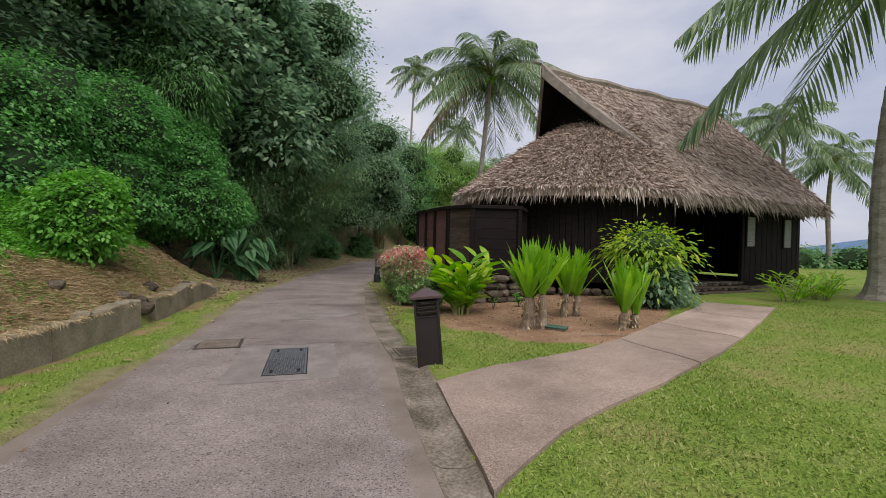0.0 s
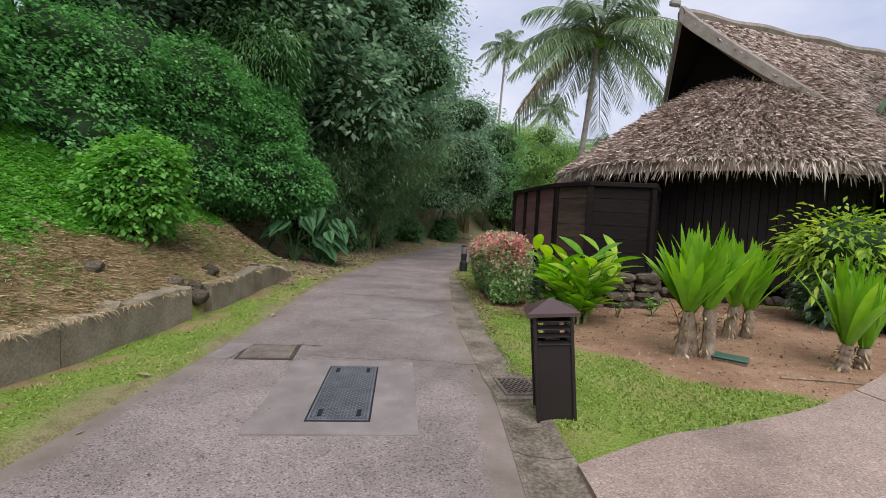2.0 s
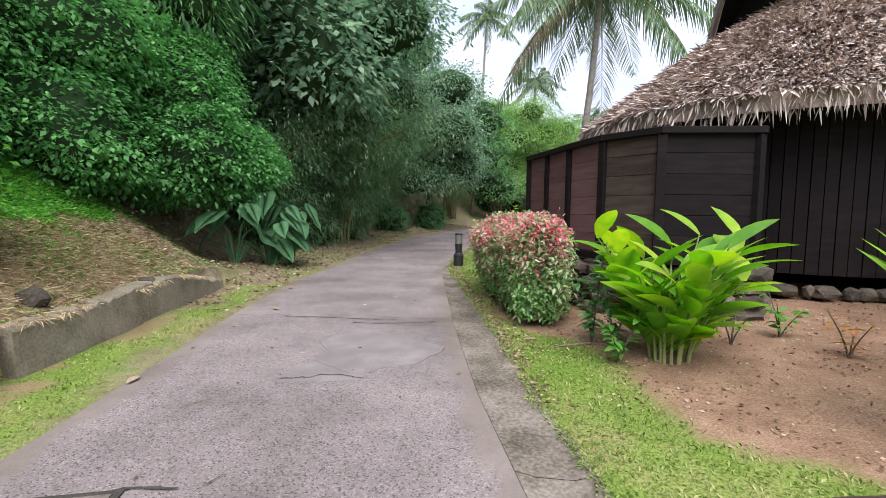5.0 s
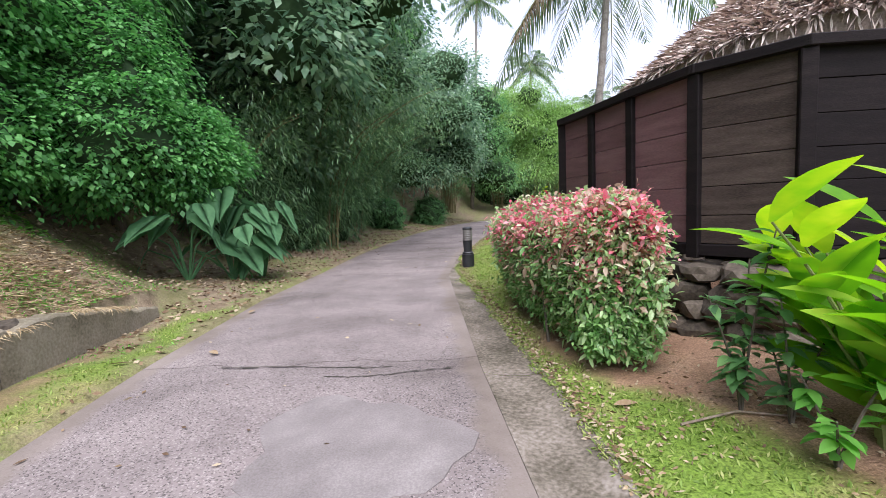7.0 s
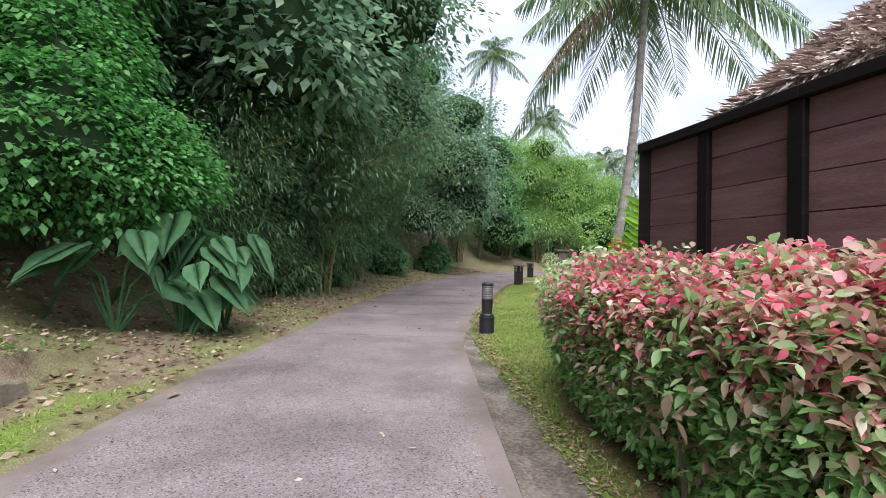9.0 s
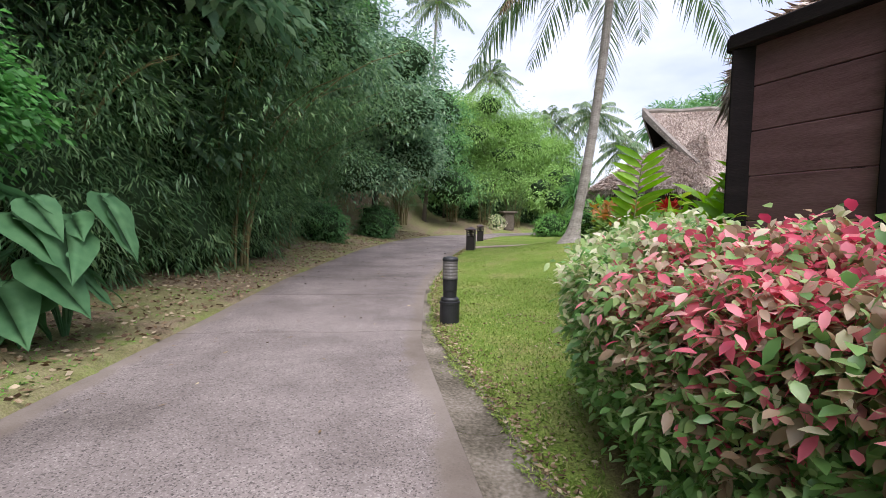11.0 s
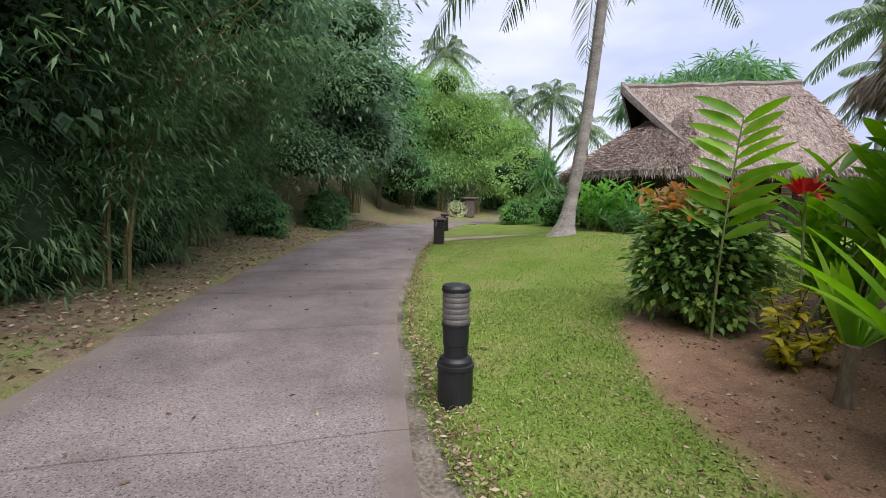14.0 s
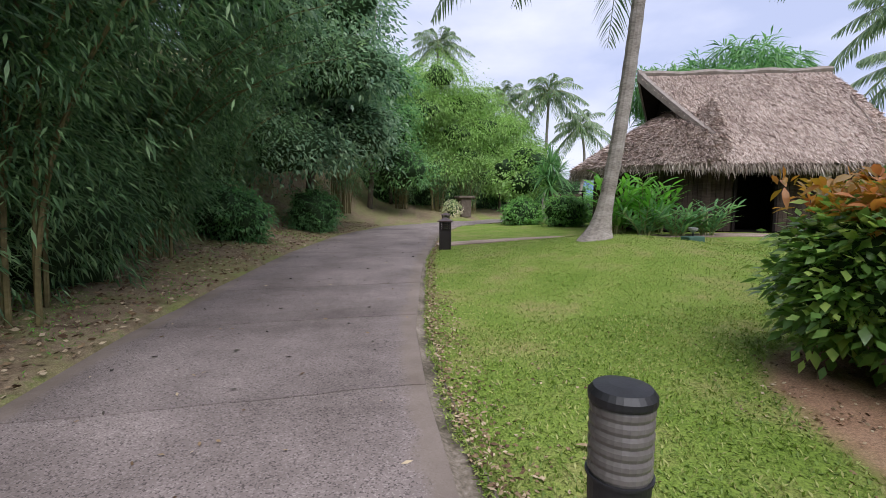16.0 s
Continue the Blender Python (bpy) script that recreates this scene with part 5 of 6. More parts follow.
def palm(x, y, z, top, fronds, flen, seed, trunk=(0.17, 0.12), leaflets=46, label="tall coconut palm with arching green fronds", mid=None, lw=0.055, name="palm_tree", hang=0.55, keep=None):
    """A coconut palm: curved ringed trunk, arching ribbed fronds, nuts."""
    g = np.random.default_rng(seed)
    T = thing(name, (x, y, z), label, "palm tree")
    p0, p2 = np.array([x, y, z - 0.15]), np.array(top, float)
    p1 = np.array(mid) if mid is not None else (p0 + p2) / 2 + g.normal(0, 0.3, 3)
    n = 46
    t = np.linspace(0, 1, n)[:, None]
    P = (1 - t) ** 2 * p0 + 2 * t * (1 - t) * (2 * p1 - (p0 + p2) / 2) + t ** 2 * p2
    R = np.interp(t[:, 0], [0, 0.025, 0.06, 0.12, 1], [trunk[0] * 2.9, trunk[0] * 2.0, trunk[0] * 1.35, trunk[0], trunk[1]])
    R = R * (1 + 0.05 * (np.arange(n) % 2))
    part("trunk", tube(P, R, 12), M_PALMBARK, T)
    for k in range(fronds):
        az = 2.39996 * k + g.uniform(-0.25, 0.25)
        el = math.radians(np.interp(k / max(fronds - 1, 1), [0, 0.35, 1], [78, 38, -28]) + g.uniform(-8, 8))
        L = flen * g.uniform(0.85, 1.1)
        if keep is not None and not keep(az):
            continue
        d = np.array([math.cos(az) * math.cos(el), math.sin(az) * math.cos(el), math.sin(el)])
        s = np.linspace(0, 1, 14)
        C = p2 + d * L * s[:, None] + np.array([0, 0, -1.0]) * (hang * L * s ** 2.1)[:, None]
        fr = part("frond", tube(C, np.linspace(0.035, 0.006, 14) * flen / 4, 5), M_RIB, T)
        u = np.repeat(np.linspace(0.14, 0.99, leaflets), 2)
        sg = np.tile([-1, 1], leaflets)
        B = np.stack([np.interp(u, s, C[:, i]) for i in range(3)], 1)
        tan = unit(np.stack([np.interp(u, s, np.gradient(C[:, i])) for i in range(3)], 1))
        side = unit(np.cross(tan, np.array([0, 0, 1.0]))) * sg[:, None]
        D = side * 0.8 + tan * 0.55 + np.array([0, 0, -0.28]) + g.normal(0, 0.09, (len(u), 3))
        ll = flen * 0.21 * np.sin(np.clip(u * 0.92 + 0.08, 0, 1) * math.pi) ** 0.55 * g.uniform(0.85, 1.1, len(u))
        dry = k == fronds - 1 and leaflets > 50
        part("leaflet", straps(B, D, ll, lw * flen / 4, 0.55, 3, 0.3, gen=g, widest=0.25), M_DRYFROND if dry else M_PALM, fr, kind="stuff")
    nuts = [rock(p2 + (0.24 * math.cos(a), 0.24 * math.sin(a), -0.28 - 0.1 * (i % 2)), (0.12, 0.12, 0.15), i + seed) for i, a in enumerate(np.linspace(0, 6.0, 7))]
    for nut in nuts:
        part("coconut", nut, M_LILY, T, smooth=True)
    return T


def bamboo(x, y, h, spread, seed, lmat, label, arch=(0, 0), culms=26, leaves=9000, leaf=(0.140, 0.024)):
    """A bamboo clump: many arching culms and sprays of narrow leaves."""
    g = np.random.default_rng(seed)
    z = hz(x, y)
    T = thing("bamboo_clump", (x, y, z), label, "bamboo")
    P, Nn = [], []
    for k in range(culms):
        a, q = g.uniform(0, 6.28), g.uniform(0, 0.55) ** 0.7
        b_ = np.array([x + math.cos(a) * q, y + math.sin(a) * q, hz(x, y) - 0.15])
        hh = h * g.uniform(0.55, 1.05)
        out = np.array([math.cos(a) * spread * g.uniform(0.3, 1) + arch[0] * g.uniform(0.3, 1.2), math.sin(a) * spread * g.uniform(0.3, 1) + arch[1] * g.uniform(0.3, 1.2), 0])
        t = np.linspace(0, 1, 10)[:, None]
        C = b_ + np.array([0, 0, hh]) * (t - 0.28 * t ** 3) + out * t ** 2.0
        part("culm", tube(C, np.linspace(0.032, 0.008, 10), 6), M_CULM, T)
        m = leaves // culms // 14
        u = g.uniform(0.24, 1.0, m)
        B = np.stack([np.interp(u, t[:, 0], C[:, i]) for i in range(3)], 1) + g.normal(0, 0.42, (m, 3)) * (0.5 + u[:, None])
        P.append(B)
        Nn.append(unit(out + g.normal(0, 0.5, (m, 3)) + np.array([0, 0, -0.5])))
    part("foliage", clump_leaves(np.concatenate(P), np.concatenate(Nn), 14, 0.18, leaf[0], leaf[1], g, 0.34, 0.4, flat=0.14), lmat, T)
    return T


def rosette(P0, n, L, W, seed, el=(35, 80), droop=0.35, segs=5, fold=0.14, neck=0.5, widest=0.4, az=(0, 6.283)):
    g = np.random.default_rng(seed)
    a = g.uniform(az[0], az[1], n)
    e = np.radians(g.uniform(el[0], el[1], n))
    D = np.stack([np.cos(a) * np.cos(e), np.sin(a) * np.cos(e), np.sin(e)], 1)
    P = np.array(P0) + D * 0.04 + np.stack([np.cos(a), np.sin(a), 0 * a], 1) * 0.03
    s = g.uniform(0.75, 1.1, n)
    return straps(P, D, L * s, W * g.uniform(0.8, 1.1, n), droop * np.cos(e) + 0.05, segs, 0.15, fold, widest, neck, gen=g)


def lily(x, y, stems, L, seed, label):
    """A giant spider lily: ringed stumps with upright strap leaves."""
    g = np.random.default_rng(seed)
    z = hz(x, y)
    T = thing("spider_lily", (x, y, z), label, "plant", "lily plants")
    for k, (dx, dy, h, n) in enumerate(stems):
        b_ = np.array([x + dx, y + dy, z - 0.05])
        zz = np.linspace(0, h, 9)
        C = b_ + np.stack([0.04 * np.sin(zz * 3 + k), 0.03 * np.cos(zz * 4 + k), zz], 1)
        part("stem", tube(C, np.array([1.35, 1.05, 1.12, 0.95, 1.05, 0.9, 1.0, 0.85, 0.75]) * 0.070, 10), M_STUMP, T, "scarred pale fibrous stump")
        fz = g.uniform(0.03, h * 0.95, 46)
        fa = g.uniform(0, 6.283, 46)
        fp = np.stack([b_[0] + 0.072 * np.cos(fa), b_[1] + 0.072 * np.sin(fa), b_[2] + fz], 1)
        part("dry_leaf_base", straps(fp, np.stack([np.cos(fa) * 0.4, np.sin(fa) * 0.4, g.uniform(-0.9, 0.9, 46)], 1), 0.075, 0.030, 0.3, 2, 0.4, gen=g), M_STRAWST, T, kind="stuff")
        part("foliage", rosette(C[-1] - (0, 0, 0.03), int(n * 1.3), L, 0.108, seed * 7 + k, (54, 89), 0.26, 6, 0.16, 0.75, 0.42), M_LILY, T)
    return T


def ginger(x, y, stalks, h, L, W, seed, lmat, label, category="plant", lean=0.45, name="ginger_plant", per=9, plane=None, to=None):
    """Leaning stalks with leaves in two ranks."""
    g = np.random.default_rng(seed)
    z = hz(x, y)
    T = thing(name, (x, y, z), label, category)
    lv = []
    for k in range(stalks):
        a = 2.4 * k + g.uniform(-0.3, 0.3)
        b_ = np.array([x + 0.16 * math.cos(a), y + 0.16 * math.sin(a), z - 0.03])
        hh = h * g.uniform(0.6, 1.05)
        out = np.array([math.cos(a), math.sin(a), 0]) * lean * hh * g.uniform(0.5, 1.1)
        if to is not None:
            out = np.array([to[0] * g.uniform(0.8, 1.2), to[1] * g.uniform(0.8, 1.2), 0])
        t = np.linspace(0, 1, 8)[:, None]
        C = b_ + np.array([0, 0, hh]) * t + out * t ** 1.7
        part("stalk", tube(C, np.linspace(0.016, 0.006, 8), 6), M_RIB, T)
        u = np.linspace(0.16 if plane is None else 0.48, 1.0, per)
        B = np.stack([np.interp(u, t[:, 0], C[:, i]) for i in range(3)], 1)
        tan = unit(np.stack([np.interp(u, t[:, 0], np.gradient(C[:, i])) for i in range(3)], 1))
        ax = unit(np.array([-math.sin(a + 0.6), math.cos(a + 0.6), 0.0])) if plane is None else np.array([math.cos(plane + 0.25 * k), math.sin(plane + 0.25 * k), 0.0])
        sg = np.where(np.arange(per) % 2 == 0, 1, -1)[:, None]
        D = tan * (0.75 if plane is None else 0.55) + ax * sg * (0.75 if plane is None else 0.85) + g.normal(0, 0.12 if plane is None else 0.05, (per, 3))
        lv.append(straps(B, D, L * g.uniform(0.75, 1.1, per), W * g.uniform(0.8, 1.1, per), 0.22 if plane is None else 0.10, 6, 0.25, 0.12, 0.4, 0.2, gen=g, turn=0.0 if plane is None else 1.05))
    part("foliage", catn(lv), lmat, T)
    return T


# hillside trees beside the lane
# some crowns get extra unseen height to cut the western sky over the lane
limb_tree("tree", -11.2, 13.2, 11.5, 3.0, 11, (0.20, 0.12), M_DKLEAF, "dense dark broad-leaved tree on the hillside", (0.6, 0.3), 7, 230, 16, low=0.22)
limb_tree("tree", -12.6, 8.5, 10.5, 3.4, 12, (0.22, 0.11), M_DKLEAF, "dense dark broad-leaved tree behind the creeper bank", (0.5, 0), 7, 200, 16, low=0.25)
limb_tree("tree", -14.0, 2.5, 8.5, 3.4, 13, (0.22, 0.11), M_DKLEAF, "dark broad-leaved tree high on the hillside", (0.5, 0), 6, 170, 15, low=0.2)
limb_tree("tree", -15.2, 12.0, 13.0, 3.8, 23, (0.24, 0.12), M_DKLEAF, "dark broad-leaved tree far up the hillside", (0.4, 0), 6, 150, 15, low=0.15)
limb_tree("tree", -9.2, 17.4, 12.5, 3.2, 14, (0.26, 0.15), M_DKLEAF, "tall dark tree with broad dull leaves over the lane edge", (0.9, 0), 8, 240, 16, low=0.16)
limb_tree("tree", -8.5, 21.5, 13.8, 3.3, 15, (0.20, 0.09), M_DKLEAF, "tall dark leafy tree leaning over the lane", (1.8, 0.2), 8, 220, 17, low=0.2)
limb_tree("tree", -10.5, 26.0, 13.5, 3.6, 16, (0.20, 0.09), M_MIDLEAF, "tall green tree above the bamboo", (1.2, 0), 8, 200, 17, low=0.22)
limb_tree("tree", -6.9, 34.5, 11.0, 3.3, 17, (0.22, 0.09), M_DKLEAF, "dark green mango-like tree beside the lane", (0.8, 0), 7, 230, 16, low=0.25)
limb_tree("tree", -10.5, 41.0, 12.0, 4.0, 18, (0.24, 0.10), M_DKLEAF, "dark tree behind the lane bend", (1.0, 0), 6, 170, 15, low=0.15)
limb_tree("tree", -5.0, 47.0, 11.0, 3.8, 19, (0.24, 0.10), M_MIDLEAF, "green tree at the far bend of the lane", (0.5, 0), 6, 170, 15, low=0.2)
limb_tree("tree", -12.8, 18.0, 17.0, 4.2, 20, (0.24, 0.12), M_DKLEAF, "tall dark tree up the hillside", (0.8, 0), 7, 170, 15, low=0.3)
limb_tree("tree", -13.5, 31.0, 15.0, 4.2, 21, (0.24, 0.12), M_DKLEAF, "tall dark tree up the hillside", (0.8, 0), 7, 150, 15, low=0.2)
limb_tree("tree", -8.9, 14.3, 7.6, 1.7, 22, (0.22, 0.045), M_MIDLEAF, "slender mango tree with narrow bright green leaves", (-0.3, 0.3), 5, 220, 14, 0.10, low=0.55, droop=0.6)
# far bright grove
for k, (x, y, h, s) in enumerate([(0.2, 55, 13.6, 3.0), (3.6, 56.5, 12.2, 3.0), (7.4, 60, 10.6, 3.0), (-3.6, 56, 14.0, 3.0)]):
    limb_tree("tree", x, y, h, s * 1.15, 30 + k, (0.26, 0.065), M_BRIGHT, "light green feathery grove tree beyond the lane bend", (0, 0), 9, 230, 16, 0.12, low=0.22, spread=0.55, droop=0.5)
# bamboo along the lane
bamboo(-7.6, 20.3, 8.2, 2.2, 51, M_BAMBOO, "dense drooping bamboo clump over leaf litter", (1.7, -0.4), 16, 26000)
bamboo(-8.2, 24.5, 8.5, 2.2, 52, M_BAMBOO, "dense drooping bamboo clump beside the lane", (1.7, 0.2), 16, 22000)
bamboo(-8.6, 16.8, 6.0, 1.5, 53, M_BAMBOO, "low leafy bamboo clump at the lane edge", (0.5, 0.2), 12, 15000)
bamboo(-8.9, 31.0, 7.5, 2.0, 54, M_BAMBOO, "bamboo clump with bare yellowish culms", (1.6, 0), 30, 15000)
for k, (x, y) in enumerate([(-2.6, 51.5), (0.4, 52.5), (3.2, 54.0)]):
    bamboo(x, y, 6.5, 1.5, 56 + k, M_BAMBOO, "bare-stemmed bamboo clump in the shade of the grove", (0.3, -0.5), 22, 5000)
bamboo(-6.2, 41.0, 8.0, 2.0, 55, M_BAMBOO, "bamboo clump with bare yellowish culms by the bend", (1.2, 0), 34, 9000)
# creeper-covered bank
VL = "creeper-smothered shrubs forming a bright green leafy bank"
for k, (x, y, z, r) in enumerate([(-8.6, 11.3, 2.75, (1.25, 1.3, 1.25)), (-9.1, 9.0, 2.95, (1.5, 1.5, 1.3)), (-9.6, 6.5, 3.3, (1.7, 1.6, 1.3)), (-9.4, 3.9, 3.0, (1.9, 1.8, 1.2)), (-7.8, 13.2, 2.85, (1.1, 1.1, 1.25)), (-7.3, 14.2, 2.55, (0.75, 0.8, 0.8)), (-9.2, 12.2, 4.0, (1.3, 1.4, 1.2)), (-8.0, 1.2, 2.6, (1.6, 1.6, 1.0)), (-8.0, 13.5, 4.0, (0.95, 0.95, 1.15)), (-8.6, 11.6, 4.4, (1.2, 1.3, 1.25)), (-9.3, 9.4, 4.3, (1.5, 1.5, 1.2)), (-10.2, 6.6, 4.4, (1.6, 1.6, 1.1)), (-11.2, 4.4, 4.7, (1.7, 1.8, 1.3))]):
    mound("creeper_mound", (x, y, z), r, 60 + k, M_VINE, VL, "creeper", (0.080, 0.064), 620, 26, 0.15, group="creeper bank")
mound("bush", (-6.40, 7.75, 1.90), (0.60, 0.62, 0.76), 75, M_WEED, "round bright green creeper-covered bush on the bank", "bush", (0.078, 0.062), 520, 22, 0.09)
# clipped round shrubs across the lane
SL = "rounded dark green clipped shrub at the lane edge"
for k, (x, y, r, h) in enumerate([(-7.7, 28.0, 0.92, 0.90), (-6.4, 33.3, 0.98, 1.0)]):
    mound("shrub", (x, y, hz(x, y) + h * 0.72), (r, r, h), 80 + k, M_SHRUB, SL, "shrub", (0.10, 0.045), 420, 16, 0.09, group="clipped shrubs")
for k, (x, y, r, h) in enumerate([(3.6, 38.5, 1.05, 0.80), (4.75, 35.2, 0.98, 0.82), (6.6, 38.5, 1.1, 0.8)]):
    mound("shrub", (x, y, hz(x, y) + h * 0.75), (r, r, h), 84 + k, M_CLIP, "rounded green clipped shrub on the far lawn", "shrub", (0.11, 0.06), 380, 14, 0.09, group="clipped shrubs")

# palms
palm(1.10, 24.2, hz(1.1, 24.2), (2.25, 24.5, 11.0), 34, 4.9, 91, (0.15, 0.11), 66, lw=0.048, hang=0.60, mid=(1.80, 24.25, 5.2))
palm(11.25, 11.3, hz(11.0, 11.3), (11.5, 10.5, 9.5), 24, 6.0, 92, (0.27, 0.20), 64, "large coconut palm with drooping fronds beside the hut", mid=(10.95, 11.0, 4.6))
for k, (x, y, t, fl_) in enumerate([(-5.0, 60, (-4.7, 60, 25.0), 4.0), (1.4, 61, (1.2, 61, 17.4), 3.8), (12.0, 60, (12.0, 59, 12.6), 4.2), (8.6, 62, (8.2, 62, 12.6), 4.0), (23.0, 30.5, (22.6, 30.2, 10.3), 4.0), (28.5, 33.0, (28.0, 32.5, 8.3), 4.0), (20.0, 33.6, (19.7, 33.4, 10.6), 3.2), (23.5, 36, (23.8, 36, 9.0), 3.6), (16, 62, (16.5, 62, 10), 4.0)]):
    palm(x, y, 0.0, t, 24, fl_, 100 + k, (0.16, 0.12), 36, "distant coconut palm against the cloudy sky", lw=0.085)

# lilies and ginger in the soil bed by the first hut
lily(1.55, 7.50, [(-0.08, 0, 0.60, 26), (0.18, 0.05, 0.64, 26), (0.05, 0.16, 0.56, 18)], 1.06, 121, "clump of bright green spider lilies on scarred stumps")
lily(2.40, 8.60, [(0, 0, 0.50, 28), (0.25, 0.12, 0.45, 22)], 1.08, 122, "bright green spider lily on a pale stump")
lily(3.08, 7.42, [(0, 0, 0.34, 26), (0.22, 0.12, 0.30, 22)], 1.0, 123, "bright green spider lily leaning over the path")
ginger(0.42, 9.15, 24, 1.12, 0.60, 0.185, 131, M_GINGER, "yellow-green shell ginger clump with broad glossy leaves", lean=0.48, per=7)
mound("shrub", (4.6, 10.0, 1.55), (0.62, 0.6, 0.48), 141, M_YELLOW, "yellow-green leafy shrub beside the doorway", "shrub", (0.17, 0.055), 150, 12, 0.20)
mound("shrub", (4.75, 9.9, 0.75), (0.65, 0.6, 0.50), 142, M_DKLEAF, "dark low shrub under the yellow-green shrub", "shrub", (0.14, 0.07), 220, 12, 0.10)
for k, (x, y) in enumerate([(8.1, 10.3), (9.3, 10.9), (9.9, 11.9)]):
    ginger(x, y, 14, 0.62, 0.36, 0.05, 150 + k, M_LILY if k < 2 else M_YELLOW, "low bright green fern-like bed plant beside the path", lean=0.8, name="bed_plant", per=9)


# long hedge before the fence
H_Y = [10.2, 10.6, 12.2, 13.2, 13.75]
H_L = [-0.95, -1.12, -1.55, -1.58, -1.45]
H_R = [-0.50, -0.42, -0.50, -0.85, -0.90]


def hedge_skin(n, gen, top):
    y = gen.uniform(10.2, 13.75, n)
    lx, rx = np.interp(y, H_Y, H_L), np.interp(y, H_Y, H_R)
    u = gen.uniform(0, 1, n)
    if top:
        x, z, N_ = lx + (rx - lx) * u, 1.20 + 0.08 * wob(lx + u, y, 3) - 0.20 * (2 * u - 1) ** 4, np.tile([0, 0, 1.0], (n, 1))
    else:
        side = gen.uniform(0, 1, n)
        x = np.where(side < 0.72, lx, rx) + gen.normal(0, 0.05, n)
        z = 0.20 + 0.94 * u
        x = np.where(side < 0.72, x + 0.24 * (1 - u) ** 2, x)
        N_ = np.stack([np.where(side < 0.72, -1.0, 1.0), 0 * x - 0.3, 0.5 + 0 * x], 1)
        endf = side > 0.86
        e = gen.uniform(0, 1, n)
        y = np.where(endf, np.where(e < 0.6, 10.17, 13.78), y)
        xe = np.where(e < 0.6, -0.95 + 0.45 * gen.uniform(0, 1, n), -1.45 + 0.55 * gen.uniform(0, 1, n))
        x = np.where(endf, xe, x)
        N_[endf] = np.stack([0 * x, np.where(e < 0.6, -1.0, 1.0), 0.5 + 0 * x], 1)[endf]
    return np.stack([x, y, z + height(x, y) * 0.6], 1), N_


g = np.random.default_rng(200)
hedge = thing("hedge", (-1.0, 12.3, 0.1), "dense hedge with pink-red tops, bronze sides and cream variegation", "hedge")
Ct, Nt = hedge_skin(2300, g, True)
Cs, Ns = hedge_skin(3600, g, False)
C, Nn = np.concatenate([Ct, Cs]), np.concatenate([Nt, Ns])
per = 20
P = np.repeat(C, per, 0) + g.normal(0, 0.055, (len(C) * per, 3))
D = np.repeat(Nn, per, 0) * 0.35 + sphere_dirs(len(P), g) * 0.85 + np.array([0, 0, 0.05])
hgt = P[:, 2] + np.repeat(g.normal(0, 0.14, len(C)), per) + 0.10 * wob(P[:, 0], P[:, 1], 2.5)
far_ = P[:, 1] + g.normal(0, 0.22, len(P)) > 12.55
dice = np.clip(np.repeat(g.uniform(0, 1, len(C)), per) + g.normal(0, 0.10, len(P)), 0, 1)
kind_ = np.full(len(P), 3)
up = smooth(0.85, 1.28, hgt)
kind_[~far_ & (dice < 0.44 * up)] = 0
kind_[~far_ & (dice >= 0.44 * up) & (dice < 0.44 * up + 0.30 * smooth(0.25, 0.85, hgt))] = 1
kind_[~far_ & (dice > 0.90) & (hgt > 0.7)] = 2
kind_[far_ & (g.uniform(0, 1, len(P)) < 0.008)] = 0
kind_[far_ & (dice > 1 - 0.75 * smooth(0.55, 1.15, hgt))] = 2
s_ = g.uniform(0.65, 1.25, len(P))
for k, (nm, mm) in enumerate((("red_leaf", M_HEDGER), ("bronze_leaf", M_HEDGEB), ("cream_leaf", M_HEDGEW), ("green_leaf", M_HEDGEG))):
    q = kind_ == k
    part(nm, straps(P[q], D[q], 0.062 * s_[q], 0.032 * s_[q], 0.28, 3, 0.5, 0.10, gen=g), mm, hedge, kind="stuff")
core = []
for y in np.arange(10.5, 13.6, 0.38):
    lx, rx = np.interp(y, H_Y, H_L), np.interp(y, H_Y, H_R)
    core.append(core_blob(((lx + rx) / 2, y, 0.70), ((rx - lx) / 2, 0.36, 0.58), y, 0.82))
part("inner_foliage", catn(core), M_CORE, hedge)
for x, y in zip(g.uniform(-1.3, -0.5, 26), g.uniform(10.4, 13.6, 26)):
    part("stem", tube([(x, y, hz(x, y) - 0.05), (x + g.normal(0, 0.08), y, 0.6)], [0.016, 0.010], 5), M_BARK, hedge)

for k, (x, y, h) in enumerate([(-1.05, 13.35, 0.34), (-0.85, 13.15, 0.22), (-1.2, 12.7, 0.16), (-0.7, 12.0, 0.15), (-0.8, 11.3, 0.13), (-0.75, 10.7, 0.15), (-1.0, 11.7, 0.12)]):
    z = 1.24
    pts = np.array([(x, y, z - 0.25), (x + 0.02, y, z + h * 0.5), (x + 0.04, y + 0.02, z + h)])
    part("shoot", tube(pts, [0.006, 0.005, 0.003], 5), M_BARK, hedge)
    u = np.repeat(np.linspace(0.45, 1.0, 6), 5)
    B = np.stack([np.interp(u, [0, 0.6, 1], pts[:, i]) for i in range(3)], 1)
    a = g.uniform(0, 6.283, len(u))
    part("shoot_leaf", straps(B, np.stack([np.cos(a), np.sin(a), g.uniform(0.1, 0.9, len(u))], 1), 0.085, 0.038, 0.3, 3, 0.3, 0.1, gen=g), M_YELLOW if k < 3 else M_HEDGEB, hedge, kind="stuff")

# bed past the hedge
mound("shrub", (0.52, 18.05, 0.98), (0.62, 0.62, 0.64), 211, M_GLOSSY, "glossy dark green shrub with orange young leaves on top", "shrub", (0.115, 0.056), 470, 13, 0.08, 0.12)
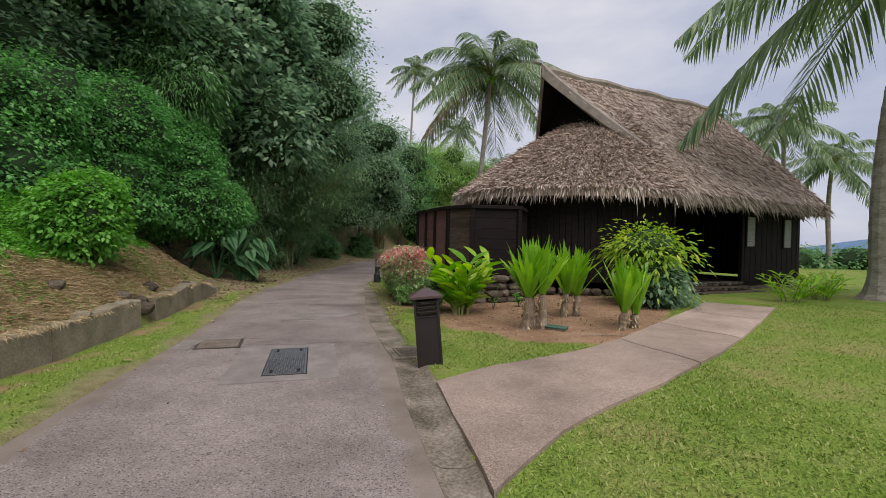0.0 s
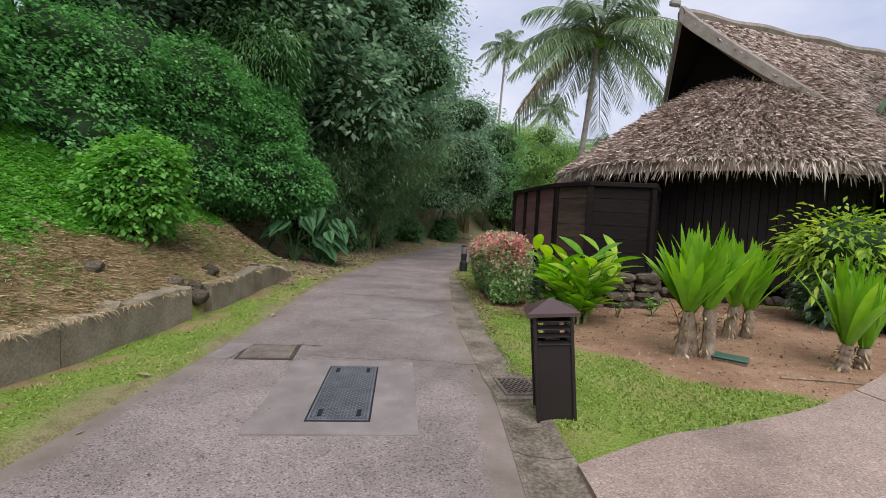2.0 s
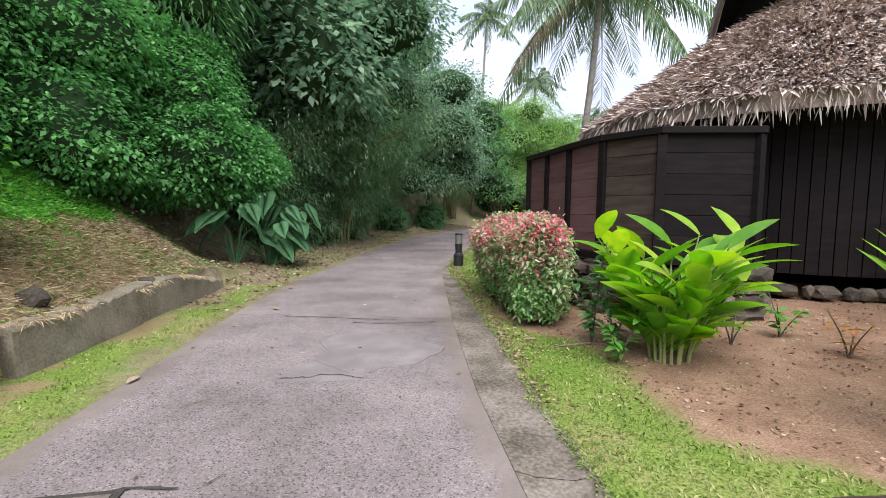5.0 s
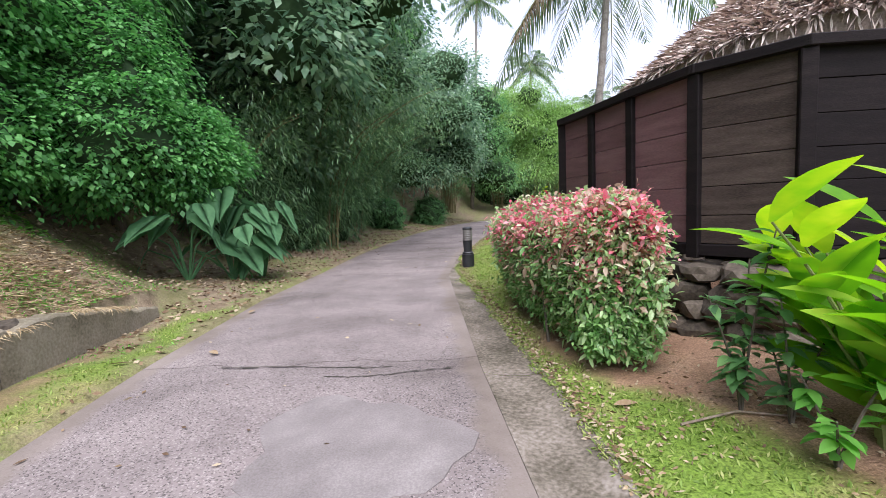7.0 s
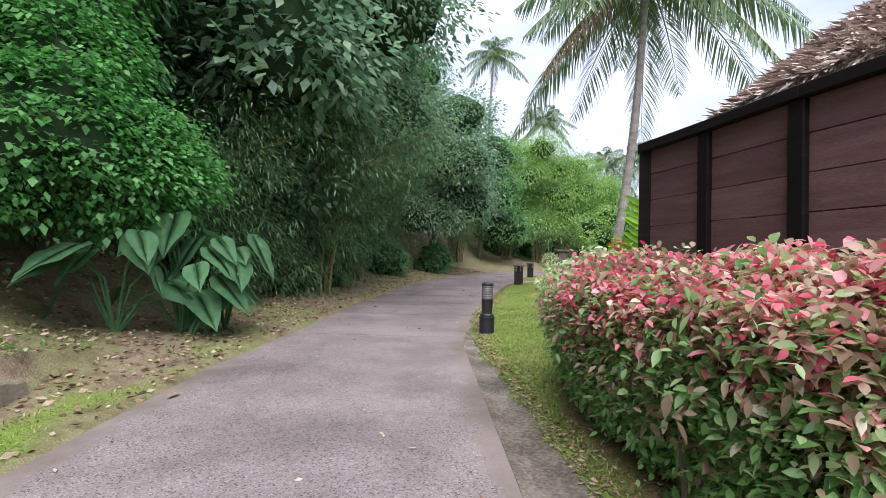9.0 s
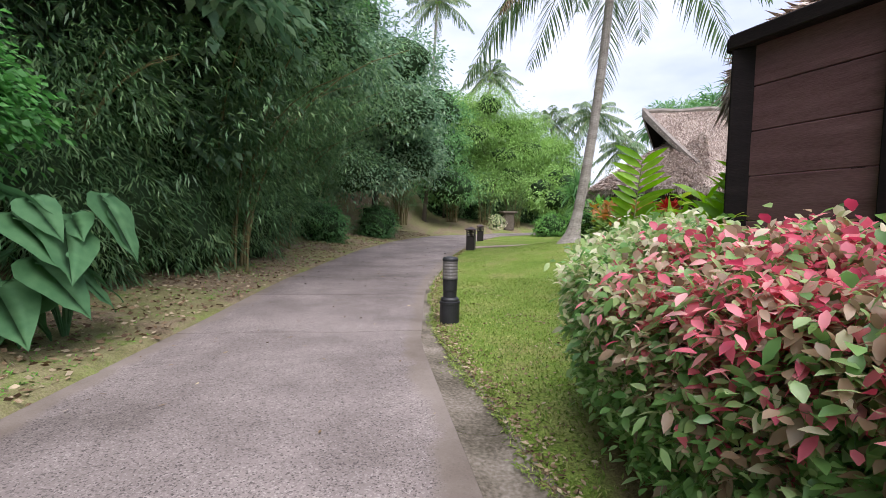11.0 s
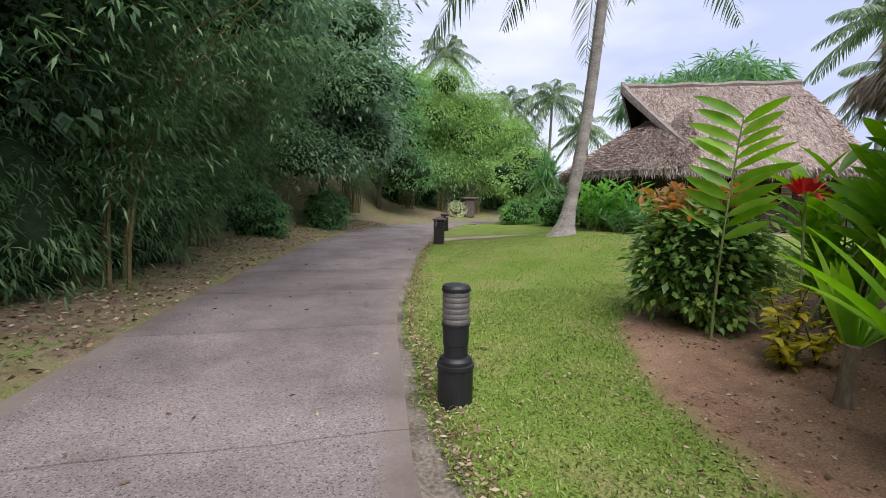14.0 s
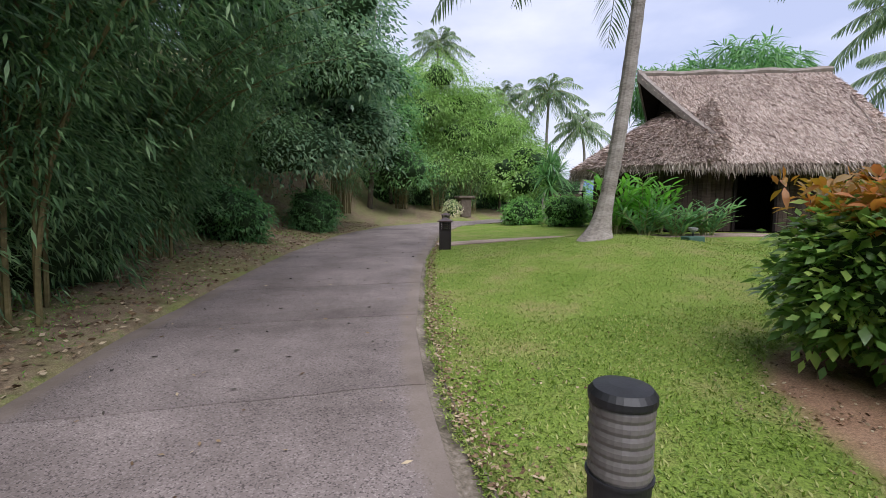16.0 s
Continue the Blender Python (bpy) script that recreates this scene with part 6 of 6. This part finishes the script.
g = np.random.default_rng(212)
top_c = np.stack([0.45 + g.uniform(-0.48, 0.58, 84), 18.05 + g.uniform(-0.55, 0.5, 84), 1.57 + g.uniform(-0.16, 0.13, 84)], 1)
sprig = thing("shrub", (0.45, 18.05, hz(0.45, 18.05)), "orange and yellow young shoots topping the glossy shrub", "shrub")
part("young_leaves", clump_leaves(top_c, np.tile([0, 0, 1.0], (84, 1)), 9, 0.05, 0.14, 0.05, g, 0.3, 0.7, 3, 0.1), M_ORANGE, sprig)
part("stem", tube([(0.45, 18.05, hz(0.45, 18.05) - 0.05), (0.45, 18.05, 1.6)], [0.03, 0.01], 6), M_BARK, sprig)
ginger(0.08, 17.42, 1, 2.80, 0.52, 0.11, 214, M_LILY, "tall red ginger with two-ranked green leaves", per=22, name="red_ginger", plane=-0.75, to=(0.10, -0.08))
ginger(0.72, 17.0, 1, 2.55, 0.62, 0.14, 218, M_LILY, "leaning red ginger stalk with broad green leaves", per=18, name="red_ginger", plane=-0.7, to=(1.25, -0.75))
ginger(1.45, 16.9, 5, 2.0, 0.50, 0.12, 219, M_LILY, "upright red ginger stalks with two-ranked leaves", per=16, name="red_ginger", plane=-0.9, to=(0.25, -0.2))
ginger(1.95, 17.7, 13, 1.9, 0.72, 0.13, 215, M_LILY, "tall ginger clump with long bright green leaves", lean=0.28, per=12)
fz = hz(0.56, 16.75)
T = thing("red_flower", (0.56, 16.75, fz), "red torch ginger flower above the bed plants", "flower")
part("stem", tube([(0.56, 16.75, fz), (0.52, 16.75, 1.64)], [0.014, 0.009], 6), M_RIB, T)
part("bracts", rosette((0.52, 16.75, 1.61), 40, 0.14, 0.06, 216, (-10, 88), 0.1, 3, 0.2, 0.5, 0.5), M_RED, T)

# elephant ears by the bamboo
HEART = [(0.0, 0.0), (-0.17, 0.10), (-0.24, 0.24), (-0.17, 0.40), (0.02, 0.48), (0.24, 0.46), (0.46, 0.36), (0.68, 0.22), (0.86, 0.09), (1.0, 0.0)]


def heart_leaf(at_, D, L, W, gen):
    """A heart-shaped blade hung from its notch, wavy and folded along the midrib."""
    D = unit(D)
    side = unit(np.cross(D, np.array([0, 0, 1.0])))
    nor = np.cross(side, D)
    spin = gen.normal(0, 0.35)
    side, nor = side * math.cos(spin) + nor * math.sin(spin), nor * math.cos(spin) - side * math.sin(spin)
    V, F = [], []
    for t, _ in HEART:
        V.append(at_ + D * L * t - np.array([0, 0, 0.16]) * L * max(t, 0) ** 2)
    for sg in (-1, 1):
        for f in (0.5, 1.0):
            for k, (t, w_) in enumerate(HEART):
                lift = 0.10 * w_ * f + 0.030 * math.sin(2.2 * k + 2 * sg) * f - 0.10 * (w_ * f) ** 2
                V.append(V[k] + side * sg * w_ * f * W + nor * lift * W)
    n = len(HEART)
    for sg in (0, 1):
        a0, a1 = n * (1 + 2 * sg), n * (2 + 2 * sg)
        for k in range(n - 1):
            F.append((k, k + 1, a0 + k + 1, a0 + k))
            F.append((a0 + k, a0 + k + 1, a1 + k + 1, a1 + k))
    return np.array(V), F


g = np.random.default_rng(220)
for k, (x, y, n, h0) in enumerate([(-7.05, 13.7, 11, 1.25), (-6.65, 14.35, 13, 1.6), (-6.45, 15.05, 11, 1.65)]):
    z = hz(x, y)
    T = thing("elephant_ear", (x, y, z), "elephant-ear plant with large drooping grey-green leaves", "plant", "elephant ears")
    for j in range(n):
        a = g.uniform(-2.8, 1.2)
        hh, rr = h0 * g.uniform(0.25, 1.0), g.uniform(0.25, 0.75)
        tip = np.array([x + math.cos(a) * rr, y + math.sin(a) * rr, z + hh])
        part("stalk", tube([(x, y, z - 0.05), (x + math.cos(a) * rr * 0.4, y + math.sin(a) * rr * 0.4, z + hh * 0.7), tip], [0.022, 0.015, 0.009], 6), M_TARO, T)
        L = 0.54 * g.uniform(0.6, 1.15)
        part("leaf", heart_leaf(tip, np.array([math.cos(a) * 0.7, math.sin(a) * 0.7, g.uniform(-1.3, -0.3)]), L, L, g), M_TARO, T, smooth=True)

# planting round the second hut
for k, (x, y, h) in enumerate([(4.0, 29.2, 1.9), (4.9, 28.9, 1.7), (5.8, 29.6, 1.6), (4.9, 30.4, 1.8)]):
    ginger(x, y, 16, h, 0.62, 0.13, 230 + k, M_WEED, "tall bright green ginger clump before the far hut", lean=0.4, per=10)
for k, (x, y) in enumerate([(4.6, 28.3), (5.5, 28.0), (6.4, 27.9)]):
    ginger(x, y, 18, 0.95, 0.55, 0.08, 240 + k, M_MIDLEAF, "low dark green strap-leaved plants along the hut wall", lean=0.8, per=9, name="bed_plant")
z = hz(5.2, 38.5)
T = thing("dragon_tree", (5.2, 38.5, z), "spiky dark green dragon tree on a bare trunk", "tree")
part("trunk", tube([(5.2, 38.5, z - 0.1), (5.1, 38.5, 3.6)], [0.11, 0.08], 8), M_BARK, T)
for k, (dx, dz) in enumerate([(0, 3.7), (-0.3, 3.1), (0.35, 3.2), (0, 2.5)]):
    part("foliage", rosette((5.1 + dx, 38.5, dz), 90, 1.25, 0.08, 250 + k, (-35, 88), 0.3, 3, 0.1, 0.6, 0.3), M_MIDLEAF, T)
limb_tree("pandanus_tree", 13.5, 37.0, 9.0, 3.6, 261, (0.85, 0.07), M_MIDLEAF, "spiky screw-pine tree behind the far hut", (0, 0), 7, 130, 22, 0.16, low=0.45, core=False, droop=0.5, spread=0.12)
limb_tree("tree", 4.6, 41.5, 4.8, 1.6, 262, (0.22, 0.10), M_BRIGHT, "small light green garden tree on the far lawn", (0, 0), 5, 70, 12, 0.08, low=0.45)
for k, (x, y, r) in enumerate([(24, 34, 4.0), (30, 42, 5.0), (22, 46, 5.0), (15, 50, 4.0), (34, 34, 5.0)]):
    mound("shrub", (x, y, 0.8), (r, r * 0.7, 1.5), 270 + k, M_MIDLEAF, "far green hedge and shrubs closing the garden", "shrub", (0.3, 0.16), 420, 12, 0.22, group="far garden shrubs")
# closing growth beyond the bend
for k, (x, y, r, h) in enumerate([(-9, 56, 4.5, 5.0), (-3, 60, 4.5, 4.6), (3, 63, 4.5, 4.4), (9, 66, 4.5, 4.2), (16, 68, 5.0, 3.6), (-14, 50, 4.5, 5.0), (14.5, 52, 2.4, 1.5)]):
    mound("shrub", (x, y, h * 0.5), (r, r * 0.6, h), 290 + k, M_MIDLEAF, "dense green growth beyond the lane bend", "shrub", (0.30, 0.14), 520, 12, 0.24, group="far growth")
z = hz(2.3, 50.5)
T = thing("stone_planter", (2.3, 50.5, z), "weathered stone planter pillar at the far bend", "planter")
part("pillar", box((2.3, 50.5, z + 0.75), (0.85, 0.85, 1.5), 0.2, 0.04), M_STONE, T)
part("cap", box((2.3, 50.5, z + 1.58), (1.35, 1.2, 0.20), 0.2, 0.05), M_STONE, T)
mound("shrub", (1.25, 50.0, hz(1.25, 50.0) + 0.55), (0.6, 0.6, 0.6), 299, M_HEDGEW, "small pale variegated shrub beside the stone planter", "shrub", (0.16, 0.08), 160, 9, 0.14)
z = hz(8.2, 44)
T = thing("fence", (8.2, 44.0, z), "short reddish-brown wooden screen fence near the far hut", "fence")
for k in range(4):
    part("post", box((7.2 + 0.7 * k, 44.0, z + 0.95), (0.10, 0.10, 1.9), 0, 0.008), M_TIMBER, T)
for k in range(3):
    for j in range(5):
        part("board", box((7.55 + 0.7 * k, 44.0, z + 0.35 + 0.31 * j), (0.59, 0.03, 0.30), 0, 0.004), M_BOARD, T)
part("top_rail", box((8.25, 44.0, z + 1.93), (2.3, 0.14, 0.07), 0, 0.008), M_TIMBER, T)
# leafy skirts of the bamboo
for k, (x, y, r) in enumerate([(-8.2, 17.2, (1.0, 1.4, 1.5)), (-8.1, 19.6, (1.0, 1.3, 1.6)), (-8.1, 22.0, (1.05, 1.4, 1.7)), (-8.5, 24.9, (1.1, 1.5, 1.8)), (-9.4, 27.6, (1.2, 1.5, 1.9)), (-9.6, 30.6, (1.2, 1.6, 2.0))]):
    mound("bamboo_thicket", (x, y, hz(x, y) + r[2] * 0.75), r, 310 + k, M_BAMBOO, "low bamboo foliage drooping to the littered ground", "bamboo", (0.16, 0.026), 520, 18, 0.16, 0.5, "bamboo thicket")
# sea and far hills in the gap beside the first hut
# distance haze is put into the blue base colour of the ridge
M_FAR = mat("hazy_blue_hill", [(0.3, (0.10, 0.16, 0.26)), (0.7, (0.16, 0.24, 0.36))], 0.02, 0.95, 0.0, 0.2, spec=0.0)
aa = np.linspace(-0.2, 1.5, 60)
hh = 16 + 9 * np.sin(aa * 7) + 5 * np.sin(aa * 17 + 1)
V = np.concatenate([np.stack([420 * np.sin(aa), 420 * np.cos(aa), -2 + 0 * aa], 1), np.stack([440 * np.sin(aa), 440 * np.cos(aa), hh], 1), np.stack([520 * np.sin(aa), 520 * np.cos(aa), -2 + 0 * aa], 1)])
solo("backdrop", (V, [(r * 60 + i, r * 60 + i + 1, (r + 1) * 60 + i + 1, (r + 1) * 60 + i) for r in range(2) for i in range(59)]), M_FAR, (300, 300, 0), "hazy blue hills far beyond the garden", "hills", kind="structure")


def sapling(x, y, h, seed, lmat, n=16, leaf=(0.13, 0.055)):
    """A thin young shrub: two or three stems with loose leaves."""
    g = np.random.default_rng(seed)
    z = hz(x, y)
    T = thing("sapling", (x, y, z), "thin young leafy sapling in the soil bed", "sapling", "saplings")
    P, D = [], []
    for k in range(3):
        a = 2.1 * k + seed
        t = np.linspace(0, 1, 6)[:, None]
        C = np.array([x, y, z - 0.03]) + np.array([0, 0, h * (1 - 0.18 * k)]) * t + np.array([math.cos(a), math.sin(a), 0]) * 0.18 * t ** 1.5
        part("stem", tube(C, np.linspace(0.010, 0.004, 6), 5), M_BARK, T)
        u = g.uniform(0.22, 1.0, n)
        P.append(np.stack([np.interp(u, t[:, 0], C[:, i]) for i in range(3)], 1))
        aa_ = g.uniform(0, 6.283, n)
        D.append(np.stack([np.cos(aa_), np.sin(aa_), g.uniform(-0.1, 0.6, n)], 1))
    part("foliage", straps(np.concatenate(P), np.concatenate(D), leaf[0] * g.uniform(0.7, 1.2, 3 * n), leaf[1], 0.35, 4, 0.3, 0.12, gen=g), lmat, T)


sapling(-0.20, 9.55, 1.10, 401, M_MIDLEAF, 40, (0.13, 0.055))
sapling(-0.02, 9.40, 0.75, 406, M_MIDLEAF, 26, (0.12, 0.055))
sapling(-0.05, 9.0, 0.5, 402, M_WEED, 14)
sapling(1.15, 9.6, 0.55, 403, M_WEED, 7, (0.09, 0.03))
sapling(1.75, 9.9, 0.5, 404, M_WEED, 12)
sapling(2.0, 9.3, 0.45, 405, M_ORANGE, 8, (0.18, 0.035))
stick = tube([(2.25, 6.95, hz(2.25, 6.95) + 0.012), (2.7, 6.98, hz(2.7, 6.98) + 0.016), (3.2, 6.9, hz(3.2, 6.9) + 0.014)], [0.011, 0.009, 0.006], 6)
solo("stick", stick, M_STUMP, (2.25, 6.95, hz(2.25, 6.95)), "thin pale dry stick lying on the bed edge", "stick")
stick = tube([(-0.6, 9.35, hz(-0.6, 9.35) + 0.012), (-0.25, 9.5, hz(-0.25, 9.5) + 0.02), (0.15, 9.42, hz(0.15, 9.42) + 0.014)], [0.008, 0.007, 0.004], 6)
solo("stick", stick, M_STUMP, (-0.6, 9.35, hz(-0.6, 9.35)), "thin pale dry stick lying on bare soil", "stick")
z = hz(0.18, 15.95)
T = thing("spider_lily", (0.18, 15.95, z), "arching lily with long bright green leaves on a pale stem", "plant", "lily plants")
part("stem", tube([(0.18, 15.95, z - 0.05), (0.19, 15.96, z + 0.2), (0.20, 15.95, z + 0.42)], [0.07, 0.05, 0.045], 9), M_STUMP, T)
part("foliage", rosette((0.20, 15.95, z + 0.40), 13, 0.85, 0.11, 511, (40, 86), 0.30, 7, 0.15, 0.6, 0.4), M_LILY, T)
z = hz(-0.24, 14.97)
T = thing("spider_lily", (-0.24, 14.97, z), "large lily with long bright green straps on a green stem", "plant", "lily plants")
part("stem", tube([(-0.24, 14.97, z - 0.05), (-0.24, 14.97, z + 0.22), (-0.24, 14.97, z + 0.46)], [0.055, 0.045, 0.05], 9), M_RIB, T)
part("foliage", rosette((-0.24, 14.97, z + 0.42), 20, 1.15, 0.125, 513, (38, 84), 0.34, 7, 0.15, 0.6, 0.4), M_LILY, T)
for k, (x, y, h) in enumerate([(0.42, 16.75, 0.78), (0.62, 16.62, 0.66), (0.30, 16.60, 0.45)]):
    sapling(x, y, h, 521 + k, M_CROTON, 34 - 6 * k, (0.13, 0.052))

# ---- loose cover: grass, straw, fallen leaves ----
g = np.random.default_rng(300)


def scatter(n, x0, x1, y0, y1):
    return g.uniform(x0, x1, n), g.uniform(y0, y1, n)


def blades(x, y, L, W, lmat, name, label, category, el=(20, 80), droop=0.3, lift=0.0, flat=False):
    z = height(x, y) + lift
    a = g.uniform(0, 6.283, len(x))
    e = np.radians(g.uniform(el[0], el[1], len(x)))
    D = np.stack([np.cos(a) * np.cos(e), np.sin(a) * np.cos(e), np.sin(e)], 1)
    s = g.uniform(0.6, 1.3, len(x))
    geo = straps(np.stack([x, y, z], 1), D, L * s, W * s, droop, 1, 0.9 if flat else 0.4, gen=g)
    return solo(name, geo, lmat, (0, 0, 0), label, category, kind="stuff")


# lawn: short blades, densest beside the lane
xs, ys_ = [], []
for n, box_ in ((140000, (-2.9, 3.5, 1.0, 20.0)), (80000, (-3.2, 6.0, 14.0, 28.0)), (50000, (0.5, 9.0, 2.0, 10.0)), (26000, (-6.2, -3.0, 2.0, 14.0))):
    x, y = scatter(n, *box_)
    soil_, straw_, lit_, weed_ = region(x, y)
    edge_r = x - road_r(y) - np.interp(y, G_Y, G_W)
    edge_l = road_l(y) - x
    pu = np.array([np.interp(y, [p_left(t)[1] for t in np.linspace(0, 1, 9)], [p_left(t)[0] for t in np.linspace(0, 1, 9)]), np.interp(y, [p_right(t)[1] for t in np.linspace(0, 1, 9)], [p_right(t)[0] for t in np.linspace(0, 1, 9)])])
    on_path = (x > pu[0] - 0.02) & (x < pu[1] + 0.02) & (y > 2.6) & (y < 10.2)
    on_path |= (y < 5.3) & (y > 2.6) & (x < pu[1] + 0.02) & (x > -0.4)
    s_wall = np.interp(y, W_Y, W_X) - x
    ok = ((edge_r > 0.01) | ((edge_l > 0.06) & (s_wall < -0.05))) & (soil_ + straw_ + lit_ + weed_ < g.uniform(0.15, 0.7, n)) & ~on_path
    xs.append(x[ok])
    ys_.append(y[ok])
blades(np.concatenate(xs), np.concatenate(ys_), 0.050, 0.010, M_GRASS, "grass", "short mown lawn grass with dry patches", "grass", lift=-0.004)
# rough grass and green cover on the bank
x, y = scatter(150000, -9.0, -4.4, 0.5, 14.5)
_, st_, li_, we_ = region(x, y)
ok = we_ > g.uniform(0.2, 0.9, len(x))
blades(x[ok], y[ok], 0.085, 0.052, M_WEED, "groundcover", "bright green leafy groundcover on the bank", "groundcover", (5, 70), 0.4)
ok = (st_ > g.uniform(0.2, 0.9, len(x)))
blades(x[ok], y[ok], 0.095, 0.008, M_STRAWST, "straw", "dry cut grass stalks strewn over the bank", "straw", (-8, 22), 0.15, 0.02)
ok = (st_ > 0.3) & (g.uniform(0, 1, len(x)) < 0.20 + 0.50 * wob(x, y, 1.2))
blades(x[ok], y[ok], 0.06, 0.018, M_WEED, "weed", "sparse green weeds sprouting through the straw", "weeds", (10, 75), 0.4)
# fallen leaves
x, y = scatter(22000, -10.0, -4.0, 9.0, 40)
_, _, li_, _ = region(x, y)
ok = (li_ > 0.4) & (road_l(y) - x > 0.05)
blades(x[ok], y[ok], 0.072, 0.034, M_LITTER, "leaf_litter", "fallen brown and yellow leaves on bare ground", "leaves", (-5, 25), 0.1, 0.015, True)
x, y = scatter(60000, -3.0, 5.0, 2.0, 22)
so_, _, _, _ = region(x, y)
ok = ((so_ > 0.3) & (g.uniform(0, 1, len(x)) < 0.2)) | ((x - road_r(y) > 0.1) & (y > 8) & (x < 3) & (g.uniform(0, 1, len(x)) < 0.55 * smooth(-0.2, 0.6, wob(x, y, 1.6)) * (1 - smooth(17.0, 20.0, y)))) | ((x - road_r(y) > 0.1) & (x - road_r(y) - np.interp(y, G_Y, G_W) < 0.35) & (so_ < 0.3) & (y > 9))
blades(x[ok], y[ok], 0.036, 0.017, M_LITTER, "leaf_litter", "small dry leaf fragments on soil and lawn edge", "leaves", (-5, 25), 0.1, 0.008, True)
# straw and tufts hanging over the retaining wall
n = 3000
y = g.uniform(0.5, 11.8, n)
x = np.interp(y, W_Y, W_X) - g.uniform(-0.02, 0.26, n)
a = g.uniform(-1.0, 1.0, n)
P = np.stack([x, y, road_z(y) + 0.45 - 0.20 * smooth(10.3, 11.9, y)], 1)
ok = (np.abs(y - 7.5) > 0.28) & (wob(x, y, 2.0) > -0.35)
solo("straw", straps(P[ok], np.stack([np.cos(a), np.sin(a), g.uniform(-0.1, 0.5, n)], 1)[ok], g.uniform(0.06, 0.16, n)[ok], 0.008, 0.5, 2, 0.5, gen=g), M_STRAWST, (0, 0, 0), "dry grass trailing over the wall top", "straw", kind="stuff")
# debris along the gutter and specks on the lane
n = 3600
y = g.uniform(8.0, 30.0, n)
x = road_r(y) + np.interp(y, G_Y, G_W) + np.abs(g.normal(0, 0.10, n)) - 0.05
a = g.uniform(0, 6.283, n)
P = np.stack([x, y, np.maximum(height(x, y), road_z(y)) + 0.012], 1)
solo("leaf_litter", straps(P, np.stack([np.cos(a), np.sin(a), g.uniform(0, 0.3, n)], 1), g.uniform(0.02, 0.06, n), 0.02, 0.1, 2, 0.8, gen=g), M_LITTER, (0, 0, 0), "dry leaf debris gathered along the gutter edge", "leaves", kind="stuff")
n = 260
y = g.uniform(3.0, 34.0, n)
x = road_l(y) + (road_r(y) - road_l(y)) * g.uniform(0.02, 0.98, n) ** 1.4
a = g.uniform(0, 6.283, n)
P = np.stack([x, y, road_z(y) + 0.012], 1)
solo("leaf_litter", straps(P, np.stack([np.cos(a), np.sin(a), 0 * a + 0.05], 1), g.uniform(0.02, 0.075, n), 0.022, 0.05, 2, 0.5, gen=g), M_LITTER, (0, 0, 0), "small dry leaves scattered on the concrete lane", "leaves", kind="stuff")
LEAF_AT = [(-1.2, 13.7), (-3.6, 5.2), (-4.4, 10.6), (-2.0, 17.4), (-4.9, 10.2), (-0.4, 13.2), (-5.0, 12.2), (-1.6, 11.6), (-4.1, 8.0), (-0.9, 9.6), (-6.3, 16.5), (-6.9, 17.2), (-6.6, 18.3)]
for k, (x, y) in enumerate(LEAF_AT):
    on = road_l(y) < x < road_r(y)
    z = (float(road_z(y)) if on else hz(x, y)) + 0.022
    a = g.uniform(0, 6.28)
    geo = straps(np.array([[x, y, z]]), np.array([[math.cos(a), math.sin(a), 0.05]]), 0.16, 0.06, 0.06, 4, 0.2, 0.15, gen=g)
    solo("fallen_leaf", geo, M_LITTER, (x, y, z), "single large dry yellow-brown fallen leaf", "leaf", "fallen leaves")
# dark leaf bits on the lane and grass creeping over the gutter
n = 120
y = g.uniform(18.0, 30.0, n)
x = road_l(y) + (road_r(y) - road_l(y)) * g.uniform(0.03, 0.97, n)
a = g.uniform(0, 6.283, n)
P = np.stack([x, y, road_z(y) + 0.010], 1)
solo("leaf_litter", straps(P, np.stack([np.cos(a), np.sin(a), 0 * a + 0.06], 1), g.uniform(0.03, 0.075, n), 0.026, 0.05, 2, 0.5, gen=g), M_BED, (0, 0, 0), "dark decayed leaf bits scattered on the lane", "leaves", kind="stuff")
n = 16000
y = g.uniform(1.5, 28.0, n)
w_ = np.interp(y, G_Y, G_W)
x = road_r(y) + w_ - np.abs(g.normal(0, 0.055, n)) * (0.5 + smooth(-0.2, 0.7, wob(y, 0.7 * y, 1.3)))
a = g.uniform(0, 6.283, n)
P = np.stack([x, y, road_z(y) + 0.004], 1)
ok = ~((y > 2.4) & (y < 5.5)) & (np.abs(y - 6.2) > 0.32) & (x > road_r(y) + 0.05)
solo("grass", straps(P[ok], np.stack([np.cos(a), np.sin(a), g.uniform(0.3, 1.4, n)], 1)[ok], g.uniform(0.03, 0.06, n)[ok], 0.010, 0.3, 1, 0.4, gen=g), M_GRASS, (0, 0, 0), "ragged grass creeping over the gutter edge", "grass", kind="stuff")
x, y = scatter(26000, -9.5, -4.2, 8.5, 34.0)
_, _, li_, _ = region(x, y)
ok = (li_ > 0.3) & (road_l(y) - x > 0.12) & (g.uniform(0, 1, len(x)) < 0.10 + 0.75 * smooth(0.1, 0.6, wob(x, y, 0.8)))
blades(x[ok], y[ok], 0.055, 0.013, M_WEED, "weed", "thin green weeds growing through leaf litter", "weeds", (15, 80), 0.35)
